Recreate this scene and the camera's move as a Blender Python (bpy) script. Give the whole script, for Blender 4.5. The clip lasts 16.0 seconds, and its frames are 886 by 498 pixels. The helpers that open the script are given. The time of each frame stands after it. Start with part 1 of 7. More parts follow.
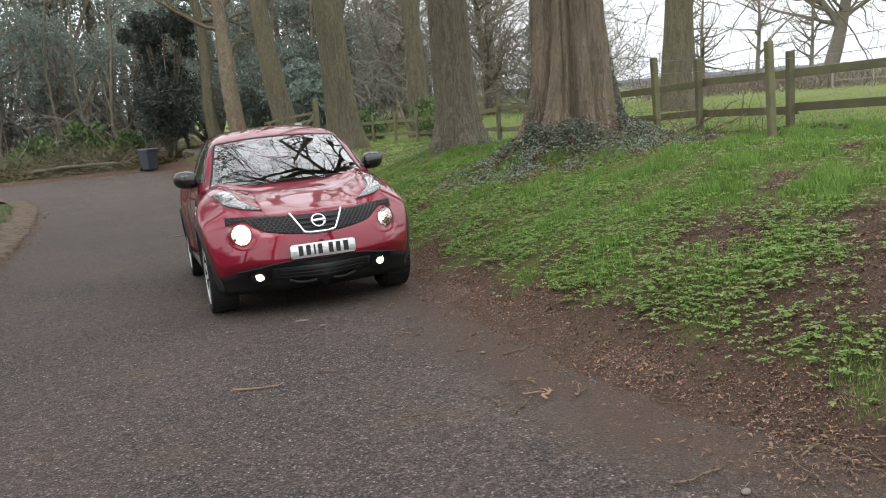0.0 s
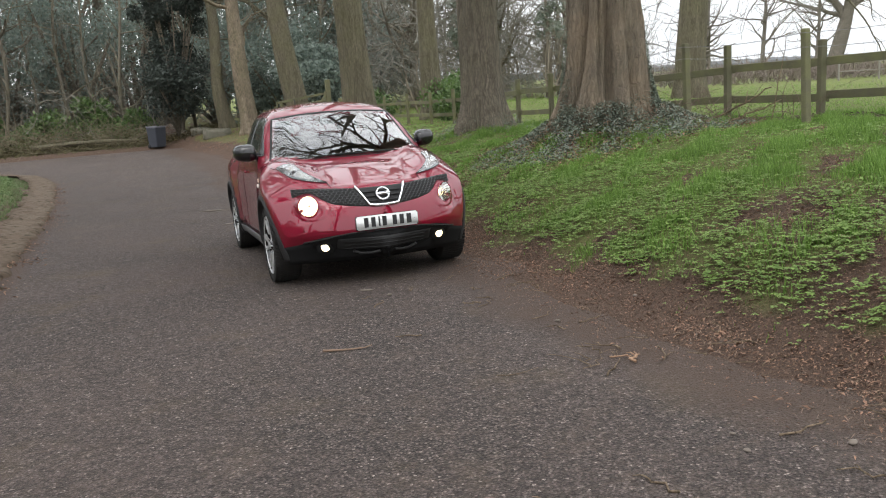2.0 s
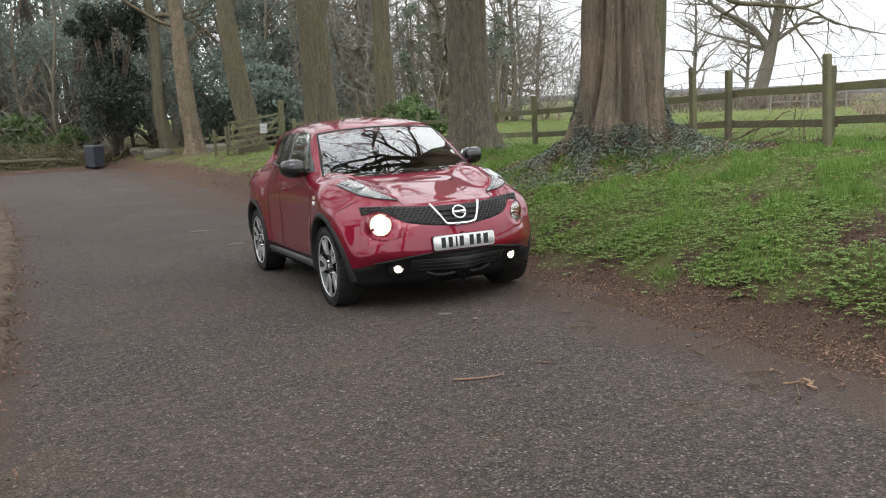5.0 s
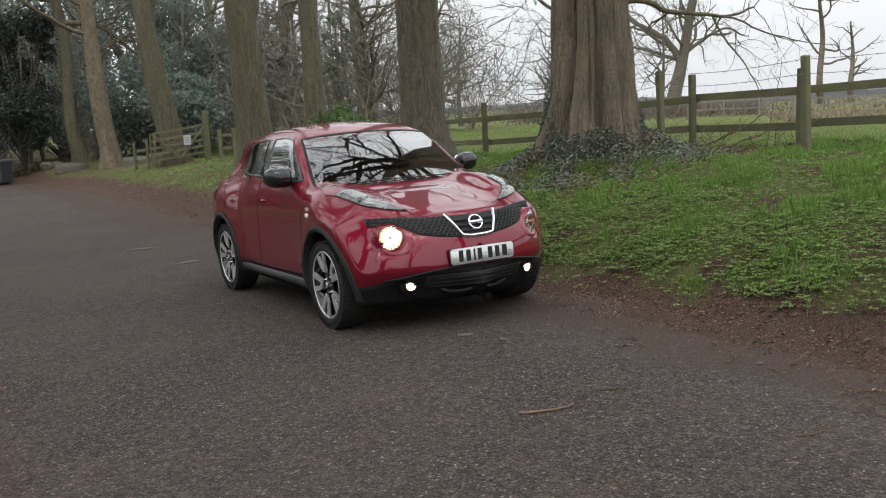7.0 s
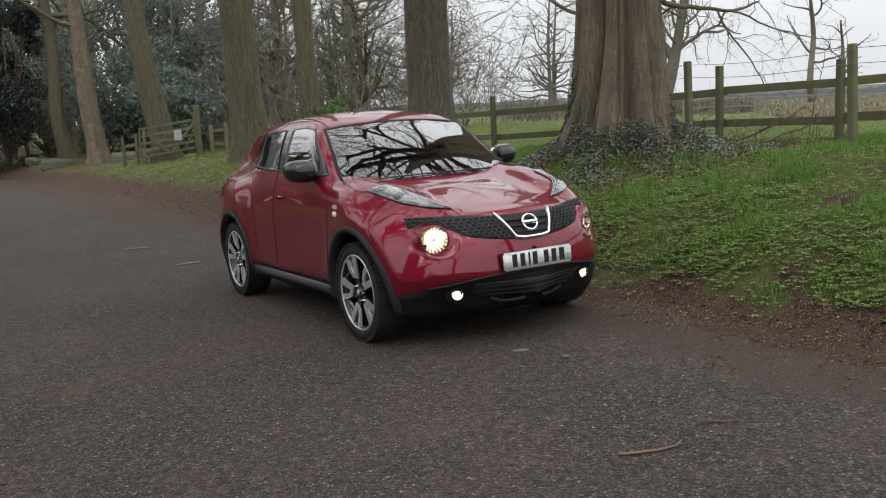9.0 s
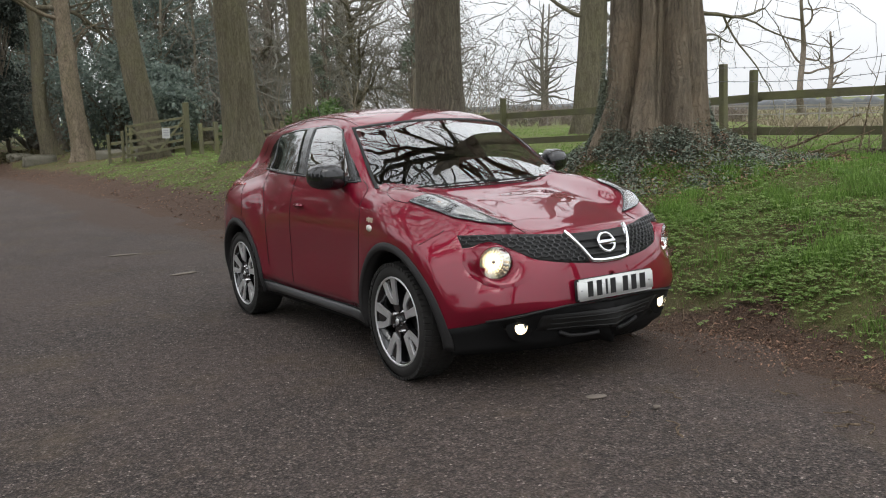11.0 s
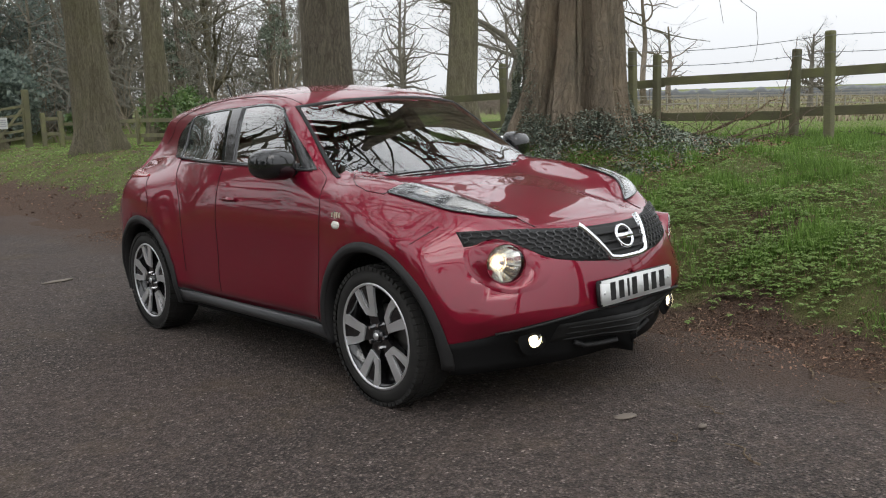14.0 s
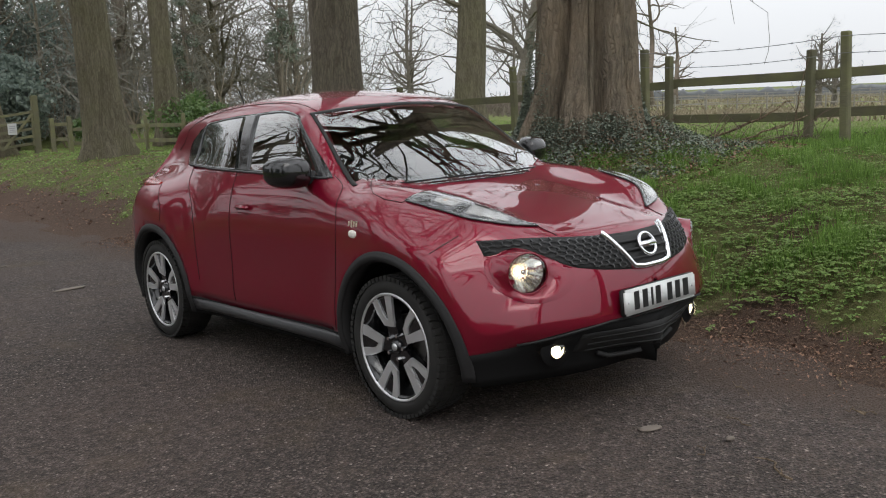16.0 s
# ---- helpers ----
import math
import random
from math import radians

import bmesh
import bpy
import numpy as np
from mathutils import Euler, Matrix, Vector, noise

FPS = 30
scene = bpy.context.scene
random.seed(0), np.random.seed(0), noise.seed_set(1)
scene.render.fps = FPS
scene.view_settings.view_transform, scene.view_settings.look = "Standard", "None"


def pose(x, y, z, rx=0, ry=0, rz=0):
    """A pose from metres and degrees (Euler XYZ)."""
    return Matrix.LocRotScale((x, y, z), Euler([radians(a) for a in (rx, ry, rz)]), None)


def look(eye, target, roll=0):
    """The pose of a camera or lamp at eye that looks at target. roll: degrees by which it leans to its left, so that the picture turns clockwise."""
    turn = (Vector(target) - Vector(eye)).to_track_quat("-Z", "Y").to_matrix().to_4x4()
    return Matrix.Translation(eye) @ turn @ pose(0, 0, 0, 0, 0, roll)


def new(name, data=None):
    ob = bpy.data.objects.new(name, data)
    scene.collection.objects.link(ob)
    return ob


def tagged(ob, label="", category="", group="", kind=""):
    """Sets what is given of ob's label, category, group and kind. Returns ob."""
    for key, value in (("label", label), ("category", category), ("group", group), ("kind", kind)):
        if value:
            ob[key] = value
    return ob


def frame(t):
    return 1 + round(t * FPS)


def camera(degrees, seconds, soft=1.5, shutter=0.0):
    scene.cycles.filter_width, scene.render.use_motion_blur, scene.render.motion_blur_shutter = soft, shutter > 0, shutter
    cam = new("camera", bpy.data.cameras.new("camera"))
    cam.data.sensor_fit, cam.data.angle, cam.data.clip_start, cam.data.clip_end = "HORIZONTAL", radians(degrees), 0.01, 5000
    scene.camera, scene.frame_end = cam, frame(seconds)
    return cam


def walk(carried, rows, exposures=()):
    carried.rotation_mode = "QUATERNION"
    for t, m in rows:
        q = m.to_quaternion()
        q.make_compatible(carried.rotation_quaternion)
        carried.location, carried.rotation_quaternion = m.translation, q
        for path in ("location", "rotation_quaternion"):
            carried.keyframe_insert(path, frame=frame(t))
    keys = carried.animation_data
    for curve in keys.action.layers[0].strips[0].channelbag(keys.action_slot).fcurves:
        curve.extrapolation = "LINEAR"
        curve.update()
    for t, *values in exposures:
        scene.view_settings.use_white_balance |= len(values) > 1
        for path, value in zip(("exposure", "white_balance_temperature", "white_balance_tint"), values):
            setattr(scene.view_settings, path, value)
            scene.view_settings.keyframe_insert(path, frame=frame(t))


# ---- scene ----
cam = camera(53.6, 16.0, soft=1.1)
PATH = [
    (0, (-1.174, -7.644, 1.618), (-0.574, -5.765, 1.288), -4.46),
    (0.5, (-1.250, -7.711, 1.630), (-0.662, -5.833, 1.277), -6.16),
    (1, (-1.418, -7.807, 1.640), (-0.779, -5.947, 1.275), -5.52),
    (1.5, (-1.589, -7.827, 1.626), (-0.982, -5.958, 1.257), -3.54),
    (2, (-1.749, -7.702, 1.604), (-1.144, -5.831, 1.239), -3.35),
    (2.5, (-1.969, -7.572, 1.614), (-1.376, -5.694, 1.263), -2.86),
    (3, (-2.224, -7.533, 1.616), (-1.624, -5.652, 1.299), -2.66),
    (3.5, (-2.418, -7.466, 1.625), (-1.716, -5.620, 1.307), -3.37),
    (4, (-2.546, -7.280, 1.595), (-1.785, -5.459, 1.271), -3.63),
    (4.5, (-2.645, -7.101, 1.586), (-1.882, -5.281, 1.262), -2.72),
    (5, (-2.763, -6.942, 1.573), (-1.992, -5.124, 1.255), -2.32),
    (5.2, (-2.824, -6.861, 1.583), (-1.997, -5.068, 1.266), -2.28),
    (7.3, (-3.157, -5.916, 1.522), (-2.209, -4.181, 1.220), -2.69),
    (7.5, (-3.147, -5.821, 1.537), (-2.197, -4.087, 1.234), -2.69),
    (8, (-3.141, -5.619, 1.504), (-2.192, -3.885, 1.197), -2.89),
    (10.3, (-3.107, -4.537, 1.460), (-2.098, -2.838, 1.157), -2.04),
    (10.5, (-3.068, -4.414, 1.468), (-2.060, -2.714, 1.167), -2.24),
    (11, (-3.044, -4.247, 1.447), (-2.040, -2.543, 1.146), -1.35),
    (11.5, (-3.088, -4.107, 1.417), (-2.090, -2.400, 1.114), -0.25),
    (12, (-3.113, -3.918, 1.413), (-2.083, -2.230, 1.109), 0.57),
    (12.5, (-3.065, -3.671, 1.397), (-1.987, -2.013, 1.095), 0.01),
    (13, (-3.030, -3.470, 1.402), (-1.947, -1.815, 1.104), -1.49),
    (13.5, (-3.086, -3.339, 1.376), (-1.977, -1.703, 1.068), -1.87),
    (14, (-3.153, -3.231, 1.378), (-1.881, -1.723, 1.051), -1.26),
    (14.5, (-3.159, -3.170, 1.392), (-1.871, -1.676, 1.063), -1.35),
    (15, (-3.160, -3.148, 1.396), (-1.868, -1.657, 1.068), -1.25),
    (15.5, (-3.155, -3.149, 1.405), (-1.865, -1.657, 1.074), -1.45),
    (16, (-3.145, -3.140, 1.399), (-1.885, -1.620, 1.077), -1.67),
]
walk(cam, [(t, look(eye, target, roll)) for t, eye, target, roll in PATH],
     [(0, 0.16), (3, 0.15), (5.2, 0.09), (7.5, -0.36), (8.2, -0.36), (10.3, -0.54), (10.6, -0.48), (11.1, -0.18), (11.6, -0.14), (12.1, -0.34), (13, -0.42), (13.5, -0.34), (14.2, -0.24), (15.2, -0.25), (16, -0.38)])
SKY_LOW, SKY_HIGH = 1.14, 3.25

# ---- the slope on which the car stands, against the true vertical ----
GRADE = pose(0, 0, 0, -1.83, -0.71, 0)

# ---- sky and light: an even, bright overcast ----
world = bpy.data.worlds.new("overcast_sky")
scene.world = world
world.use_nodes = True
wn, wl = world.node_tree.nodes, world.node_tree.links
wn.clear()
w_out, w_bg = wn.new("ShaderNodeOutputWorld"), wn.new("ShaderNodeBackground")
w_sky, w_hsv, w_mix = wn.new("ShaderNodeTexSky"), wn.new("ShaderNodeHueSaturation"), wn.new("ShaderNodeMix")
w_sky.sky_type, w_sky.sun_disc = "NISHITA", False
w_sky.sun_elevation, w_sky.sun_rotation = radians(48), radians(215)
w_sky.air_density, w_sky.dust_density = 1.0, 3.0
w_hsv.inputs["Saturation"].default_value = 0.25
w_hsv.inputs["Value"].default_value = 0.10
w_tc, w_sep, w_ramp = wn.new("ShaderNodeTexCoord"), wn.new("ShaderNodeSeparateXYZ"), wn.new("ShaderNodeMapRange")
w_cloud, w_cmix = wn.new("ShaderNodeTexNoise"), wn.new("ShaderNodeMix")
w_ramp.inputs["From Min"].default_value, w_ramp.inputs["From Max"].default_value = -0.02, 1.0
w_ramp.inputs["To Min"].default_value, w_ramp.inputs["To Max"].default_value = SKY_LOW, SKY_HIGH
w_cloud.inputs["Scale"].default_value, w_cloud.inputs["Detail"].default_value = 2.2, 4.0
w_cmix.data_type = w_mix.data_type = "RGBA"
w_cmix.inputs["A"].default_value, w_cmix.inputs["B"].default_value = (0.88, 0.93, 1.0, 1), (1.0, 1.0, 1.0, 1)
w_mix.blend_type = "MIX"
w_mix.inputs["Factor"].default_value = 0.88
w_scale = wn.new("ShaderNodeVectorMath")
w_scale.operation = "SCALE"
wl.new(w_tc.outputs["Generated"], w_sep.inputs[0])
wl.new(w_sep.outputs["Z"], w_ramp.inputs["Value"])
wl.new(w_cloud.outputs["Fac"], w_cmix.inputs["Factor"])
wl.new(w_cmix.outputs["Result"], w_scale.inputs[0])
wl.new(w_ramp.outputs["Result"], w_scale.inputs["Scale"])
wl.new(w_sky.outputs[0], w_hsv.inputs["Color"])
wl.new(w_hsv.outputs[0], w_mix.inputs["A"])
wl.new(w_scale.outputs[0], w_mix.inputs["B"])
wl.new(w_mix.outputs["Result"], w_bg.inputs["Color"])
w_bg.inputs["Strength"].default_value = 1.0
wl.new(w_bg.outputs[0], w_out.inputs[0])

sun = new("sun", bpy.data.lights.new("sun", "SUN"))
sun.data.energy, sun.data.angle, sun.data.color = 0.9, radians(35), (1.0, 0.97, 0.93)
sun.matrix_world = look((-6, -9, 14), (0, 0, 0))


# ---- materials ----
def material(name, color=(0.5, 0.5, 0.5), rough=0.6, metal=0.0, **sockets):
    m = bpy.data.materials.new(name)
    m.use_nodes = True
    b = m.node_tree.nodes["Principled BSDF"]
    b.inputs["Base Color"].default_value = (*color, 1)
    b.inputs["Roughness"].default_value, b.inputs["Metallic"].default_value = rough, metal
    for key, value in sockets.items():
        b.inputs[key.replace("_", " ")].default_value = value
    return m


def node(m, kind, **values):
    n = m.node_tree.nodes.new(kind)
    for key, value in values.items():
        n.inputs[key.replace("_", " ")].default_value = value
    return n


def link(m, a, b):
    m.node_tree.links.new(a, b)


def shader(m):
    return m.node_tree.nodes["Principled BSDF"]


def coords(m, scale=(1, 1, 1), space="Object"):
    tc, mp = node(m, "ShaderNodeTexCoord"), node(m, "ShaderNodeMapping", Scale=scale)
    link(m, tc.outputs[space], mp.inputs["Vector"])
    return mp.outputs["Vector"]


def noise_tex(m, vec, scale, detail=4.0, rough=0.55):
    n = node(m, "ShaderNodeTexNoise", Scale=scale, Detail=detail, Roughness=rough)
    link(m, vec, n.inputs["Vector"])
    return n.outputs["Fac"]


def ramp(m, fac, stops):
    r = node(m, "ShaderNodeValToRGB")
    e = r.color_ramp.elements
    while len(e) < len(stops):
        e.new(0.5)
    for el, (p, c) in zip(e, stops):
        el.position, el.color = p, (*c, 1)
    link(m, fac, r.inputs["Fac"])
    return r.outputs["Color"]


def mix(m, fac, a, b, blend="MIX"):
    x = node(m, "ShaderNodeMix")
    x.data_type, x.blend_type = "RGBA", blend
    for value, key in ((fac, "Factor"), (a, "A"), (b, "B")):
        if isinstance(value, (int, float)):
            x.inputs[key].default_value = value
        elif isinstance(value, tuple):
            x.inputs[key].default_value = (*value, 1)
        else:
            link(m, value, x.inputs[key])
    return x.outputs["Result"]


def bump(m, height, strength, distance=0.02, after=None):
    b = node(m, "ShaderNodeBump", Strength=strength, Distance=distance)
    link(m, height, b.inputs["Height"])
    if after is not None:
        link(m, after, b.inputs["Normal"])
    return b.outputs["Normal"]


def paint(m, color=None, normal=None, rough=None):
    for value, key in ((color, "Base Color"), (normal, "Normal"), (rough, "Roughness")):
        if value is not None:
            link(m, value, shader(m).inputs[key])
    return m


def asphalt_material():
    m = material("asphalt", rough=0.85, Specular_IOR_Level=0.3)
    v = coords(m)
    vor = node(m, "ShaderNodeTexVoronoi", Scale=88.0, Randomness=1.0)
    link(m, v, vor.inputs["Vector"])
    small = node(m, "ShaderNodeTexVoronoi", Scale=190.0, Randomness=1.0)
    link(m, v, small.inputs["Vector"])
    stones = ramp(m, vor.outputs["Color"], [(0.0, (0.028, 0.0228, 0.021)), (0.6, (0.0715, 0.0575, 0.0525)), (0.86, (0.137, 0.112, 0.101)), (1.0, (0.38, 0.325, 0.295))])
    grit = ramp(m, small.outputs["Color"], [(0.0, (0.45, 0.44, 0.43)), (0.6, (1, 1, 1)), (1.0, (1.9, 1.85, 1.75))])
    gaps = ramp(m, vor.outputs["Distance"], [(0.0, (1.15, 1.15, 1.15)), (0.5, (0.85, 0.85, 0.85)), (0.9, (0.22, 0.21, 0.2))])
    c = mix(m, 1.0, mix(m, 1.0, stones, gaps, "MULTIPLY"), grit, "MULTIPLY")
    big = noise_tex(m, v, 0.55, 5)
    c = mix(m, ramp(m, big, [(0.35, (0, 0, 0)), (0.72, (0.42, 0.42, 0.42))]), c, (0.098, 0.073, 0.063))
    fine = noise_tex(m, v, 3.5, 6, 0.7)
    c = mix(m, ramp(m, fine, [(0.5, (0, 0, 0)), (0.75, (0.45, 0.45, 0.45))]), c, (0.096, 0.071, 0.054))
    mottle = ramp(m, noise_tex(m, v, 20, 5, 0.75), [(0.32, (0.66, 0.66, 0.66)), (0.5, (1.2, 1.2, 1.2)), (0.68, (1.95, 1.94, 1.91))])
    c = mix(m, 1.0, c, mottle, "MULTIPLY")
    moss = ramp(m, noise_tex(m, v, 0.9, 6, 0.65), [(0.54, (0, 0, 0)), (0.72, (0.4, 0.4, 0.4))])
    c = mix(m, moss, c, (0.115, 0.085, 0.045))
    dust = node(m, "ShaderNodeVertexColor")
    dust.layer_name = "cover"
    soil = mix(m, noise_tex(m, v, 60, 6, 0.85), (0.024, 0.017, 0.0128), (0.128, 0.085, 0.064))
    edge = noise_tex(m, v, 5, 6, 0.75)
    f = node(m, "ShaderNodeMath")
    f.operation = "MULTIPLY_ADD"
    link(m, dust.outputs["Color"], f.inputs[0])
    f.inputs[1].default_value = 1.9
    off = node(m, "ShaderNodeMath")
    off.operation = "SUBTRACT"
    link(m, edge, off.inputs[0])
    off.inputs[1].default_value = 0.85
    link(m, off.outputs[0], f.inputs[2])
    f.use_clamp = True
    c = mix(m, mix(m, 1.0, f.outputs[0], ramp(m, fine, [(0.3, (0.6, 0.6, 0.6)), (0.58, (1.0, 1.0, 1.0))]), "MULTIPLY"), c, soil)
    n = bump(m, vor.outputs["Distance"], 1.0, 0.015)
    n = bump(m, fine, 0.25, 0.02, n)
    return paint(m, c, n)


def soil_material():
    m = material("verge_soil", rough=0.95, Specular_IOR_Level=0.15)
    v = coords(m)
    a, b, g = noise_tex(m, v, 38, 7, 0.78), noise_tex(m, v, 2.4, 5, 0.65), noise_tex(m, v, 120, 4)
    soil = mix(m, ramp(m, a, [(0.3, (0, 0, 0)), (0.7, (1, 1, 1))]), (0.030, 0.021, 0.016), (0.138, 0.090, 0.066))
    soil = mix(m, ramp(m, g, [(0.6, (0, 0, 0)), (0.72, (0.7, 0.7, 0.7))]), soil, (0.215, 0.14, 0.10))
    lawn = mix(m, ramp(m, noise_tex(m, v, 130, 6, 0.8), [(0.38, (0, 0, 0)), (0.62, (1, 1, 1))]), (0.05, 0.06, 0.02), (0.175, 0.215, 0.06))
    cover = node(m, "ShaderNodeVertexColor")
    cover.layer_name = "cover"
    f = node(m, "ShaderNodeMath")
    f.operation = "MULTIPLY_ADD"
    link(m, cover.outputs["Color"], f.inputs[0])
    f.inputs[1].default_value, f.use_clamp = 1.5, True
    off = node(m, "ShaderNodeMath")
    off.operation = "SUBTRACT"
    link(m, b, off.inputs[0])
    off.inputs[1].default_value = 1.05
    link(m, off.outputs[0], f.inputs[2])
    c = mix(m, f.outputs[0], soil, lawn)
    return paint(m, c, bump(m, a, 0.9, 0.03, bump(m, g, 0.5, 0.01)))


def bark_material(name, dark, light, moss, amount, stretch=0.10, ridge=24.0, depth=0.5):
    m = material(name, rough=0.92, Specular_IOR_Level=0.15)
    w = coords(m)
    wob = node(m, "ShaderNodeTexNoise", Scale=3.0, Detail=3.0)
    link(m, w, wob.inputs["Vector"])
    shift, warp = node(m, "ShaderNodeVectorMath"), node(m, "ShaderNodeVectorMath")
    shift.operation, warp.operation = "SCALE", "ADD"
    shift.inputs["Scale"].default_value = 0.16
    link(m, wob.outputs["Color"], shift.inputs[0])
    link(m, coords(m, (1, 1, stretch)), warp.inputs[0])
    link(m, shift.outputs[0], warp.inputs[1])
    v = warp.outputs[0]
    broad, r = noise_tex(m, v, ridge * 0.4, 5, 0.6), noise_tex(m, v, ridge, 6, 0.7)
    blot, tiny = noise_tex(m, w, 1.7, 5), noise_tex(m, w, 60, 5, 0.7)
    plates = node(m, "ShaderNodeTexVoronoi", Scale=ridge)
    plates.feature = "DISTANCE_TO_EDGE"
    link(m, v, plates.inputs["Vector"])
    c = ramp(m, mix(m, 0.5, r, broad), [(0.38, dark), (0.48, tuple((x + y) / 2 for x, y in zip(dark, light))), (0.57, light), (0.70, tuple(x * 1.35 for x in light))])
    c = mix(m, ramp(m, blot, [(0.42, (0, 0, 0)), (0.68, (amount, amount, amount))]), c, moss)
    c = mix(m, 0.4, c, mix(m, tiny, tuple(x * 0.8 for x in dark), tuple(x * 1.2 for x in light)))
    groove = ramp(m, plates.outputs["Distance"], [(0.0, (0.3, 0.3, 0.3)), (0.10, (0.75, 0.75, 0.75)), (0.3, (1, 1, 1))])
    c = mix(m, depth, c, groove, "MULTIPLY")
    return paint(m, c, bump(m, groove, 0.5 + depth * 0.5, 0.03, bump(m, r, 0.9, 0.04, bump(m, tiny, 0.5, 0.012))))


def leaf_material(name, a, b, rough=0.55, spread=0.6, through_light=0.0):
    m = material(name, rough=rough, Specular_IOR_Level=0.3)
    g = node(m, "ShaderNodeNewGeometry")
    c = mix(m, g.outputs["Random Per Island"], a, b)
    w = noise_tex(m, coords(m), 0.9, 3)
    c = mix(m, ramp(m, w, [(0.35, (0, 0, 0)), (0.75, (spread, spread, spread))]), c, tuple(x * 0.55 for x in a))
    if through_light:
        t, both = node(m, "ShaderNodeBsdfTranslucent"), node(m, "ShaderNodeMixShader", Fac=through_light)
        link(m, c, t.inputs["Color"])
        link(m, shader(m).outputs[0], both.inputs[1])
        link(m, t.outputs[0], both.inputs[2])
        link(m, both.outputs[0], m.node_tree.nodes["Material Output"].inputs["Surface"])
    return paint(m, c)


def wood_material(name, dark, light, moss):
    m = material(name, rough=0.88, Specular_IOR_Level=0.2)
    v = coords(m)
    rnd = node(m, "ShaderNodeObjectInfo")
    g = noise_tex(m, coords(m, (6, 1.2, 6)), 14, 5, 0.6)
    c = mix(m, g, dark, light)
    c = mix(m, ramp(m, noise_tex(m, v, 3.2, 4), [(0.4, (0, 0, 0)), (0.66, (0.75, 0.75, 0.75))]), c, moss)
    c = mix(m, rnd.outputs["Random"], c, mix(m, 0.6, c, dark))
    return paint(m, c, bump(m, g, 0.5, 0.01))


ASPHALT, SOIL = asphalt_material(), soil_material()
BARK_OLD = bark_material("old_bark", (0.095, 0.079, 0.062), (0.255, 0.212, 0.16), (0.335, 0.25, 0.168), 0.75, 0.055, 24.0, 0.25)
BARK_MOSSY = bark_material("mossy_bark", (0.072, 0.064, 0.045), (0.215, 0.19, 0.135), (0.17, 0.165, 0.085), 0.6, 0.10, 26.0, 0.45)
BARK_GREY = bark_material("grey_bark", (0.075, 0.065, 0.052), (0.25, 0.215, 0.168), (0.15, 0.14, 0.085), 0.4, 0.08, 24.0, 0.42)
BARK_RED = bark_material("flaking_bark", (0.095, 0.075, 0.055), (0.30, 0.245, 0.18), (0.19, 0.18, 0.10), 0.6, 0.35, 14.0, 0.5)
TWIG = material("twig_bark", (0.15, 0.128, 0.105), 0.9)
DEADWOOD = bark_material("bleached_wood", (0.08, 0.065, 0.05), (0.3, 0.25, 0.2), (0.16, 0.13, 0.09), 0.3)
GRASS = leaf_material("grass_blades", (0.085, 0.155, 0.03), (0.235, 0.385, 0.085), 0.6, 0.3, 0.3)
HERB = leaf_material("nettle_leaves", (0.145, 0.225, 0.064), (0.27, 0.39, 0.112), 0.6, 0.2, 0.45)
BEND_HERB = leaf_material("bend_weed_leaves", (0.065, 0.11, 0.04), (0.20, 0.29, 0.115), 0.6, 0.4, 0.25)
IVY = leaf_material("ivy_leaves", (0.13, 0.152, 0.122), (0.215, 0.248, 0.19), 0.75, 0.2)
# leaf colour raised and blued to carry the haze of the wood
EVERGREEN = leaf_material("hazy_holly_leaves", (0.14, 0.18, 0.155), (0.26, 0.31, 0.262), 0.5, 0.25, 0.45)
YEW = leaf_material("yew_leaves", (0.04, 0.05, 0.044), (0.08, 0.096, 0.08), 0.7, 0.3, 0.1)
LAUREL = leaf_material("laurel_leaves", (0.055, 0.105, 0.032), (0.15, 0.225, 0.075), 0.35, 0.5, 0.2)
LITTER = leaf_material("leaf_litter", (0.085, 0.049, 0.034), (0.35, 0.205, 0.135), 0.8, 0.3)
STRAW = leaf_material("dead_grass", (0.20, 0.168, 0.11), (0.33, 0.28, 0.19), 0.8)
FENCE_WOOD = wood_material("weathered_rail_wood", (0.085, 0.081, 0.053), (0.21, 0.20, 0.13), (0.20, 0.205, 0.09))
WIRE = material("galvanised_wire", (0.25, 0.25, 0.25), 0.5, 0.8)


# ---- mesh helpers ----
def mesh_object(name, verts, faces, mat, parent=None, label="", smooth=False):
    me = bpy.data.meshes.new(name)
    me.from_pydata([tuple(v) for v in verts], [], [tuple(f) for f in faces])
    me.materials.append(mat)
    if smooth:
        me.shade_smooth()
    ob = new(name, me)
    ob.parent = parent
    if label:
        ob["label"] = label
    return ob


def part(name, bm, mat, parent, label="", smooth=True):
    me = bpy.data.meshes.new(name)
    bm.to_mesh(me)
    bm.free()
    me.materials.append(mat)
    if smooth:
        me.shade_smooth()
    ob = new(name, me)
    ob.parent = parent
    if label:
        ob["label"] = label
    return ob


def empty(name, m, label, category, group="", kind=""):
    ob = new(name)
    ob.empty_display_size = 0.1
    ob.matrix_world = m
    return tagged(ob, label, category, group, kind)


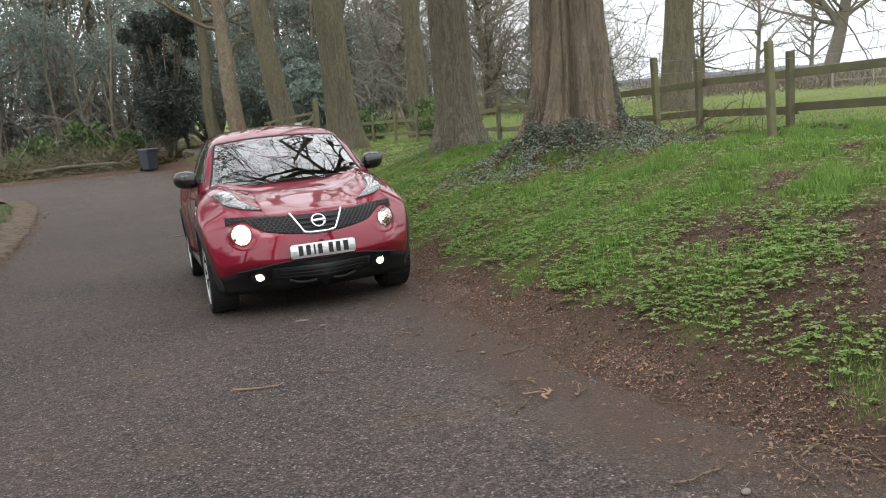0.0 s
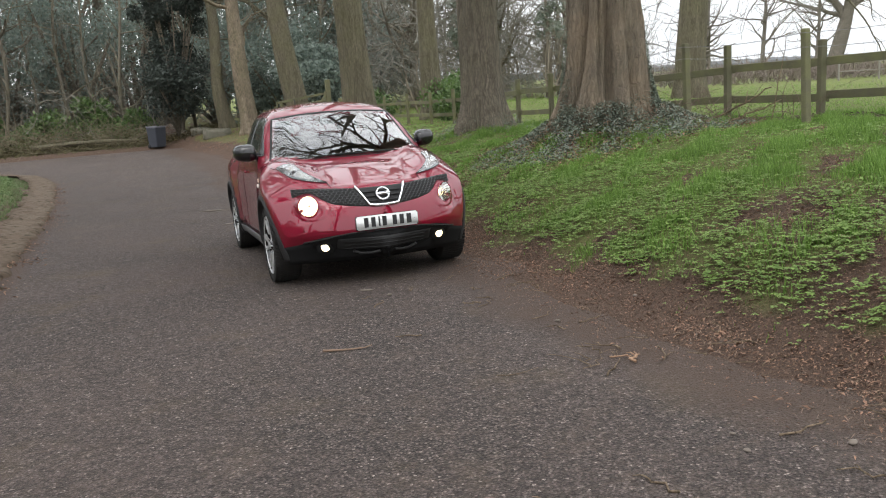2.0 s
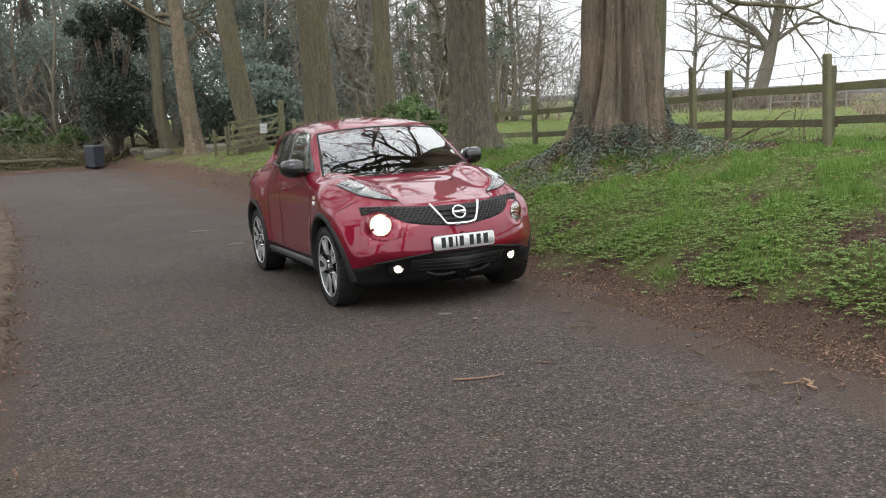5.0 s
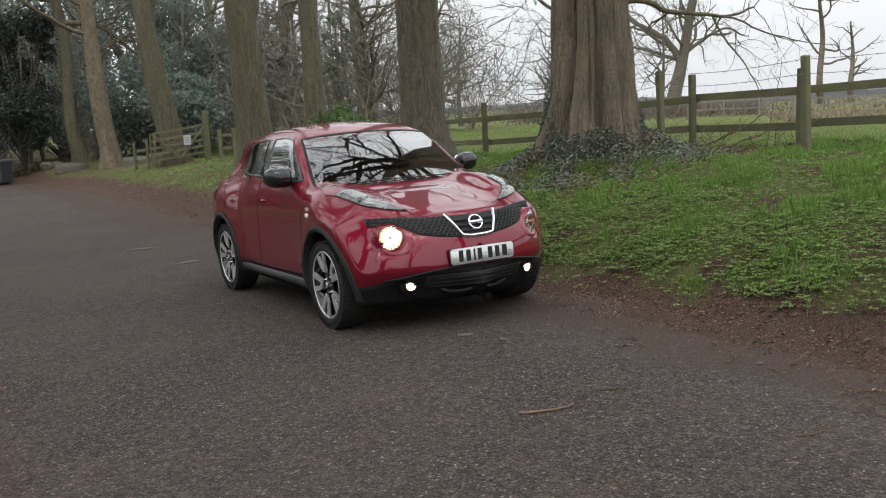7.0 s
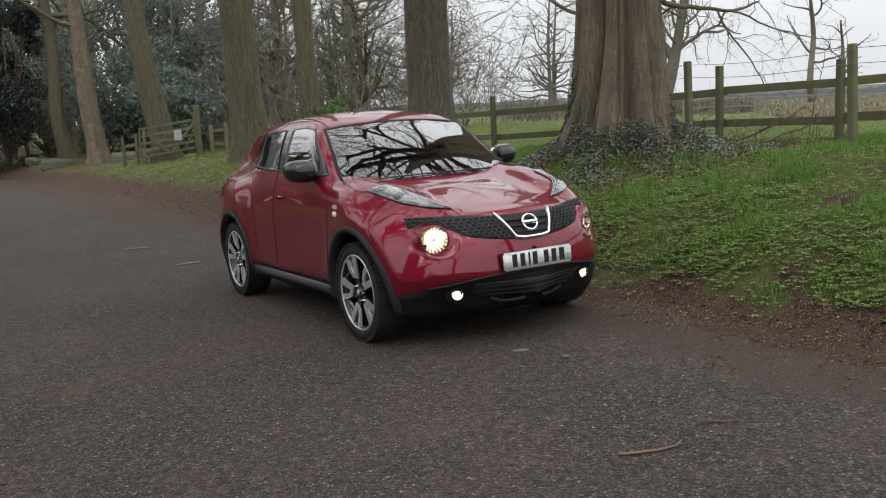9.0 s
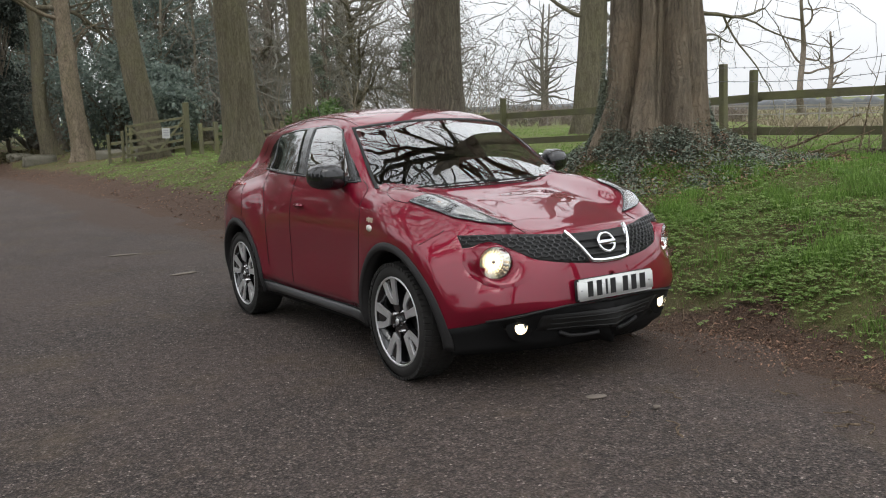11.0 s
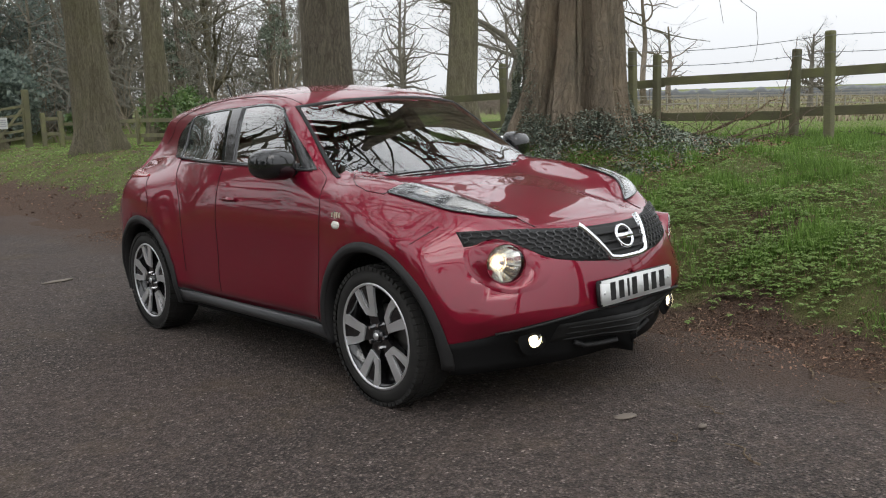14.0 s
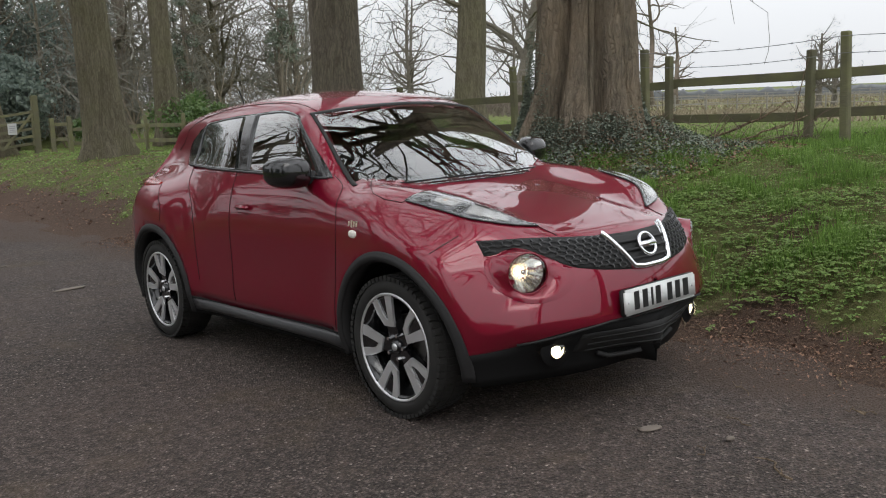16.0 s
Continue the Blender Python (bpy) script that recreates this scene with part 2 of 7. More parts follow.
class Soup:
    """Collects vertices and faces of one mesh."""

    def __init__(self):
        self.v, self.f, self.n = [], [], 0

    def add(self, verts, faces):
        self.v.append(np.asarray(verts, dtype=float))
        self.f.extend([tuple(int(i) + self.n for i in f) for f in faces])
        self.n += len(verts)

    def tube(self, path, radii, sides=6, flute=None, cap=True):
        path = [Vector(p) for p in path]
        rings, u = [], None
        for i, p in enumerate(path):
            d = (path[min(i + 1, len(path) - 1)] - path[max(i - 1, 0)]).normalized()
            if u is None:
                u = d.orthogonal().normalized()
            u = (u - d * u.dot(d)).normalized()
            w = d.cross(u)
            for k in range(sides):
                a = 2 * math.pi * k / sides
                r = radii[i] * (flute(a, i, p) if flute else 1.0)
                rings.append(p + (u * math.cos(a) + w * math.sin(a)) * r)
        faces = []
        for i in range(len(path) - 1):
            for k in range(sides):
                j = (k + 1) % sides
                faces.append((i * sides + k, i * sides + j, (i + 1) * sides + j, (i + 1) * sides + k))
        if cap:
            faces.append(tuple(range((len(path) - 1) * sides, len(path) * sides)))
            faces.append(tuple(reversed(range(sides))))
        self.add([tuple(r) for r in rings], faces)

    def make(self, name, mat, parent=None, label="", smooth=False):
        verts = np.concatenate(self.v) if self.v else np.zeros((0, 3))
        return mesh_object(name, verts.tolist(), self.f, mat, parent, label, smooth)


def leaves(rng, pts, size, flat=0.0, aspect=0.55, normals=None):
    """Small four-cornered leaves at the points, as arrays of vertices and faces."""
    n = len(pts)
    d = rng.normal(size=(n, 3))
    if normals is not None:
        d = d * (1 - flat) * 0.6 + normals
    elif flat:
        d[:, 2] = np.abs(d[:, 2]) + flat * 3
    d /= np.linalg.norm(d, axis=1)[:, None]
    e = np.cross(d, rng.normal(size=(n, 3)))
    e /= np.linalg.norm(e, axis=1)[:, None]
    g = np.cross(d, e)
    s = (size * rng.uniform(0.6, 1.4, n))[:, None]
    bend = d * s * 0.18
    v = np.stack([pts - e * s * 0.5, pts + g * s * 0.5 * aspect + bend, pts + e * s * 0.5, pts - g * s * 0.5 * aspect + bend], 1).reshape(-1, 3)
    f = np.arange(n * 4).reshape(-1, 4)
    return v, f


def array_object(name, v, f, mat, parent=None, label=""):
    me = bpy.data.meshes.new(name)
    v, f = np.asarray(v, dtype=np.float32), np.asarray(f, dtype=np.int32)
    k = f.shape[1]
    me.vertices.add(len(v))
    me.vertices.foreach_set("co", v.ravel())
    me.loops.add(f.size)
    me.loops.foreach_set("vertex_index", f.ravel())
    me.polygons.add(len(f))
    me.polygons.foreach_set("loop_start", np.arange(0, f.size, k, dtype=np.int32))
    me.polygons.foreach_set("loop_total", np.full(len(f), k, dtype=np.int32))
    me.update(calc_edges=True)
    me.materials.append(mat)
    ob = new(name, me)
    ob.parent = parent
    if label:
        ob["label"] = label
    return ob


def smooth01(t):
    t = np.clip(t, 0, 1)
    return t * t * (3 - 2 * t)


def curve(x, xs, ys):
    return np.interp(x, xs, ys)


def soft(x, xs, ys):
    """A smooth curve through a few knots."""
    x, xs, ys = np.asarray(x, float), np.asarray(xs, float), np.asarray(ys, float)
    d = np.gradient(ys, xs)
    i = np.clip(np.searchsorted(xs, x) - 1, 0, len(xs) - 2)
    h = xs[i + 1] - xs[i]
    t = np.clip((x - xs[i]) / h, 0, 1)
    a, b, c, e = 2 * t**3 - 3 * t**2 + 1, t**3 - 2 * t**2 + t, -2 * t**3 + 3 * t**2, t**3 - t**2
    return a * ys[i] + b * h * d[i] + c * ys[i + 1] + e * h * d[i + 1]


def ripple(x, y, scale, seed=0.0):
    """Cheap smooth noise of the plan, about -1 to 1."""
    x, y = np.asarray(x) / scale, np.asarray(y) / scale
    s = np.sin(1.7 * x + 0.9 * y + seed) + np.sin(-0.8 * x + 1.9 * y + 2.1 * seed + 1) + np.sin(2.9 * x - 2.3 * y + 3.3 * seed)
    s = s + 0.7 * np.sin(4.3 * x + 3.7 * y + seed * 5) + 0.5 * np.sin(-6.1 * x + 5.3 * y + seed * 7)
    return s / 3.0


# ---- the lie of the land, in the car's own axes ----
def road_z(y):
    q = np.clip((np.asarray(y, float) - 12) / 28, 0, None)
    return np.where(q < 1, 0.55 * q * q, 0.55 + (q - 1) * 28 * 0.033)


def left_edge(y):
    return soft(y, [-40, -10, 0, 4, 8, 12, 18, 24, 28, 31, 33], [-3.9, -3.5, -3.3, -3.45, -3.6, -3.85, -4.35, -5.1, -6.3, -9.0, -16.0])


def toe(y):
    """Where the bank starts, beside the carriageway."""
    return soft(y, [-40, -12, -5, -2, 2, 6, 10, 17, 25, 32, 37, 41], [0.9, 1.0, 1.2, 1.15, 1.25, 1.1, 1.0, 1.35, 1.3, 0.9, 0.2, -0.6])


def land(x, y):
    x, y = np.asarray(x, float), np.asarray(y, float)
    base = road_z(y)
    t = x - toe(y)
    top = 0.86
    bank = top * (1 - np.exp(-np.clip(t, 0, None) * 0.52)) / (1 - math.exp(-1.9))
    bank = np.minimum(bank, top + 0 * bank) * smooth01(t / 0.9) ** 0.35
    bank = bank * (1 - 0.35 * smooth01((y - 30) / 10))
    bank = bank + 0.30 * np.exp(-((x - 4.5) ** 2 + (y - 3.5) ** 2) / 1.0) + 0.16 * np.exp(-((x - 4.5) ** 2 + (y - 8.4) ** 2) / 0.8)
    bank = bank + 0.12 * np.exp(-((x - 4.4) ** 2 + (y - 19) ** 2) / 1.5)
    far = smooth01((x - 7.5) / 6)
    level = 0.80 + 0.032 * (y - 2) - 0.0124 * (x - 5) - 0.010 * np.clip(x - 9, 0, 60) - 0.016 * np.clip(x - 60, 0, 700)
    right = base + bank
    right = right * (1 - far) + np.minimum(level, 0.86 + 0.032 * y) * far
    tl = left_edge(y) - x
    isle = np.where(y < 33, -0.03 + 0.16 * smooth01((tl - 0.62) / 0.9) + 0.18 * smooth01((tl - 1.5) / 5), 0)
    left = base + isle * smooth01((tl + 0.0) / 0.12)
    under = base - 0.06 + 0.055 * smooth01((t + 0.75) / 0.6)
    z = np.where(t > 0, np.maximum(right, under), np.where((tl > 0) & (y < 33), left, under))
    beyond = smooth01((y - 39.5 - 0.06 * x) / 1.2) * (x < 6)
    z = z + beyond * 0.22
    rough = 0.012 * ripple(x, y, 0.35, 1.0) + 0.022 * ripple(x, y, 1.3, 2.0)
    return z + rough * smooth01((t + 0.6) / 0.8) + rough * 0.6 * smooth01(tl / 0.5)


def place(x, y, dz=0.0):
    """The point of the land at x, y in true axes."""
    return GRADE @ Vector((x, y, float(land(x, y)) + dz))


def true(x, y, z):
    return GRADE @ Vector((x, y, z))


def lawn(x, y):
    """How thick the green grows, 0 to 1."""
    x, y = np.asarray(x, float), np.asarray(y, float)
    t = x - toe(y)
    back = smooth01((y - 6) / 8)
    g = smooth01((t - 0.05 - 0.55 * back + 0.22 * ripple(x, y, 0.5, 4.0)) / 0.5)
    bare = smooth01((ripple(x, y, 0.36, 9.0) - 0.5) / 0.3) * 0.8
    brown = smooth01(1.25 - np.hypot((x - 2.35 - 0.18 * (y + 4)) / 0.95, (y + 4.1) / 2.3)) * (0.55 + 1.0 * ripple(x, y, 0.38, 3.0))
    return np.clip(g * (1 - bare) - np.clip(brown, 0, 1), 0, 1) * (1 - 0.12 * back)


def lines(*spans):
    return np.unique(np.concatenate([np.linspace(a, b, n) for a, b, n in spans]))


def sheet(name, xs, ys, height, mat, cover):
    X, Y = np.meshgrid(xs, ys)
    Z = height(X, Y)
    nx, ny = len(xs), len(ys)
    v = np.stack([X, Y, Z], -1).reshape(-1, 3)
    i = np.arange(nx * ny).reshape(ny, nx)
    f = np.stack([i[:-1, :-1], i[:-1, 1:], i[1:, 1:], i[1:, :-1]], -1).reshape(-1, 4)
    ob = array_object(name, v, f, mat)
    ob.data.shade_smooth()
    c = np.clip(cover(X, Y), 0, 1).reshape(-1)
    layer = ob.data.color_attributes.new("cover", "FLOAT_COLOR", "POINT")
    layer.data.foreach_set("color", np.repeat(c, 4).astype(np.float32))
    ob.matrix_world = GRADE
    return ob


ground = sheet("ground", lines((-900, -120, 12), (-120, -20, 22), (-20, -6, 40), (-6, 8, 120), (8, 20, 40), (20, 120, 26), (120, 1500, 16)),
               lines((-700, -60, 10), (-60, -9, 34), (-9, 12, 160), (12, 45, 100), (45, 120, 30), (120, 2500, 18)), land, SOIL,
               lambda X, Y: np.where(X > 7.5, 0.95, 0.80 * lawn(X, Y) ** 1.2) + 0.75 * smooth01((left_edge(Y) - X - 0.75) / 0.5) * (Y < 33))
tagged(ground, "grassy bank, bare soil verge and open field beyond", "ground", kind="structure")


def road_mesh():
    ys = lines((-60, -9, 26), (-9, 10, 96), (10, 33, 70), (33, 41, 20))
    n = 60
    rows, cover = [], []
    for y in ys:
        a = max(float(left_edge(y)), -16.0) if y < 33 else -16.0
        b = float(toe(y)) + 0.35
        if y > 39.5:
            b = min(b, 3.0)
        for k in range(n + 1):
            x = a + (b - a) * k / n
            z = float(road_z(y)) + 0.010 * math.sin(max(0.0, min(1.0, (x - a) / (b - a))) * math.pi) - 0.012 + 0.004 * float(ripple(x, y, 0.9, 6.0))
            rows.append((x, y, z))
            e = float(smooth01((x - toe(y) + 1.15 + 0.9 * float(smooth01((y - 7) / 8)) + 0.25 * ripple(x, y, 1.1, 3.0)) / 1.05)) if y < 38 else 0.0
            e = max(e, 0.75 * float(smooth01((left_edge(y) + 0.35 - x) / 0.35)) if y < 33 else 0.0, float(smooth01((y - 37.5) / 1.5)) * 0.6 if x > -1.5 else 0.0)
            cover.append(min(1.0, e))
    m = n + 1
    faces = [(j * m + k, j * m + k + 1, (j + 1) * m + k + 1, (j + 1) * m + k) for j in range(len(ys) - 1) for k in range(n)]
    ob = mesh_object("road", rows, faces, ASPHALT, smooth=True)
    layer = ob.data.color_attributes.new("cover", "FLOAT_COLOR", "POINT")
    layer.data.foreach_set("color", np.repeat(np.array(cover, dtype=np.float32), 4))
    ob.matrix_world = GRADE
    return tagged(ob, "worn dark grey tarmac lane with muddy edges", "road", kind="structure")


road_mesh()


# ---- trees ----
def spread(rng, soup, twigs, start, way, length, radius, level, droop=0.0, thin=0.012, fork=3):
    """A limb with its side branches; fine ones go into twigs."""
    steps = max(4, int(length / (0.3 if level < 2 else 0.35)))
    p, d, path, radii = Vector(start), Vector(way).normalized(), [], []
    curl = Vector(rng.normal(0, (0.8 if level > 1 else 1.5) / steps, 3)) + Vector((0, 0, 0.035 - droop))
    for i in range(steps + 1):
        if i == steps // 2:
            curl = curl * -0.5 + Vector((0, 0, 0.5 / steps))
        path.append(p.copy())
        radii.append(max(0.005, radius * (1 - 0.75 * i / steps)))
        d = (d + Vector(rng.normal(0, 0.12 if level > 1 else 0.17, 3)) + curl).normalized()
        p = p + d * (length / steps)
    target = soup if radius > 0.03 else twigs
    target.tube(path, radii, 7 if radius > 0.06 else (5 if radius > 0.03 else 3), cap=False)
    if level <= 0:
        return
    count = int(fork * (1.0 + length * 0.35))
    for _ in range(count):
        k = rng.integers(max(1, steps // 4), steps + 1)
        side = Vector(rng.normal(0, 1, 3))
        axis = (path[k] - path[k - 1]).normalized()
        side = (side - axis * side.dot(axis)).normalized()
        way2 = axis * rng.uniform(0.35, 0.9) + side * rng.uniform(0.6, 1.0)
        spread(rng, soup, twigs, path[k], way2, length * rng.uniform(0.35, 0.62), radii[k] * rng.uniform(0.45, 0.7), level - 1, droop, thin, fork)


def tree(base, height, radius, lean=(0, 0), seed=1, bark=None, limbs=8, first=0.45, flare=0.35, reach=0.38, level=2, bend=0.0, sink=0.25,
         label="tall bare tree", low=(), fork=3, sides=18, droop=0.0, twig=None, ribs=()):
    rng = np.random.default_rng(seed)
    root = empty("tree", Matrix.Translation(base), label, "tree")
    trunk, limbset, twigs = Soup(), Soup(), Soup()
    n = 70 if sides > 30 else 30
    path, radii = [], []
    for i in range(n + 1):
        t = i / n
        h = -sink + (height + sink) * t ** 1.25
        hh = max(h, 0)
        w = bend * math.sin(hh * 0.55 + seed) * min(1, hh / 2)
        path.append(Vector((lean[0] * hh + w, lean[1] * hh + 0.5 * w, h)))
        radii.append(radius * (1 - 0.72 * max(0, h) / height) * (1 + flare * math.exp(-max(h, 0) / (radius * 1.1))))
    ph = rng.uniform(0, 6, 4)
    u0 = (path[1] - path[0]).normalized().orthogonal()
    zero = math.atan2(u0.y, u0.x)

    def shape(a, i, p):
        h = max(p.z, 0)
        k = 1 + 0.05 * math.sin(3 * a + ph[0] + 0.6 * h) + 0.035 * math.sin(5 * a + ph[1] - 0.9 * h) + 0.02 * math.sin(11 * a + ph[2])
        k += 0.07 * noise.noise(Vector((2.2 * math.cos(a), 2.2 * math.sin(a), 0.35 * h + seed))) + 0.035 * noise.noise(Vector((7 * math.cos(a), 7 * math.sin(a), 0.9 * h + seed)))
        for deg, wide, amp, foot in ribs:
            d = a + zero - radians(deg) - 0.13 * math.sin(0.8 * h + deg) - 0.05 * math.sin(2.1 * h + 2 * deg)
            d = math.atan2(math.sin(d), math.cos(d))
            k += (amp + foot * math.exp(-h / 0.45)) * math.exp(-((d / radians(wide)) ** 2)) - max(0.0, amp) * wide / 150
        if ribs:
            crease = abs(noise.noise(Vector((5.5 * math.cos(a), 5.5 * math.sin(a), 0.40 * h + seed))))
            split = abs(noise.noise(Vector((13 * math.cos(a), 13 * math.sin(a), 0.8 * h + 3 * seed))))
            k -= 0.08 * max(0.0, 0.16 - crease) / 0.16 + 0.035 * max(0.0, 0.15 - split) / 0.15
            k += 0.03 * noise.noise(Vector((14 * math.cos(a), 14 * math.sin(a), 1.1 * h + seed))) + 0.015 * noise.noise(Vector((30 * math.cos(a), 30 * math.sin(a), 2.5 * h)))
        else:
            k += 0.20 * math.exp(-h / (radius * 1.0)) * math.sin(5 * a + ph[3]) + 0.012 * math.sin(23 * a + ph[1]) + 0.05 * math.sin(2 * a + 0.8 * h + ph[2])
        return k

    trunk.tube(path, radii, sides, shape)
    trunk.make("trunk", bark, root, smooth=True)

    def at(h):
        t = max(0.0, (h + sink) / (height + sink)) ** 0.8
        j = min(n - 1, int(t * n))
        return path[j], radii[j]

    for _ in range(limbs):
        h = height * rng.uniform(first, 0.97)
        p, r = at(h)
        a = rng.uniform(0, 2 * math.pi)
        spread(rng, limbset, twigs, p, (math.cos(a), math.sin(a), rng.uniform(0.15, 0.9)), height * reach * rng.uniform(0.6, 1.1) * (1.25 - 0.6 * h / height),
               min(r * 0.6, 0.16), level, droop, fork=fork)
    for h, az, up, length, r, *more in low:
        p, _ = at(h)
        a = radians(az)
        spread(rng, limbset, twigs, p, (math.sin(a), math.cos(a), up), length, r, more[0] if more else level, droop, fork=fork)
    faces = len(limbset.f)
    if twigs.n:
        limbset.add(np.concatenate(twigs.v), twigs.f)
    crown = limbset.make("crown", bark, root, smooth=True)
    crown["kind"] = "stuff"
    crown.data.materials.append(twig or TWIG)
    index = np.zeros(len(crown.data.polygons), dtype=np.int32)
    index[faces:] = 1
    crown.data.polygons.foreach_set("material_index", index)
    return root


tree(place(4.45, 3.45), 17, 0.545, (0.012, 0.01), 11, BARK_OLD, 11, 0.42, 0.06, 0.40, 3, sides=200,
     ribs=((158, 16, 0.17, 0.46), (213, 13, 0.18, 0.28), (231, 8, 0.08, 0.32), (258, 18, 0.24, 0.18), (289, 12, 0.15, 0.20), (318, 15, 0.14, 0.36), (0, 18, 0.16, 0.3), (40, 20, 0.18, 0.3), (80, 18, 0.16, 0.3), (118, 17, 0.18, 0.30),
           (188, 7, -0.30, -0.10), (241, 4.5, -0.12, -0.16), (273, 5, -0.10, -0.05), (303, 5, -0.13, -0.08)),
     label="massive old tree with deeply fluted bark and ivy round its foot",
     low=((6.0, 100, 0.32, 9.0, 0.24, 3), (6.9, 130, 0.34, 9.0, 0.2, 3), (4.9, 80, 0.10, 5.0, 0.035, 3), (5.3, 112, 0.12, 5.0, 0.04, 3), (5.6, 145, 0.10, 5.0, 0.035, 3), (5.0, 320, 0.1, 4.5, 0.035, 3), (6.8, 262, 0.75, 9.0, 0.17, 3), (7.6, 300, 0.6, 8.5, 0.16, 3), (8.2, 238, 0.7, 9.0, 0.15, 3), (9.2, 275, 0.5, 9.0, 0.15, 3), (6.2, 225, 0.9, 7.0, 0.12, 3)), fork=2.6, droop=0.02)
tree(place(4.45, 8.35), 18, 0.40, (-0.015, 0.0), 12, BARK_GREY, 9, 0.40, 0.45, 0.34, 2, sides=40,
     label="tall straight tree with ridged grey bark on the bank", low=((3.7, 75, 0.35, 2.4, 0.09), (3.3, 120, 0.05, 3.0, 0.03, 2), (3.0, 60, 0.1, 3.5, 0.03, 2)))
tree(place(4.5, 19.0), 18, 0.49, (-0.04, 0.0), 13, BARK_MOSSY, 8, 0.4, 0.35, 0.34, 2, sides=36, label="stout leaning tree with mossy bark and a deep scar",
     low=((3.4, 60, 2.5, 5.0, 0.18),))
tree(place(9.1, 26.2), 19, 0.42, (0.0, 0.0), 14, BARK_MOSSY, 8, 0.42, 0.2, 0.34, 2, sides=28, label="tall straight tree with olive green bark behind the fence", low=((7, 250, 0.0, 5, 0.09),))
tree(place(4.25, 28.8), 18, 0.45, (-0.10, 0.02), 15, BARK_MOSSY, 8, 0.42, 0.3, 0.34, 2, sides=28, bend=0.15, label="leaning mossy tree beside the field gate", low=((5.2, 30, 1.6, 4, 0.12),))
tree(place(3.1, 36.7), 16, 0.42, (-0.075, 0.0), 16, BARK_RED, 8, 0.4, 0.4, 0.36, 2, sides=24, bend=0.12, label="slender leaning tree with flaking reddish bark",
     low=((6.5, 270, 0.1, 7, 0.1), (7.5, 285, 0.3, 8, 0.1), (4.2, 60, 1.0, 4, 0.12), (8, 70, 0.7, 5, 0.1)))
tree(place(2.3, 41.0), 15, 0.36, (-0.08, 0.0), 17, BARK_MOSSY, 7, 0.4, 0.3, 0.36, 2, sides=20, bend=0.25, label="thin crooked tree with mossy bark", low=((7, 280, 0.2, 6, 0.1),))
tree(place(15.3, 17.5), 15, 0.49, (0.02, 0.0), 18, BARK_MOSSY, 9, 0.33, 0.25, 0.36, 3, sides=28, bend=0.12, label="mossy tree standing in the field behind the fence", fork=2.2, droop=0.03,
     low=((4.5, 118, 0.12, 7, 0.13, 3), (4.6, 150, 0.15, 8, 0.08, 2), (5.0, 80, 0.3, 6, 0.1), (3.9, 300, 0.1, 6, 0.07), (6, 300, 0.2, 5, 0.09)))


# ---- the car ----
def car_paint():
    m = material("metallic_red_paint", (0.2, 0.004, 0.012), 0.38, 0.35, Coat_Weight=1.0, Coat_Roughness=0.008, Coat_IOR=1.6, Specular_IOR_Level=0.06)
    v = coords(m)
    flake = noise_tex(m, v, 900, 2)
    dirt = noise_tex(m, v, 5, 6, 0.7)
    c = mix(m, flake, (0.155, 0.003, 0.015), (0.235, 0.005, 0.026))
    c = mix(m, ramp(m, dirt, [(0.5, (0, 0, 0)), (0.85, (0.2, 0.2, 0.2))]), c, (0.15, 0.02, 0.022))
    return paint(m, c)


def glass_material(name, tint, low, power, rough=0.0):
    """Clear glass: it mirrors little head on and much at a grazing angle."""
    m = bpy.data.materials.new(name)
    m.use_nodes = True
    m.node_tree.nodes.clear()
    out = node(m, "ShaderNodeOutputMaterial")
    mx = node(m, "ShaderNodeMixShader")
    lw = node(m, "ShaderNodeLayerWeight", Blend=0.5)
    pw, sc = node(m, "ShaderNodeMath"), node(m, "ShaderNodeMath")
    pw.operation, sc.operation = "POWER", "MULTIPLY_ADD"
    pw.inputs[1].default_value = power
    sc.inputs[1].default_value, sc.inputs[2].default_value = 1 - low, low
    tr = node(m, "ShaderNodeBsdfTransparent", Color=(*tint, 1))
    gl = node(m, "ShaderNodeBsdfAnisotropic", Color=(1, 1, 1, 1), Roughness=rough)
    link(m, lw.outputs["Facing"], pw.inputs[0])
    link(m, pw.outputs[0], sc.inputs[0])
    link(m, sc.outputs[0], mx.inputs[0])
    link(m, tr.outputs[0], mx.inputs[1])
    link(m, gl.outputs[0], mx.inputs[2])
    link(m, mx.outputs[0], out.inputs[0])
    return m


def glow_material(name, color, strength):
    return material(name, color, 0.4, Emission_Color=(*color, 1), Emission_Strength=strength)


def plastic_material():
    m = material("textured_black_plastic", (0.010, 0.010, 0.0105), 0.6, Specular_IOR_Level=0.25)
    v = coords(m)
    c = mix(m, noise_tex(m, v, 6, 5), (0.014, 0.014, 0.015), (0.032, 0.031, 0.031))
    return paint(m, c, bump(m, noise_tex(m, v, 400, 2), 0.15, 0.002))


def rubber_material():
    m = material("tyre_rubber", (0.016, 0.016, 0.016), 0.8, Specular_IOR_Level=0.3)
    v = coords(m)
    return paint(m, mix(m, noise_tex(m, v, 12, 5), (0.011, 0.011, 0.011), (0.032, 0.03, 0.028)))


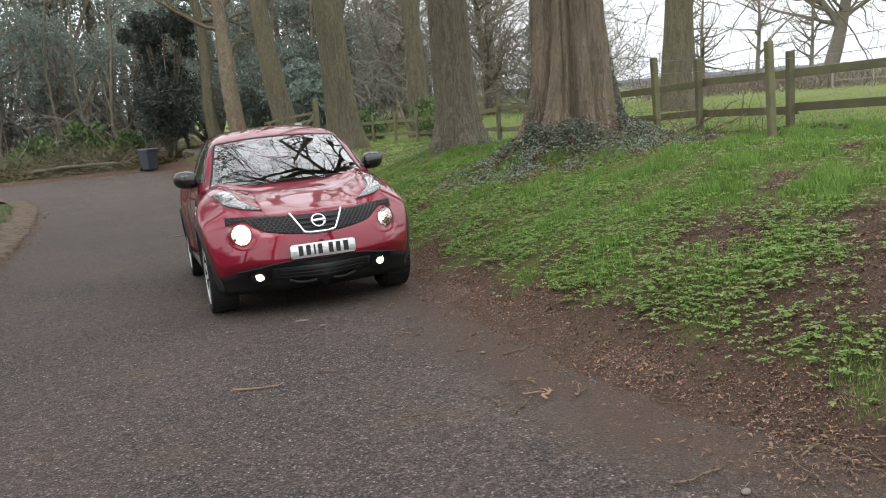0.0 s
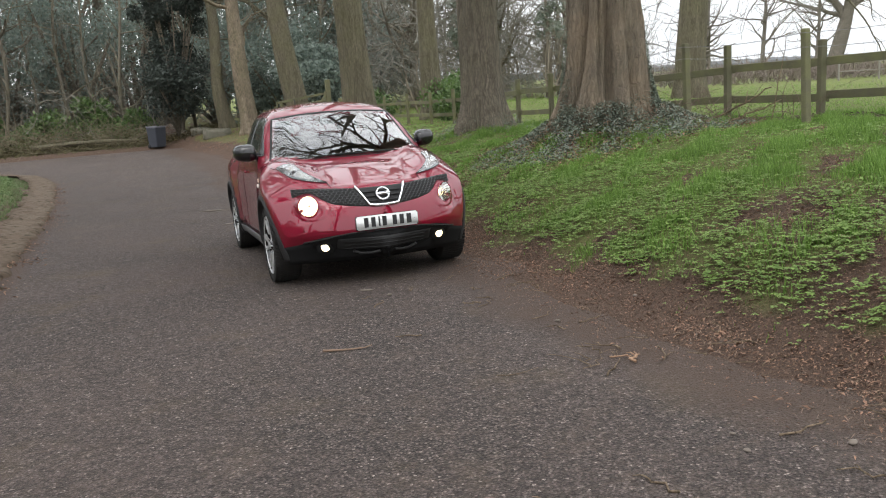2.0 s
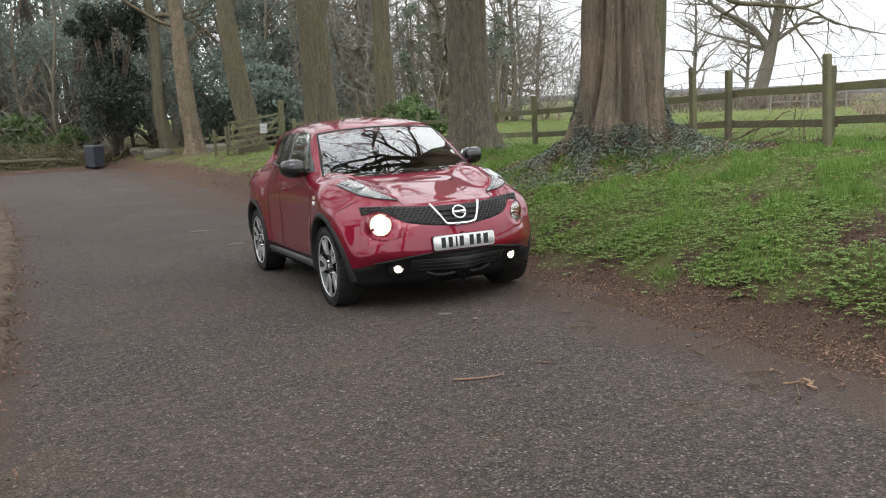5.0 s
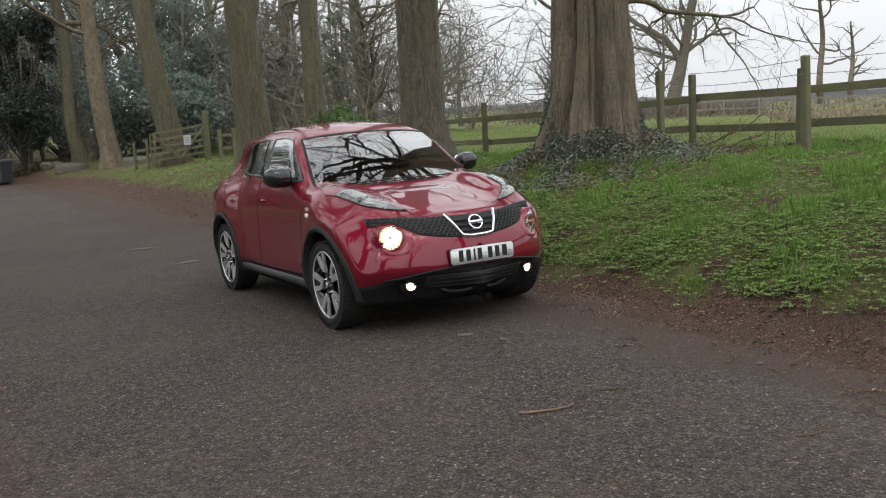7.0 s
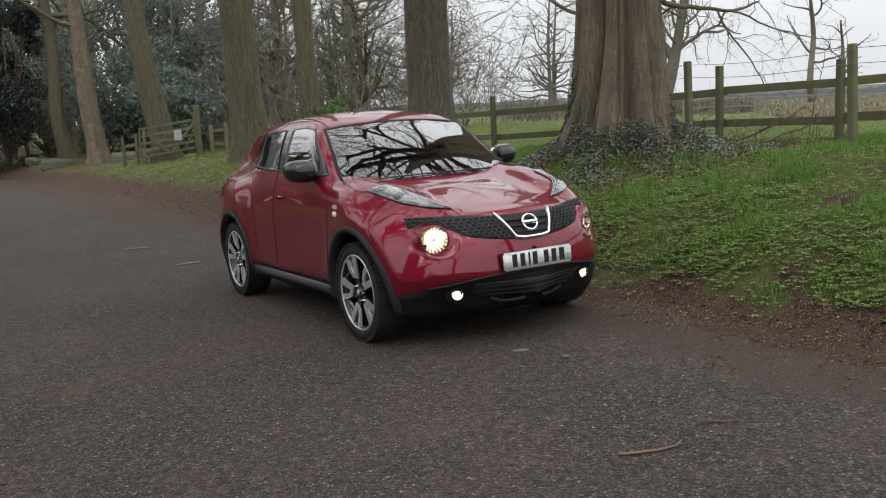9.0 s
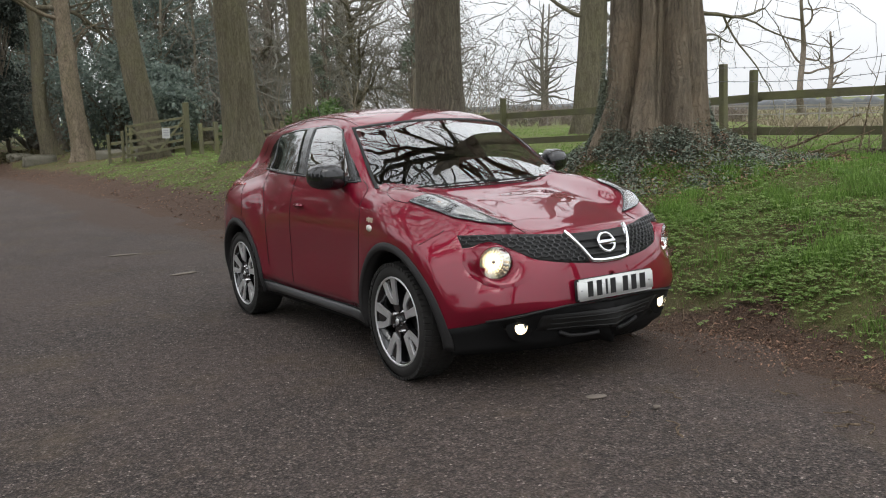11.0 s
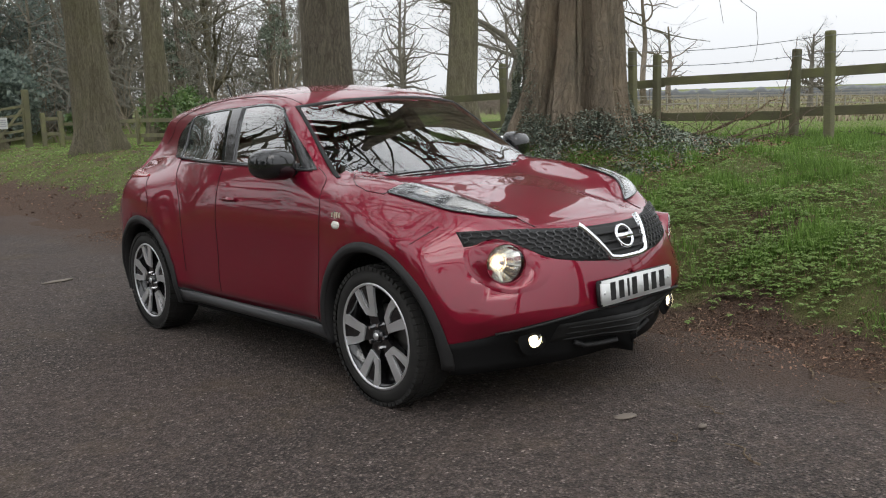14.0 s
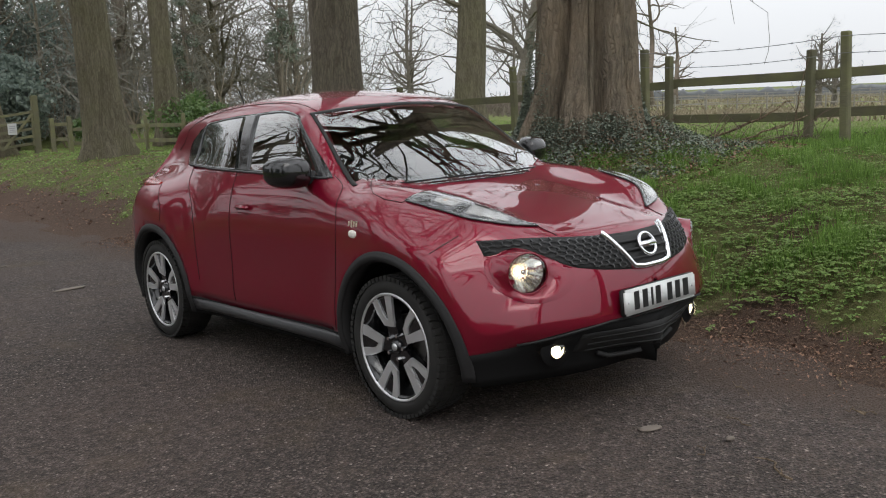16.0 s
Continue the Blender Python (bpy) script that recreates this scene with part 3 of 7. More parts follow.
RED, PLASTIC, RUBBER = car_paint(), plastic_material(), rubber_material()
GLOSS_BLACK = material("gloss_black_trim", (0.008, 0.008, 0.009), 0.12, Coat_Weight=0.6)
# darker copy of the black plastic: shade low on the car is in its colour
SHADED_BLACK = material("shaded_black_bumper", (0.007, 0.007, 0.0072), 0.75, Specular_IOR_Level=0.2)
MATT_BLACK = material("matt_black_trim", (0.010, 0.010, 0.010), 0.7)
INSIDE = material("dark_cabin_fabric", (0.012, 0.012, 0.013), 0.9)
CHROME = material("chrome", (0.82, 0.83, 0.85), 0.08, 1.0)
MACHINED = material("machined_alloy", (0.66, 0.66, 0.67), 0.36, 0.7)
REFLECTOR = material("lamp_reflector", (0.80, 0.79, 0.76), 0.14, 1.0)
GLASS = glass_material("windscreen_glass", (0.62, 0.68, 0.66), 0.065, 2.1)
TINTED = glass_material("tinted_side_glass", (0.13, 0.15, 0.15), 0.05, 2.3)
SIDE_GLASS = glass_material("clear_side_glass", (0.50, 0.55, 0.53), 0.07, 2.1)
LENS = glass_material("lamp_lens", (0.93, 0.94, 0.95), 0.05, 3.0, 0.02)
BULB = glow_material("headlamp_bulb", (1.0, 0.76, 0.44), 6.5)
FOGBULB = glow_material("fog_bulb", (1.0, 0.84, 0.56), 5.0)
AMBER = material("amber_lens", (0.75, 0.28, 0.04), 0.2)
TAIL_RED = material("red_tail_lens", (0.28, 0.008, 0.011), 0.12, Coat_Weight=0.8)
WHITE_PLATE = material("reflective_white_plate", (0.64, 0.65, 0.64), 0.35)
INK = material("black_plate_bars", (0.012, 0.012, 0.013), 0.5)
SILL_GREY = material("satin_grey_trim", (0.055, 0.055, 0.058), 0.35, 0.3)

SEAM = material("dark_red_gap", (0.03, 0.002, 0.004), 0.6)
car = empty("car", GRADE @ pose(0, 0, 0, 0, 0, 1.2), "dark metallic red compact crossover car parked with headlamps lit", "car")


def profile(s):
    return soft(s, [-0.838, -0.828, -0.805, -0.765, -0.72, -0.60, -0.40, -0.1, 0.14, 0.22, 0.45, 0.70, 0.88, 1.02, 1.25, 1.55, 2.0, 2.45, 2.74, 2.86, 2.94, 3.02, 3.15, 3.28],
                [0.48, 0.55, 0.65, 0.735, 0.797, 0.848, 0.90, 0.962, 1.0, 1.025, 1.185, 1.355, 1.455, 1.502, 1.542, 1.563, 1.553, 1.513, 1.458, 1.40, 1.28, 1.13, 0.98, 0.60])


def bow(y):
    return soft(y, [-0.84, -0.70, -0.6, -0.5, -0.3, 0.3, 0.9, 1.4, 2.2, 2.8, 3.3], [0.34, 0.42, 0.50, 0.56, 0.53, 0.44, 0.30, 0.1, 0.0, -0.18, -0.28])


def crown(y):
    return soft(y, [-0.9, -0.2, 0.3, 0.9, 1.5, 2.6, 3.3], [0.05, 0.05, 0.03, 0.10, 0.17, 0.17, 0.12])


WING = [0.0, 0.008, 0.045, 0.084, 0.107, 0.119, 0.119, 0.108, 0.085, 0.04, 0.0]


def top_z(x, y):
    a = abs(x)
    crest = float(soft(y, [-0.56, -0.44, -0.30, -0.15, 0.0, 0.15, 0.4], [0.53, 0.56, 0.58, 0.60, 0.63, 0.655, 0.67]))
    tall = float(soft(y, [-0.62, -0.56, -0.48, -0.42, -0.35, -0.25, -0.11, 0.1, 0.3, 0.45, 0.62], WING))
    wing = max(0.0, tall) * math.exp(-(((a - crest) / (0.13 if a < crest else 0.15)) ** 2))
    dip = -0.012 * math.exp(-(((a - 0.40) / 0.08) ** 2)) * float(smooth01((y + 0.6) / 0.3)) * float(smooth01((0.2 - y) / 0.3))
    return float(profile(y - float(bow(y)) * x * x)) - float(crown(y)) * x * x + wing + dip


def half_width(y):
    return float(soft(y, [-0.838, -0.832, -0.82, -0.797, -0.76, -0.705, -0.62, -0.50, -0.38, -0.1, 0.3, 0.8, 1.4, 2.0, 2.4, 2.75, 3.0, 3.15, 3.24, 3.275, 3.285],
                      [0.0, 0.132, 0.226, 0.338, 0.450, 0.565, 0.675, 0.779, 0.832, 0.862, 0.852, 0.842, 0.842, 0.852, 0.868, 0.86, 0.825, 0.75, 0.58, 0.35, 0.0]))


def tuck(y, z):
    """How far the lower front draws back under the nose."""
    return float(soft(z, [0.15, 0.28, 0.347, 0.40, 0.44, 0.50], [0.16, 0.12, 0.078, 0.03, 0.006, 0.0])) * float(smooth01((-0.30 - y) / 0.3))


def side_x(y, z):
    f = float(soft(z, [0.15, 0.25, 0.34, 0.45, 0.62, 0.82, 0.95, 1.04, 1.10, 1.30, 1.43, 1.50, 1.58], [0.90, 0.945, 0.972, 0.985, 0.995, 1.0, 0.978, 0.944, 0.915, 0.815, 0.735, 0.66, 0.50]))
    x = half_width(y - tuck(y, z)) * f
    if x < 0.25:
        return x
    x *= 1 - 0.27 * float(smooth01((y - 1.65) / 1.1)) * float(smooth01((z - 1.02) / 0.14)) * (1 - 0.34 * float(smooth01((z - 1.27) / 0.13)))
    for yc in (0.0, 2.53):
        d = math.hypot(y - yc, z - 0.33)
        x += 0.026 * math.exp(-(((d - 0.43) / 0.11) ** 2)) * float(smooth01((0.9 - z) / 0.25))
    x += 0.052 * math.exp(-(((y - 2.58) / 0.33) ** 2) - ((z - 0.97) / 0.10) ** 2)
    x -= 0.014 * math.exp(-(((y - 2.02) / 0.16) ** 2) - ((z - 0.98) / 0.16) ** 2)
    x += 0.020 * math.exp(-(((y + 0.05) / 0.35) ** 2) - ((z - 0.86) / 0.10) ** 2)
    x -= 0.018 * math.exp(-(((y - 1.25) / 0.6) ** 2) - ((z - 0.60) / 0.16) ** 2)
    x += 0.010 * math.exp(-(((y - 1.2) / 0.7) ** 2) - ((z - 0.42) / 0.05) ** 2)
    return x


def hem(y):
    return float(soft(y, [-0.84, -0.6, -0.4, 0.3, 2.2, 2.95, 3.15, 3.285], [0.215, 0.205, 0.20, 0.215, 0.225, 0.25, 0.28, 0.30]))


def black_line(y):
    return float(soft(y, [-0.84, -0.79, -0.7, -0.55, -0.4, 0.4, 2.1, 2.7, 3.1, 3.285], [0.455, 0.450, 0.425, 0.372, 0.345, 0.335, 0.34, 0.40, 0.46, 0.48]))


def edge_z(y):
    z = float(profile(y)) - 0.03
    for _ in range(60):
        z = 0.5 * z + 0.5 * top_z(side_x(y, z), y)
    return z


def shell():
    ys = lines((-0.838, -0.815, 9), (-0.815, -0.75, 12), (-0.75, -0.5, 18), (-0.5, 1.2, 62), (1.2, 2.8, 50), (2.8, 3.2, 16), (3.2, 3.285, 10))
    na, nb, nc, nt = 4, 13, 9, 18
    rows = []
    for y in ys:
        ze = edge_z(y)
        zb, zk = hem(y), min(black_line(y), ze - 0.03)
        zm = min(1.06, zk + (ze - zk) * 0.72)
        pts = [(side_x(y, zb + (zk - zb) * i / na), y, zb + (zk - zb) * i / na) for i in range(na)]
        pts += [(side_x(y, zk + (zm - zk) * i / nb), y, zk + (zm - zk) * i / nb) for i in range(nb)]
        pts += [(side_x(y, zm + (ze - zm) * i / nc), y, zm + (ze - zm) * i / nc) for i in range(nc)]
        xe = side_x(y, ze)
        pts += [(xe * (1 - i / nt), y, top_z(xe * (1 - i / nt), y)) for i in range(nt + 1)]
        rows.append(pts)
    g = np.array(rows)
    for _ in range(9):
        h = g.copy()
        h[1:-1, 1:-1] = 0.5 * g[1:-1, 1:-1] + 0.125 * (g[:-2, 1:-1] + g[2:, 1:-1] + g[1:-1, :-2] + g[1:-1, 2:])
        h[:, na] = g[:, na]
        h[:, -1] = 0.5 * g[:, -1] + 0.5 * (g[:, -2] * np.array([0, 1, 1]))
        g = h
    return g, na


def mirror_faces(verts, faces):
    n = len(verts)
    v = list(verts) + [(-x, y, z) for x, y, z in verts]
    return v, list(faces) + [tuple(n + i for i in reversed(f)) for f in faces]


from mathutils.bvhtree import BVHTree

grid, KNEE = shell()
NY, NK = grid.shape[:2]
flat = [tuple(p) for p in grid.reshape(-1, 3)]
quads = [(j * NK + k, j * NK + k + 1, (j + 1) * NK + k + 1, (j + 1) * NK + k) for j in range(NY - 1) for k in range(NK - 1)]
all_v, all_f = mirror_faces(flat, quads)
SKIN = BVHTree.FromPolygons([Vector(v) for v in all_v], all_f)


def outward(p, n):
    c = Vector((0, max(0.0, min(2.5, p.y)), 0.7))
    return n if n.dot(p - c) > 0 else -n


def on_skin(p, off=0.0):
    q, n, _, _ = SKIN.find_nearest(Vector(p))
    return q + outward(q, n) * off


def front_point(x, z, off=0.0):
    q, n, _, _ = SKIN.ray_cast(Vector((x, -3, z)), Vector((0, 1, 0)))
    if q is None:
        return on_skin((x, -0.8, z), off)
    return q + outward(q, n) * off


def above_point(x, y, off=0.0):
    q, n, _, _ = SKIN.ray_cast(Vector((x, y, 3)), Vector((0, 0, -1)))
    if q is None:
        return on_skin((x, y, top_z(x, y)), off)
    return q + outward(q, n) * off


def side_point(y, z, side, off=0.0):
    q, n, _, _ = SKIN.ray_cast(Vector((side * 3, y, z)), Vector((-side, 0, 0)))
    if q is None:
        return on_skin((side * side_x(y, z), y, z), off)
    return q + outward(q, n) * off


def glaze_line(u, v):
    """The side glass panel: u from front to back, v from belt to roof."""
    yb = float(curve(u, [0, 0.055, 1], [0.56, 0.63, 2.35]))
    yt = float(curve(u, [0, 0.055, 0.449, 0.546, 0.92, 1.0], [1.0, 1.035, 1.46, 1.65, 2.16, 2.26]))
    zb = 1.086 + 0.066 * u
    zt = float(soft(u, [0, 0.12, 0.5, 0.8, 0.95, 1.0], [1.392, 1.428, 1.438, 1.418, 1.395, 1.365]))
    w = v - 0.10 * v * (1 - v) * (u < 0.5)
    swell = 0.17 * math.sin(math.pi * v) * float(smooth01((u - 0.90) / 0.10))
    return yb + (yt - yb) * w + swell, zb + (zt - zb) * v


def in_glaze(y, z):
    v = (z - 1.088 - 0.03) / 0.33
    if v < 0.06 or v > 0.88:
        return False
    yb = 0.60 + 0.42 * v
    ye = 2.28 - 0.08 * v
    return yb + 0.07 < y < ye - 0.05


def screen_y(s, x):
    y = s
    for _ in range(20):
        y = s + float(bow(y)) * x * x
    return y


def in_screen(x, y):
    s = y - float(bow(y)) * x * x
    v = (s - 0.215) / 0.665
    return 0.06 < v < 0.94 and abs(x) < (0.715 - 0.135 * v) - 0.035


LAMPS = [(side * 0.585, 0.688) for side in (-1, 1)]
FOGS = [(side * 0.49, 0.347) for side in (-1, 1)]


def cut(c):
    x, y, z = c
    if abs(x) < 0.006 and z < 0.6:
        return True
    for yc in (0.0, 2.53):
        if math.hypot(y - yc, z - 0.33) < 0.425 and abs(x) > 0.5:
            return True
    if y < 0:
        for lx, lz in LAMPS:
            if math.hypot(x - lx, z - lz) < 0.087 and y < -0.3:
                return True
        for lx, lz in FOGS:
            if math.hypot(x - lx, z - lz) < 0.046:
                return True
    if z > 1.0 and 0.2 < y < 1.2 and in_screen(x, y):
        return True
    return z > 1.09 and abs(x) > 0.5 and in_glaze(y, z)


def centre(f):
    return tuple(sum(all_v[i][a] for i in f) / len(f) for a in range(3))


def low_face(f):
    k = [(i % (NY * NK)) % NK for i in f]
    return max(k) <= KNEE


def skin_part(name, mat, keep, label=""):
    bm = bmesh.new()
    vs = [bm.verts.new(v) for v in all_v]
    for f in all_f:
        c = centre(f)
        if keep(f) and not cut(c):
            try:
                bm.faces.new([vs[i] for i in f])
            except ValueError:
                pass
    bmesh.ops.remove_doubles(bm, verts=bm.verts, dist=0.0008)
    bmesh.ops.delete(bm, geom=[v for v in bm.verts if not v.link_faces], context="VERTS")
    bmesh.ops.recalc_face_normals(bm, faces=bm.faces)
    ob = part(name, bm, mat, car, label)
    s = ob.modifiers.new("thickness", "SOLIDIFY")
    s.thickness, s.offset = 0.012, -1
    return ob


skin_part("body", RED, lambda f: not low_face(f), "dark metallic red body panels")
skin_part("lower_cladding", SHADED_BLACK, low_face, "black textured plastic lower bumper and sills, darkened as in shade")


def patch(name, fn, us, vs, mat, label="", keep=None, thick=0.006, off=-1.0, parent=None):
    """A panel over a grid of u and v; fn gives the place on the skin."""
    bm = bmesh.new()
    g = [[bm.verts.new(fn(u, v)) for v in vs] for u in us]
    for i in range(len(us) - 1):
        for j in range(len(vs) - 1):
            if keep is None or keep((us[i] + us[i + 1]) / 2, (vs[j] + vs[j + 1]) / 2):
                bm.faces.new([g[i][j], g[i + 1][j], g[i + 1][j + 1], g[i][j + 1]])
    bmesh.ops.delete(bm, geom=[v for v in bm.verts if not v.link_faces], context="VERTS")
    bm.normal_update()
    f = max(bm.faces, key=lambda q: q.calc_area())
    c = f.calc_center_median()
    if outward(c, f.normal).dot(f.normal) < 0:
        bmesh.ops.reverse_faces(bm, faces=bm.faces)
    ob = part(name, bm, mat, parent or car, label)
    if thick:
        s = ob.modifiers.new("thickness", "SOLIDIFY")
        s.thickness, s.offset = thick, off
    return ob


def strip(name, pts, width, mat, label="", parent=None, sides=5):
    s = Soup()
    s.tube(pts, [width] * len(pts), sides)
    return s.make(name, mat, parent or car, label, True)


def seam(name, knots, side):
    """A narrow shut line laid along the flank through a few knots of y and z."""
    k = np.linspace(0, len(knots) - 1, 40)
    ys = soft(k, range(len(knots)), [p[0] for p in knots])
    zs = soft(k, range(len(knots)), [p[1] for p in knots])
    strip(name, [side_point(float(y), float(z), side, 0.0012) for y, z in zip(ys, zs)], 0.0019, SEAM)


# glazing
def screen_at(u, v, off):
    """An even, slightly bowed pane, joined to the pillars at its sides."""
    x = u * (0.715 - 0.135 * v)
    y = screen_y(0.215 + 0.665 * v, x)
    pane = 1.023 + 0.427 * v + 0.075 * v * (1 - v) - (0.035 + 0.07 * v) * x * x
    edge = max(float(smooth01((abs(u) - 0.86) / 0.14)), float(smooth01((v - 0.9) / 0.1)))
    z = pane * (1 - edge) + top_z(x, y) * edge
    return Vector((x, y - 0.5 * off, z + 0.85 * off))


SU = [-1, -0.985, *np.linspace(-0.97, 0.97, 33), 0.985, 1]
SV = [0, 0.008, *np.linspace(0.02, 0.96, 21), 0.98, 1]
inner = lambda u, v: abs(u) < 0.975 and 0.01 < v < 0.965
windscreen = patch("windscreen", lambda u, v: screen_at(u, v, 0.003), SU, SV, GLASS, "raked windscreen mirroring sky and branches", inner, 0)
patch("windscreen_border", lambda u, v: screen_at(u, v, 0.004), SU, SV, MATT_BLACK, "", lambda u, v: not inner(u, v), 0.006)

GU = [0, 0.03, 0.06, *np.linspace(0.10, 0.449, 14), 0.475, 0.52, 0.546, *np.linspace(0.57, 0.92, 14), 0.94, 0.96, 0.98, 1.0]
GV = [0, 0.04, *np.linspace(0.07, 0.92, 12), 0.96, 1.0]
front_pane = lambda u, v: 0.055 < u < 0.449 and 0.035 < v < 0.95
rear_pane = lambda u, v: 0.546 < u < 0.92 and 0.035 < v < 0.95
for side in (-1, 1):
    at_side = lambda u, v, off=0.003: side_point(*glaze_line(u, v), side, off)
    patch("front_side_window", at_side, GU, GV, SIDE_GLASS, "lightly tinted side glass mirroring branches", front_pane, 0)
    patch("rear_side_window", at_side, GU, GV, TINTED, "dark tinted side glass", rear_pane, 0)
    patch("window_surround", lambda u, v: at_side(u, v, 0.005), GU, GV, GLOSS_BLACK, "gloss black window surround", lambda u, v: not front_pane(u, v) and not rear_pane(u, v), 0.006)
    strip("belt_moulding", [side_point(*glaze_line(u, -0.01), side, 0.007) for u in np.linspace(0.02, 0.98, 24)], 0.007, SILL_GREY)
    # shut lines
    seam("door_seam", ((0.57, 1.10), (0.46, 1.03), (0.41, 0.93), (0.405, 0.85), (0.415, 0.72), (0.43, 0.59), (0.455, 0.45), (0.47, 0.345)), side)
    seam("door_seam", ((1.50, 1.12), (1.515, 0.98), (1.52, 0.86), (1.54, 0.65), (1.56, 0.45), (1.56, 0.36)), side)
    seam("door_seam", ((2.20, 1.14), (2.12, 1.04), (2.02, 0.92), (1.98, 0.80), (1.975, 0.65), (1.97, 0.45)), side)
    seam("bumper_seam", ((2.49, 1.03), (2.43, 0.96), (2.385, 0.88), (2.40, 0.80)), side)
    # sill step
    patch("sill_trim", lambda u, v: side_point(0.42 + 1.66 * u, 0.245 + 0.075 * v, side, 0.004 + 0.03 * math.sin(v * math.pi) * math.sin(u * math.pi) ** 0.3), np.linspace(0, 1, 26), np.linspace(0, 1, 7), SILL_GREY, "satin grey side sill")
    # door handle and its recess
    hb = bmesh.new()
    bmesh.ops.create_cube(hb, size=1.0, matrix=Matrix.Translation(side_point(1.355, 0.918, side, 0.014)) @ Matrix.Diagonal((0.022, 0.155, 0.026, 1)))
    bmesh.ops.bevel(hb, geom=hb.edges[:], offset=0.010, segments=3, affect="EDGES")
    part("door_handle", hb, RED, car)
    # side repeater and badge
    rb = bmesh.new()
    bmesh.ops.create_uvsphere(rb, u_segments=16, v_segments=8, radius=1.0, matrix=Matrix.Translation(side_point(0.245, 0.838, side, 0.002)) @ Matrix.Diagonal((0.010, 0.034, 0.020, 1)))
    part("side_repeater", rb, material("clear_repeater_lens", (0.75, 0.72, 0.66), 0.15), car, "clear oval side repeater lamp")
    badge = Soup()
    for k, (dy, h) in enumerate(((0.036, 0.020), (0.012, 0.032), (-0.010, 0.026), (-0.032, 0.026))):
        p = side_point(0.245 + dy, 0.885, side, 0.003)
        badge.tube([p - Vector((0, 0.0, h / 2)), p + Vector((0, -0.004, h / 2))], [0.0045, 0.0045], 4)
    badge.make("side_badge", material("pale_badge", (0.62, 0.55, 0.44), 0.3), car, "small pale gold wing badge")
    # rear lamp
    patch("tail_lamp", lambda u, v: side_point(2.50 + 0.52 * u, 1.036 + 0.006 * u + (0.012 + 0.075 * u) * (v - 0.35), side, 0.004 + 0.014 * math.sin(v * math.pi) * u), np.linspace(0, 1, 16), np.linspace(0, 1, 7), TAIL_RED, "red boomerang tail lamp over the rear wheel", thick=0.008)

# wheel arches
for yc in (0.0, 2.53):
    for side in (-1, 1):
        def arch(u, v):
            a = radians(-14 + 208 * u)
            r = 0.398 + 0.050 * v
            y, z = yc - r * math.cos(a), 0.33 + r * math.sin(a)
            p = on_skin((side * side_x(y, max(z, 0.22)), y, z))
            x = side * (abs(p.x) + 0.004 + 0.013 * math.sin(min(1.0, v * 1.15) * math.pi) ** 0.6)
            return Vector((x, y, z))

        def lip(u, v):
            p = arch(u, 0.0)
            return Vector((p.x - side * 0.09 * v, p.y, p.z))

        patch("wheel_arch_trim", arch, np.linspace(0, 1, 49), np.linspace(0, 1, 7), PLASTIC, "black plastic wheel arch trim", thick=0.01)
        patch("arch_lip", lip, np.linspace(0, 1, 40), np.linspace(0, 1, 3), PLASTIC, thick=0.004)
        liner = Soup()
        n = 24
        ring = [(side * xx, yc - 0.405 * math.cos(math.pi * (k / n * 1.16 - 0.08)), 0.33 + 0.405 * math.sin(math.pi * (k / n * 1.16 - 0.08))) for xx in (0.80, 0.46) for k in range(n + 1)]
        liner.add(ring, [(k, k + 1, n + 2 + k, n + 1 + k) for k in range(n)] + [tuple(range(n + 1, 2 * n + 2))])
        liner.make("arch_liner", MATT_BLACK, car)

# floor pan
fb = bmesh.new()
bmesh.ops.create_cube(fb, size=1.0, matrix=Matrix.Translation((0, 1.25, 0.255)) @ Matrix.Diagonal((1.36, 1.62, 0.09, 1)))
bmesh.ops.create_cube(fb, size=1.0, matrix=Matrix.Translation((0, 1.25, 0.27)) @ Matrix.Diagonal((0.86, 3.5, 0.08, 1)))
part("floor_pan", fb, MATT_BLACK, car, smooth=False)


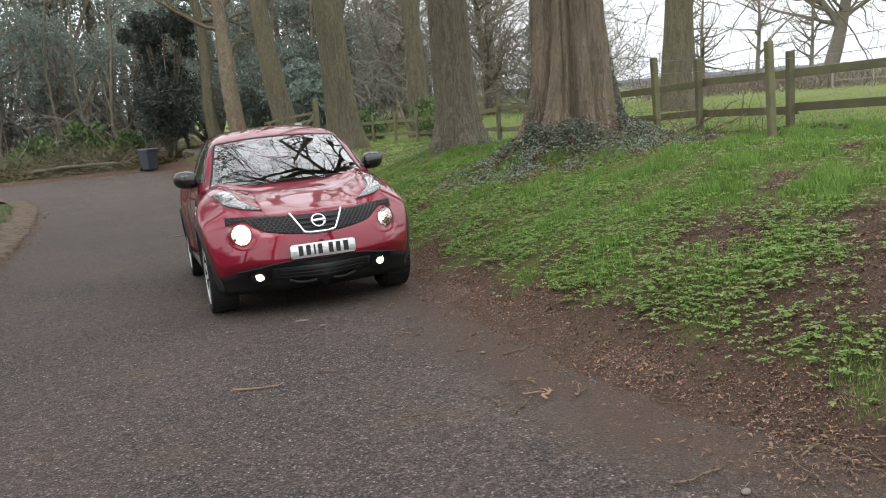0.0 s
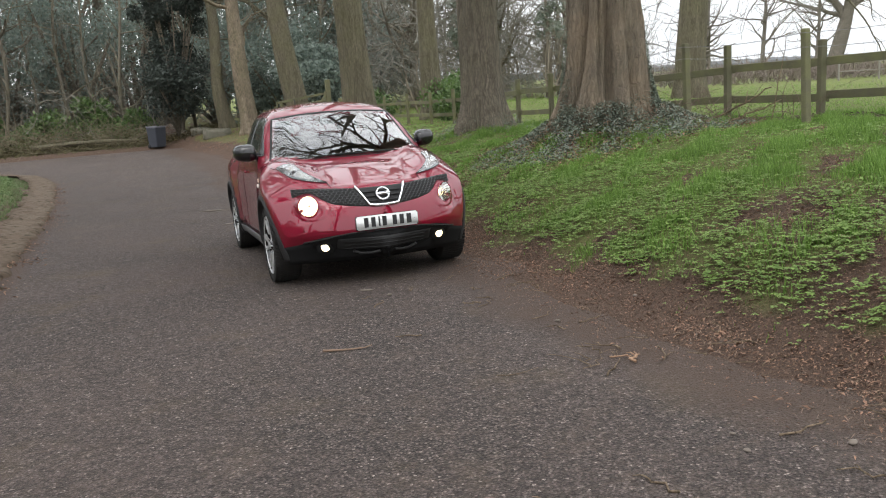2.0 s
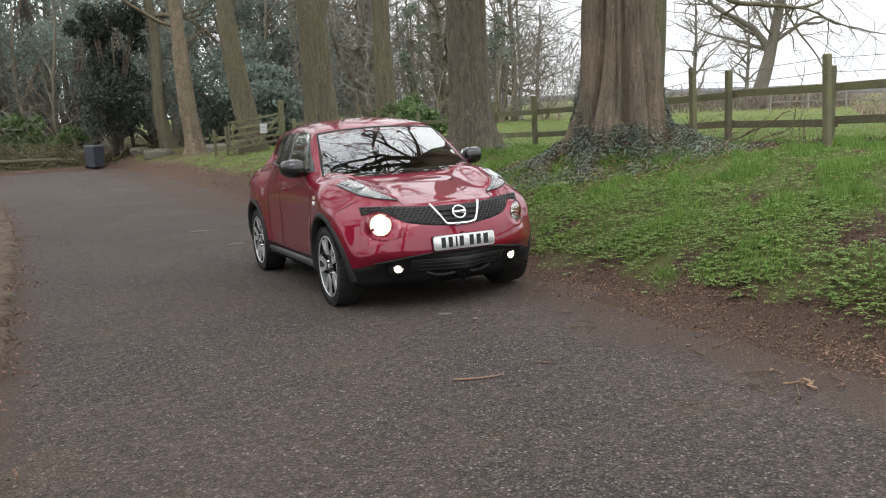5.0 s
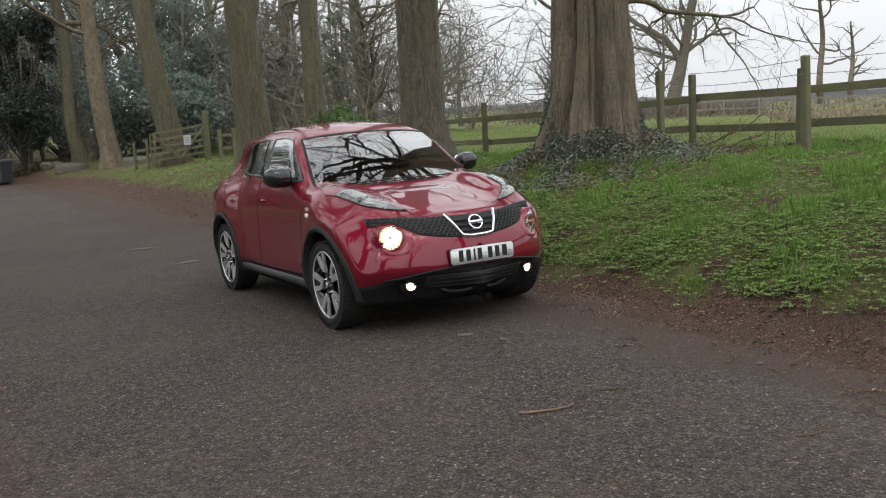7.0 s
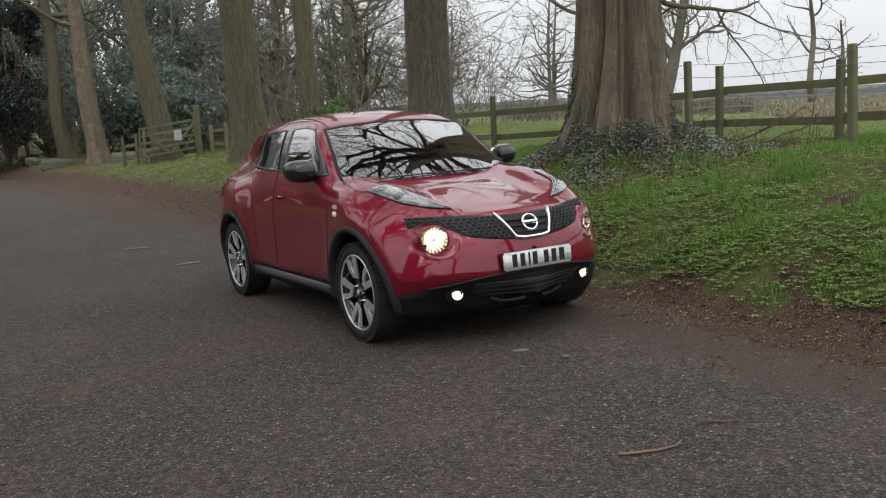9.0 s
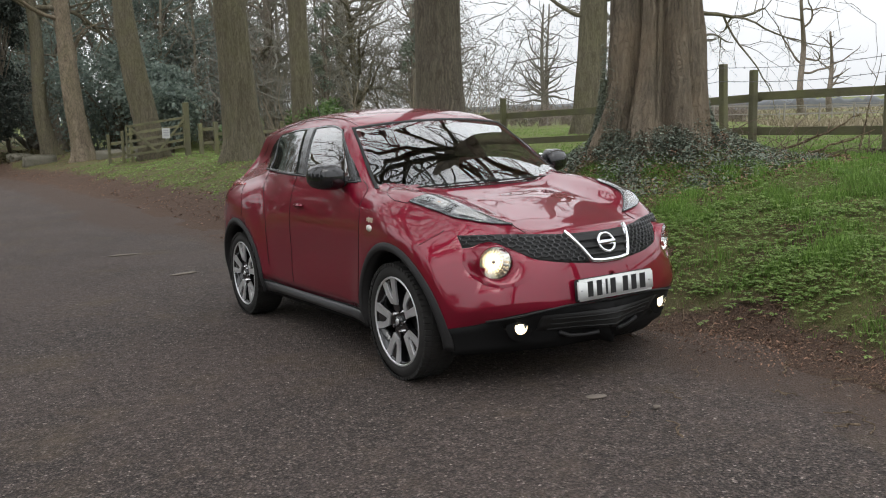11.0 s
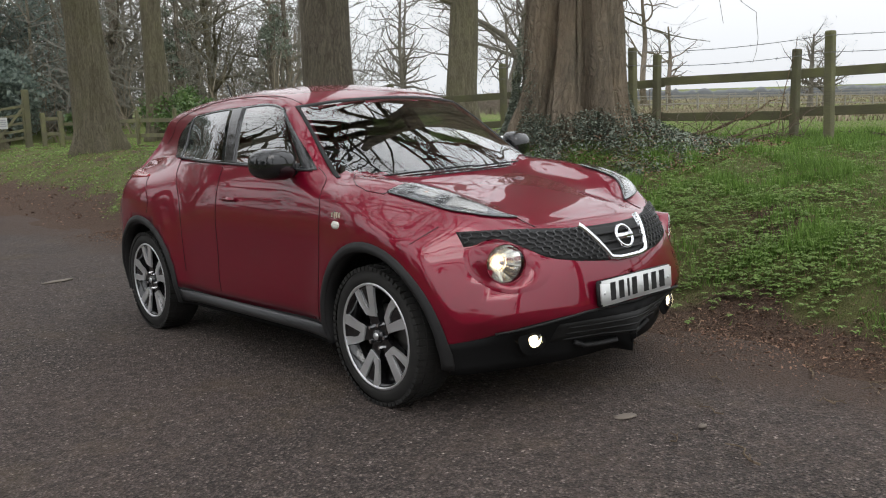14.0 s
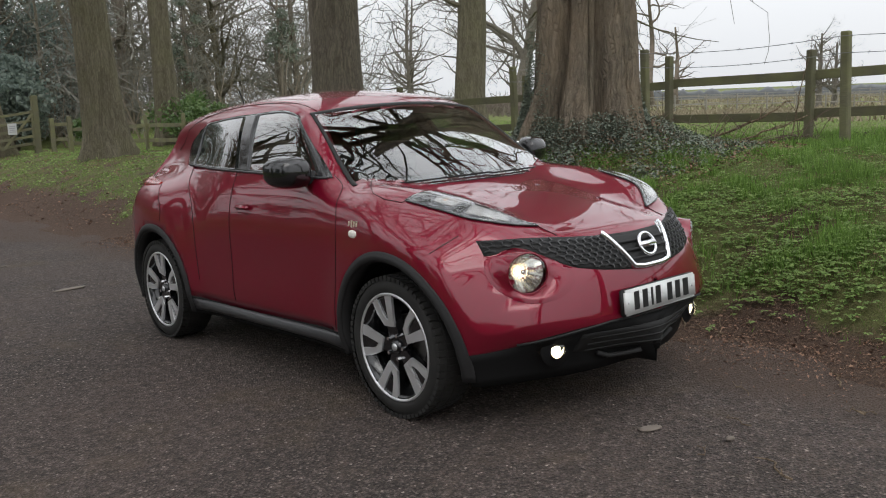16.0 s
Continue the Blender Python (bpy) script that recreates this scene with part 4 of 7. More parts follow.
# wheels
def wheel_at(yc, side):
    
    def ringed(spec, mat, name, parent, n=72):
        s = Soup()
        v, f = [], []
        for k in range(n):
            a = 2 * math.pi * k / n
            for x, r in spec:
                v.append((side * (x - 0.012), yc + r * math.sin(a), 0.33 + r * math.cos(a)))
        m = len(spec)
        for k in range(n):
            for j in range(m - 1):
                q = (k * m + j, k * m + j + 1, ((k + 1) % n) * m + j + 1, ((k + 1) % n) * m + j)
                f.append(q if side < 0 else tuple(reversed(q)))
        s.add(v, f)
        return s.make(name, mat, parent, "", True)

    rim = ringed([(0.640, 0.225), (0.66, 0.236), (0.80, 0.222), (0.845, 0.232), (0.862, 0.2455), (0.866, 0.243), (0.860, 0.232), (0.80, 0.205), (0.70, 0.19), (0.68, 0.02)], GLOSS_BLACK, "wheel", car)
    rim["label"] = "black and machined alloy wheel"
    ringed([(0.8665, 0.2535), (0.8705, 0.2500), (0.8700, 0.2435), (0.8640, 0.2400)], MACHINED, "rim_edge", rim)
    tyre = ringed([(0.655, 0.236), (0.640, 0.262), (0.645, 0.305), (0.665, 0.323), (0.70, 0.329), (0.76, 0.3305), (0.82, 0.329), (0.852, 0.322), (0.869, 0.303), (0.875, 0.275), (0.8705, 0.258), (0.866, 0.2530)], RUBBER, "tyre", rim)
    tread = Soup()
    for k in range(64):
        for row, (xa, xb) in enumerate(((0.66, 0.70), (0.705, 0.755), (0.765, 0.815), (0.82, 0.86))):
            a0 = 2 * math.pi * (k + 0.25 * (row % 2)) / 64
            a1 = a0 + 2 * math.pi / 64 * 0.72
            r = 0.3335 if row in (1, 2) else 0.331
            rr = 0.320
            c = [(side * x, yc + q * math.sin(a), 0.33 + q * math.cos(a)) for q in (rr, r) for x, a in ((xa, a0), (xb, a0 + 0.012), (xb, a1 + 0.012), (xa, a1))]
            if row == 3:
                c = [(side * x, yc + q * math.sin(a), 0.33 + q * math.cos(a)) for q, xo in ((rr - 0.01, 0.0), (r - 0.002, 0.0)) for x, a in ((xa, a0), (xb, a0 + 0.012), (xb, a1 + 0.012), (xa, a1))]
            tread.add(c, [(4, 5, 6, 7), (0, 1, 5, 4), (1, 2, 6, 5), (2, 3, 7, 6), (3, 0, 4, 7)])
    tread.make("tread", RUBBER, rim)["kind"] = "stuff"

    def plate2(name, poly, x0, x1, mat, turn):
        s = Soup()
        ca, sa = math.cos(turn), math.sin(turn)
        pts = []
        for x in (x0, x1):
            for t, r in poly:
                yy, zz = t * ca + r * sa, -t * sa + r * ca
                dish = 0.018 * max(0.0, 1 - math.hypot(t, r) / 0.2)
                pts.append((side * (x - dish - 0.012), yc + yy, 0.33 + zz))
        n = len(poly)
        f = [tuple(range(n, 2 * n)), tuple(reversed(range(n)))] + [(k, (k + 1) % n, n + (k + 1) % n, n + k) for k in range(n)]
        if side > 0:
            f = [tuple(reversed(q)) for q in f]
        s.add(pts, f)
        return s.make(name, mat, rim)

    for k in range(5):
        turn = 2 * math.pi * k / 5 + (0.30 if yc < 1 else 0.05)
        plate2("spoke", [(-0.030, 0.03), (0.030, 0.03), (0.034, 0.10), (0.068, 0.238), (-0.050, 0.238), (-0.034, 0.10)], 0.812, 0.856, GLOSS_BLACK, turn)
        plate2("spoke_face", [(-0.030, 0.088), (0.008, 0.098), (-0.006, 0.150), (-0.026, 0.2425), (-0.076, 0.231), (-0.048, 0.150)], 0.852, 0.8645, MACHINED, turn)
        plate2("spoke_face", [(0.0085, 0.098), (0.040, 0.108), (0.064, 0.165), (0.080, 0.2300), (0.040, 0.2400), (0.034, 0.180), (0.022, 0.142), (0.004, 0.128)], 0.852, 0.8640, MACHINED, turn)
        nut = bmesh.new()
        a = turn + math.pi / 5
        bmesh.ops.create_cone(nut, cap_ends=True, segments=6, radius1=0.011, radius2=0.009, depth=0.03,
                              matrix=Matrix.Translation((side * 0.835, yc + 0.057 * math.sin(a), 0.33 + 0.057 * math.cos(a))) @ Matrix.Rotation(math.pi / 2 * side, 4, "Y"))
        part("wheel_nut", nut, CHROME, rim, smooth=False)
    for rr, xx, mat, nm in ((0.032, 0.846, GLOSS_BLACK, "hub"), (0.019, 0.851, MACHINED, "hub_cap")):
        cap = bmesh.new()
        bmesh.ops.create_cone(cap, cap_ends=True, segments=28, radius1=rr, radius2=rr * 0.85, depth=0.05, matrix=Matrix.Translation((side * (xx - 0.025), yc, 0.33)) @ Matrix.Rotation(math.pi / 2 * side, 4, "Y"))
        part(nm, cap, mat, rim)
    disc = bmesh.new()
    bmesh.ops.create_cone(disc, cap_ends=True, segments=40, radius1=0.14, radius2=0.14, depth=0.024, matrix=Matrix.Translation((side * 0.765, yc, 0.33)) @ Matrix.Rotation(math.pi / 2, 4, "Y"))
    part("brake_disc", disc, material("brake_steel", (0.2, 0.19, 0.18), 0.4, 0.9), rim, smooth=False)


for yc in (0.0, 2.53):
    for side in (-1, 1):
        wheel_at(yc, side)


# front: grille, chrome V, emblem
def grille_top(x):
    return float(soft(abs(x), [0, 0.2, 0.4, 0.55, 0.70], [0.800, 0.803, 0.814, 0.822, 0.824]))


def grille_low(x):
    return float(soft(abs(x), [0, 0.115, 0.2, 0.33, 0.44, 0.50, 0.555, 0.61, 0.65, 0.70], [0.650, 0.652, 0.660, 0.678, 0.708, 0.750, 0.784, 0.783, 0.767, 0.760]))


patch("grille_panel", lambda u, v: front_point(0.69 * u, grille_low(0.69 * u) + (grille_top(0.69 * u) - grille_low(0.69 * u)) * v, 0.002), np.linspace(-1, 1, 61), np.linspace(0, 1, 9), MATT_BLACK, "black honeycomb front grille", thick=0.003)
mesh_bars = Soup()
cell_w, cell_h = 0.036, 0.0235
for row in range(12):
    for col in range(-20, 21):
        cx, cz = (col + 0.5 * (row % 2)) * cell_w, 0.640 + row * cell_h * 0.78
        inside = lambda x, z: abs(x) < 0.685 and grille_low(x) + 0.006 < z < grille_top(x) - 0.004 and (abs(x) > 0.125 + (z - 0.65) * 0.55)
        hexa = [(cx, cz + cell_h * 0.52), (cx + cell_w * 0.5, cz + cell_h * 0.26), (cx + cell_w * 0.5, cz - cell_h * 0.26), (cx, cz - cell_h * 0.52)]
        for a, b in zip(hexa[:-1], hexa[1:]):
            if inside(*a) and inside(*b):
                mesh_bars.tube([front_point(*a, 0.008), front_point(*b, 0.008)], [0.0042, 0.0042], 4, cap=False)
mesh_bars.make("honeycomb", material("satin_black_mesh", (0.035, 0.035, 0.037), 0.3, Specular_IOR_Level=0.6), car, "black honeycomb mesh")["kind"] = "stuff"
for z in (0.69, 0.725, 0.76):
    w = 0.115 + (z - 0.65) * 0.5
    strip("grille_bar", [front_point(x, z, 0.012) for x in np.linspace(-w, w, 13)], 0.007, PLASTIC)


def v_shape(t):
    pts = [(-0.205, 0.806), (-0.163, 0.735), (-0.122, 0.664), (-0.07, 0.656), (0, 0.655), (0.07, 0.656), (0.122, 0.664), (0.163, 0.735), (0.205, 0.806)]
    i = min(int(t * 8), 7)
    f = t * 8 - i
    return tuple(a + (b - a) * f for a, b in zip(pts[i], pts[i + 1]))


vb = Soup()
rows = []
for k in range(65):
    t = k / 64
    x, z = v_shape(t)
    x2, z2 = v_shape(min(1, t + 0.01))
    x1, z1 = v_shape(max(0, t - 0.01))
    tx, tz = x2 - x1, z2 - z1
    ln = math.hypot(tx, tz)
    nx, nz = -tz / ln, tx / ln
    w = 0.0125 if 0.24 < t < 0.76 else 0.0105
    for o, lift in ((-1, 0.004), (-0.8, 0.020), (0, 0.026), (0.8, 0.020), (1, 0.004)):
        rows.append(front_point(x + nx * w * o, z + nz * w * o, lift))
vb.add([tuple(p) for p in rows], [(i * 5 + j, i * 5 + j + 1, i * 5 + j + 6, i * 5 + j + 5) for i in range(64) for j in range(4)])
vb.make("chrome_v", CHROME, car, "broad chrome V in the grille", True)
ep = front_point(0, 0.735, 0.022)
tilt = Matrix.Translation(ep) @ Matrix.Rotation(radians(90 - 24), 4, "X")
em = Soup()
em.tube([tilt @ Vector((0.052 * math.cos(a), 0.050 * math.sin(a), 0)) for a in np.linspace(0, 2 * math.pi, 41)], [0.0085] * 41, 8, cap=False)
emblem = em.make("emblem_ring", CHROME, car, "round chrome emblem", True)
bb = bmesh.new()
bmesh.ops.create_cube(bb, size=1.0, matrix=tilt @ Matrix.Translation((0, 0, 0.004)) @ Matrix.Diagonal((0.118, 0.026, 0.012, 1)))
bmesh.ops.bevel(bb, geom=bb.edges[:], offset=0.004, segments=2, affect="EDGES")
part("emblem_bar", bb, CHROME, emblem)


# lamps
def lamp(x, z, r, depth, bulb_r, bulb_mat, name, label):
    p = front_point(x, z, 0.0)
    side = 1 if x > 0 else -1
    aim = Vector((side * (0.60 if r > 0.06 else 0.22), -1, 0.03)).normalized()
    m = Matrix.Translation(p + aim * (0.010 if r > 0.06 else 0.016)) @ aim.to_track_quat("Z", "Y").to_matrix().to_4x4()

    ahead = Vector((side * (0.27 if r > 0.06 else 0.2), -1, 0.03)).normalized()
    back = Matrix.Translation(p + ahead * (-0.006 if r > 0.06 else 0.012)) @ ahead.to_track_quat("Z", "Y").to_matrix().to_4x4()

    def turned(spec, mat, nm, parent, lb="", m=m, n=48, smooth=True):
        s = Soup()
        v = [tuple(m @ Vector((rr * math.cos(2 * math.pi * k / n), rr * math.sin(2 * math.pi * k / n), zz))) for k in range(n) for rr, zz in spec]
        c = len(spec)
        s.add(v, [(k * c + j, k * c + j + 1, ((k + 1) % n) * c + j + 1, ((k + 1) % n) * c + j) for k in range(n) for j in range(c - 1)])
        return s.make(nm, mat, parent, lb, smooth)

    bowl = turned([(r * q, -depth * (1 - q * q)) for q in (1.0, 0.9, 0.78, 0.65, 0.5, 0.35, 0.2, 0.04)], REFLECTOR, name, car, label, back, 22, False)
    turned([(r * 1.0, 0.004), (r * 0.95, 0.012), (r * 0.75, 0.019), (r * 0.4, 0.024), (0.001, 0.025)], LENS, "lens", bowl)
    if r > 0.06:
        turned([(r * 1.08, -0.085), (r * 1.06, 0.008), (r * 1.02, 0.012), (r * 0.985, 0.006)], RED, "lamp_ring", bowl)
    else:
        turned([(r * 2.0, -0.020), (r * 1.5, -0.008), (r * 1.12, -0.002), (r * 1.04, 0.006), (r * 0.985, 0.004)], SHADED_BLACK, "lamp_ring", bowl)
    b = bmesh.new()
    bmesh.ops.create_uvsphere(b, u_segments=14, v_segments=8, radius=bulb_r, matrix=back @ Matrix.Translation((0, 0, -depth * (0.70 if r > 0.06 else 0.40))))
    part("bulb", b, bulb_mat, bowl)
    return m, back, bowl


for x, z in LAMPS:
    m, back, bowl = lamp(x, z, 0.084, 0.085, 0.016, BULB, "headlamp", "round lit headlamp with clear lens")
    cap = bmesh.new()
    bmesh.ops.create_cone(cap, cap_ends=True, segments=20, radius1=0.012, radius2=0.009, depth=0.015, matrix=back @ Matrix.Translation((0, 0, -0.024)))
    part("bulb_shield", cap, CHROME, bowl)
    side = 1 if x > 0 else -1

    def bezel(u, v):
        a = 2 * math.pi * u
        r1 = 0.124 + 0.050 * max(0.0, -side * math.cos(a + side * 0.4)) ** 1.5
        rim = m @ Vector((0.0868 * math.cos(a), 0.0868 * math.sin(a), 0.008))
        w = Vector((rim.x - x, 0, rim.z - z)).normalized()
        r = 0.088 + (r1 - 0.088) * v
        px = x + w.x * r
        out = front_point(px, min(z + w.z * r, grille_low(px) - 0.004), 0.005 * (1 - v) + 0.001)
        return rim.lerp(out, float(smooth01(v / 0.55)))

    patch("lamp_bezel", bezel, np.linspace(0, 1, 49), np.linspace(0, 1, 9), RED, "red bezel round the headlamp", thick=0)
for x, z in FOGS:
    lamp(x, z, 0.037, 0.05, 0.027, FOGBULB, "fog_lamp", "round lit fog lamp in the black bumper")


# upper lamp clusters on the wings
LAMP_CELL = material("ribbed_lamp_cell", (0.48, 0.47, 0.45), 0.3, 0.7)
for side in (-1, 1):
    def wing_lamp(u, v, off):
        xi = float(soft(u, [0, 0.2, 0.4, 0.65, 0.85, 1.0], [0.720, 0.600, 0.572, 0.545, 0.480, 0.392]))
        yi = float(soft(u, [0, 0.2, 0.4, 0.65, 0.85, 1.0], [0.012, -0.045, -0.18, -0.32, -0.41, -0.492]))
        xo = float(soft(u, [0, 0.2, 0.4, 0.65, 0.85, 1.0], [0.722, 0.705, 0.690, 0.640, 0.530, 0.395]))
        yo = float(soft(u, [0, 0.2, 0.4, 0.65, 0.85, 1.0], [0.004, -0.08, -0.17, -0.355, -0.455, -0.497]))
        return above_point(side * (xi + (xo - xi) * v), yi + (yo - yi) * v, off)

    us, vs = np.linspace(0, 1, 25), np.linspace(0, 1, 9)
    cl = patch("turn_lamp", lambda u, v: wing_lamp(u, v, 0.004), us, vs, material("lamp_interior", (0.17, 0.17, 0.175), 0.3, 0.6), "long clear turn lamp on the wing crest", thick=0.002)
    for a, b, c, d, mat in ((0.30, 0.48, 0.25, 0.7, LAMP_CELL), (0.12, 0.28, 0.35, 0.85, GLOSS_BLACK), (0.58, 0.84, 0.2, 0.8, LAMP_CELL), (0.36, 0.41, 0.4, 0.55, AMBER), (0.50, 0.56, 0.1, 0.9, GLOSS_BLACK)):
        patch("lamp_cell", lambda u, v: wing_lamp(a + (b - a) * u, c + (d - c) * v, 0.006 + 0.004 * math.sin(u * 3.14)), np.linspace(0, 1, 9), np.linspace(0, 1, 5), mat, parent=cl, thick=0.0)
    patch("lamp_cover", lambda u, v: wing_lamp(u, v, 0.008 + 0.014 * math.sin(math.pi * min(1, max(0, u))) ** 0.5 * math.sin(math.pi * v) ** 0.5), us, vs, LENS, parent=cl, thick=0)
    strip("lamp_edge", [wing_lamp(u, 1.0, 0.006) for u in us] + [wing_lamp(u, 0.0, 0.006) for u in us[::-1]], 0.004, GLOSS_BLACK, parent=cl)
    # bonnet shut line
    strip("bonnet_seam", [above_point(side * x, y, 0.0012) for x, y in ((0.62, 0.40), (0.70, 0.30), (0.744, 0.22), (0.757, 0.12), (0.735, 0.02))] + [wing_lamp(u, 0.0, 0.001) for u in np.linspace(0.05, 1, 12)], 0.0022, SEAM)
    strip("bonnet_seam", [above_point(side * x, y, 0.0012) for x, y in ((0.393, -0.495), (0.388, -0.55), (0.385, -0.595))], 0.0022, SEAM)
    strip("wing_seam", [side_point(y, z, side, 0.0012) for y, z in ((-0.244, 0.757), (-0.289, 0.785), (-0.344, 0.847))], 0.0022, SEAM)

# lower front: intake and bright chin
patch("lower_intake", lambda u, v: front_point(0.40 * u, 0.300 + 0.02 * u * u + (0.105 - 0.02 * u * u) * v, 0.003), np.linspace(-1, 1, 25), np.linspace(0, 1, 5), MATT_BLACK, thick=0.004)
for k in range(3):
    strip("intake_bar", [front_point(x, 0.318 + 0.03 * k, 0.004) for x in np.linspace(-0.34, 0.34, 19)], 0.004, MATT_BLACK)
for side in (-1, 1):
    strip("chin_bar", [front_point(side * x, z, 0.012) for x, z in ((0.06, 0.285), (0.12, 0.270), (0.2, 0.272), (0.27, 0.30))], 0.012, PLASTIC)
strip("bumper_lip", [on_skin((x, -0.86 + 0.6 * x * x, black_line(-0.86 + 0.6 * x * x)), 0.004) for x in np.linspace(-0.66, 0.66, 41)], 0.006, PLASTIC)

# number plate with plain bars
plate_at = Matrix.Translation(front_point(0, 0.526) + Vector((0, -0.016, 0))) @ Matrix.Rotation(radians(-3), 4, "X")
pb_ = bmesh.new()
bmesh.ops.create_cube(pb_, size=1.0, matrix=plate_at @ Matrix.Translation((0, 0.012, 0.0)) @ Matrix.Diagonal((0.524, 0.026, 0.114, 1)))
bmesh.ops.bevel(pb_, geom=pb_.edges[:], offset=0.006, segments=2, affect="EDGES")
plinth = part("plate_plinth", pb_, PLASTIC, car)
wp = bmesh.new()
bmesh.ops.create_cube(wp, size=1.0, matrix=plate_at @ Matrix.Translation((0, -0.003, 0.0)) @ Matrix.Diagonal((0.52, 0.006, 0.111, 1)))
bmesh.ops.bevel(wp, geom=[e for e in wp.edges if abs((e.verts[0].co - e.verts[1].co).normalized().y) > 0.9], offset=0.010, segments=4, affect="EDGES")
plate = part("number_plate", wp, WHITE_PLATE, plinth, "white front plate with dark bars")
for x0, w in ((-0.178, 0.036), (-0.118, 0.036), (-0.068, 0.014), (-0.024, 0.036), (0.062, 0.036), (0.122, 0.036), (0.184, 0.040)):
    ib = bmesh.new()
    bmesh.ops.create_cube(ib, size=1.0, matrix=plate_at @ Matrix.Translation((x0, -0.0065, 0.002)) @ Matrix.Diagonal((w, 0.002, 0.079, 1)))
    part("plate_bar", ib, INK, plate, smooth=False)
for sx in (-0.235, 0.235):
    sc = bmesh.new()
    bmesh.ops.create_cone(sc, cap_ends=True, segments=14, radius1=0.008, radius2=0.006, depth=0.005, matrix=plate_at @ Matrix.Translation((sx, -0.007, 0)) @ Matrix.Rotation(math.pi / 2, 4, "X"))
    part("plate_screw", sc, MACHINED, plate)

# door mirrors
for side in (-1, 1):
    mb = bmesh.new()
    bmesh.ops.create_uvsphere(mb, u_segments=28, v_segments=16, radius=1.0)
    for v in mb.verts:
        x, y, z = v.co
        sq = lambda t: math.copysign(abs(t) ** 0.72, t)
        v.co = Vector((side * (0.892 + 0.104 * sq(x)), 0.755 + (0.115 if y < 0 else 0.05) * sq(y) + 0.03 * x, 1.125 + 0.082 * sq(z) * (1 - 0.12 * x) + 0.006 * x))
    mr = part("door_mirror", mb, GLOSS_BLACK, car, "gloss black door mirror")
    arm = Soup()
    arm.tube([(side * 0.74, 0.70, 1.09), (side * 0.78, 0.71, 1.085), (side * 0.83, 0.73, 1.085), (side * 0.88, 0.75, 1.09)], [0.045, 0.032, 0.030, 0.036], 12)
    arm.make("mirror_arm", PLASTIC, mr, "", True)
    gl = bmesh.new()
    bmesh.ops.create_cube(gl, size=1.0, matrix=Matrix.Translation((side * 0.892, 0.807, 1.125)) @ Matrix.Diagonal((0.16, 0.006, 0.11, 1)))
    bmesh.ops.bevel(gl, geom=gl.edges[:], offset=0.012, segments=2, affect="EDGES")
    part("mirror_glass", gl, CHROME, mr)

# wipers, aerial, roof grooves
for x0, x1 in ((-0.52, 0.05), (0.03, 0.50)):
    strip("wiper", [screen_at(x / 0.70, 0.03 + 0.02 * abs(x - x0), 0.014) for x in np.linspace(x0, x1, 14)], 0.005, MATT_BLACK)
a0 = above_point(0, 2.70)
strip("aerial", [a0, a0 + Vector((0, 0.02, 0.03)), a0 + Vector((0, 0.11, 0.17))], 0.006, MATT_BLACK)
for side in (-1, 1):
    strip("roof_seam", [above_point(side * (0.53 + 0.012 * t), 0.98 + 1.75 * t, 0.001) for t in np.linspace(0, 1, 20)], 0.0022, SEAM)
patch("rear_window", lambda u, v: on_skin((0.55 * u, 2.94 + 0.12 * v, 1.34 - 0.22 * v), 0.004), np.linspace(-1, 1, 17), np.linspace(0, 1, 5), TINTED, thick=0.004)


# cabin
def block(name, size, at, rot=(0, 0, 0), mat=None, bev=0.05, label=""):
    b = bmesh.new()
    bmesh.ops.create_cube(b, size=1.0, matrix=pose(*at, *rot) @ Matrix.Diagonal((*size, 1)))
    bmesh.ops.bevel(b, geom=b.edges[:], offset=bev, segments=4, affect="EDGES")
    return part(name, b, mat or INSIDE, car, label)


block("dashboard", (1.36, 0.42, 0.22), (0, 0.62, 0.93))
for sx in (-0.36, 0.36):
    block("seat", (0.50, 0.50, 0.16), (sx, 1.28, 0.60))
    block("backrest", (0.48, 0.13, 0.62), (sx, 1.60, 0.92), (14, 0, 0))
    block("headrest", (0.25, 0.10, 0.17), (sx, 1.70, 1.31), (10, 0, 0), bev=0.04)
block("rear_bench", (1.2, 0.5, 0.2), (0, 2.1, 0.62))
block("rear_backrest", (1.2, 0.14, 0.6), (0, 2.42, 0.92), (16, 0, 0))
steer = Soup()
ws = Matrix.Translation((-0.36, 0.92, 1.0)) @ Matrix.Rotation(radians(65), 4, "X")
steer.tube([ws @ Vector((0.18 * math.cos(a), 0.18 * math.sin(a), 0)) for a in np.linspace(0, 2 * math.pi, 33)], [0.016] * 33, 8, cap=False)
for a in (0.1, 3.04, 4.71):
    steer.tube([ws @ Vector((0, 0, -0.01)), ws @ Vector((0.18 * math.cos(a), 0.18 * math.sin(a), 0))], [0.03, 0.015], 6)
steer.make("steering_wheel", INSIDE, car, "", True)
block("rear_view_mirror", (0.22, 0.03, 0.06), (0, 0.93, 1.36), bev=0.012)


# ---- post and rail fence along the field ----
def beam(a, b, w, h, jitter=0.0):
    """A sawn timber from a to b, w thick across and h high, with softened edges."""
    a, b = Vector(a), Vector(b)
    d = (b - a).normalized()
    side = d.cross(Vector((0, 0, 1)))
    side = side.normalized() if side.length > 0.05 else Vector((1, 0, 0))
    up = side.cross(d)
    bm = bmesh.new()
    m = Matrix((side, d, up)).transposed().to_4x4()
    m.translation = (a + b) / 2
    bmesh.ops.create_cube(bm, size=1.0, matrix=m @ Matrix.Diagonal((w, (b - a).length, h, 1)))
    bmesh.ops.bevel(bm, geom=bm.edges[:], offset=min(w, h) * 0.12, segments=1, affect="EDGES")
    return bm


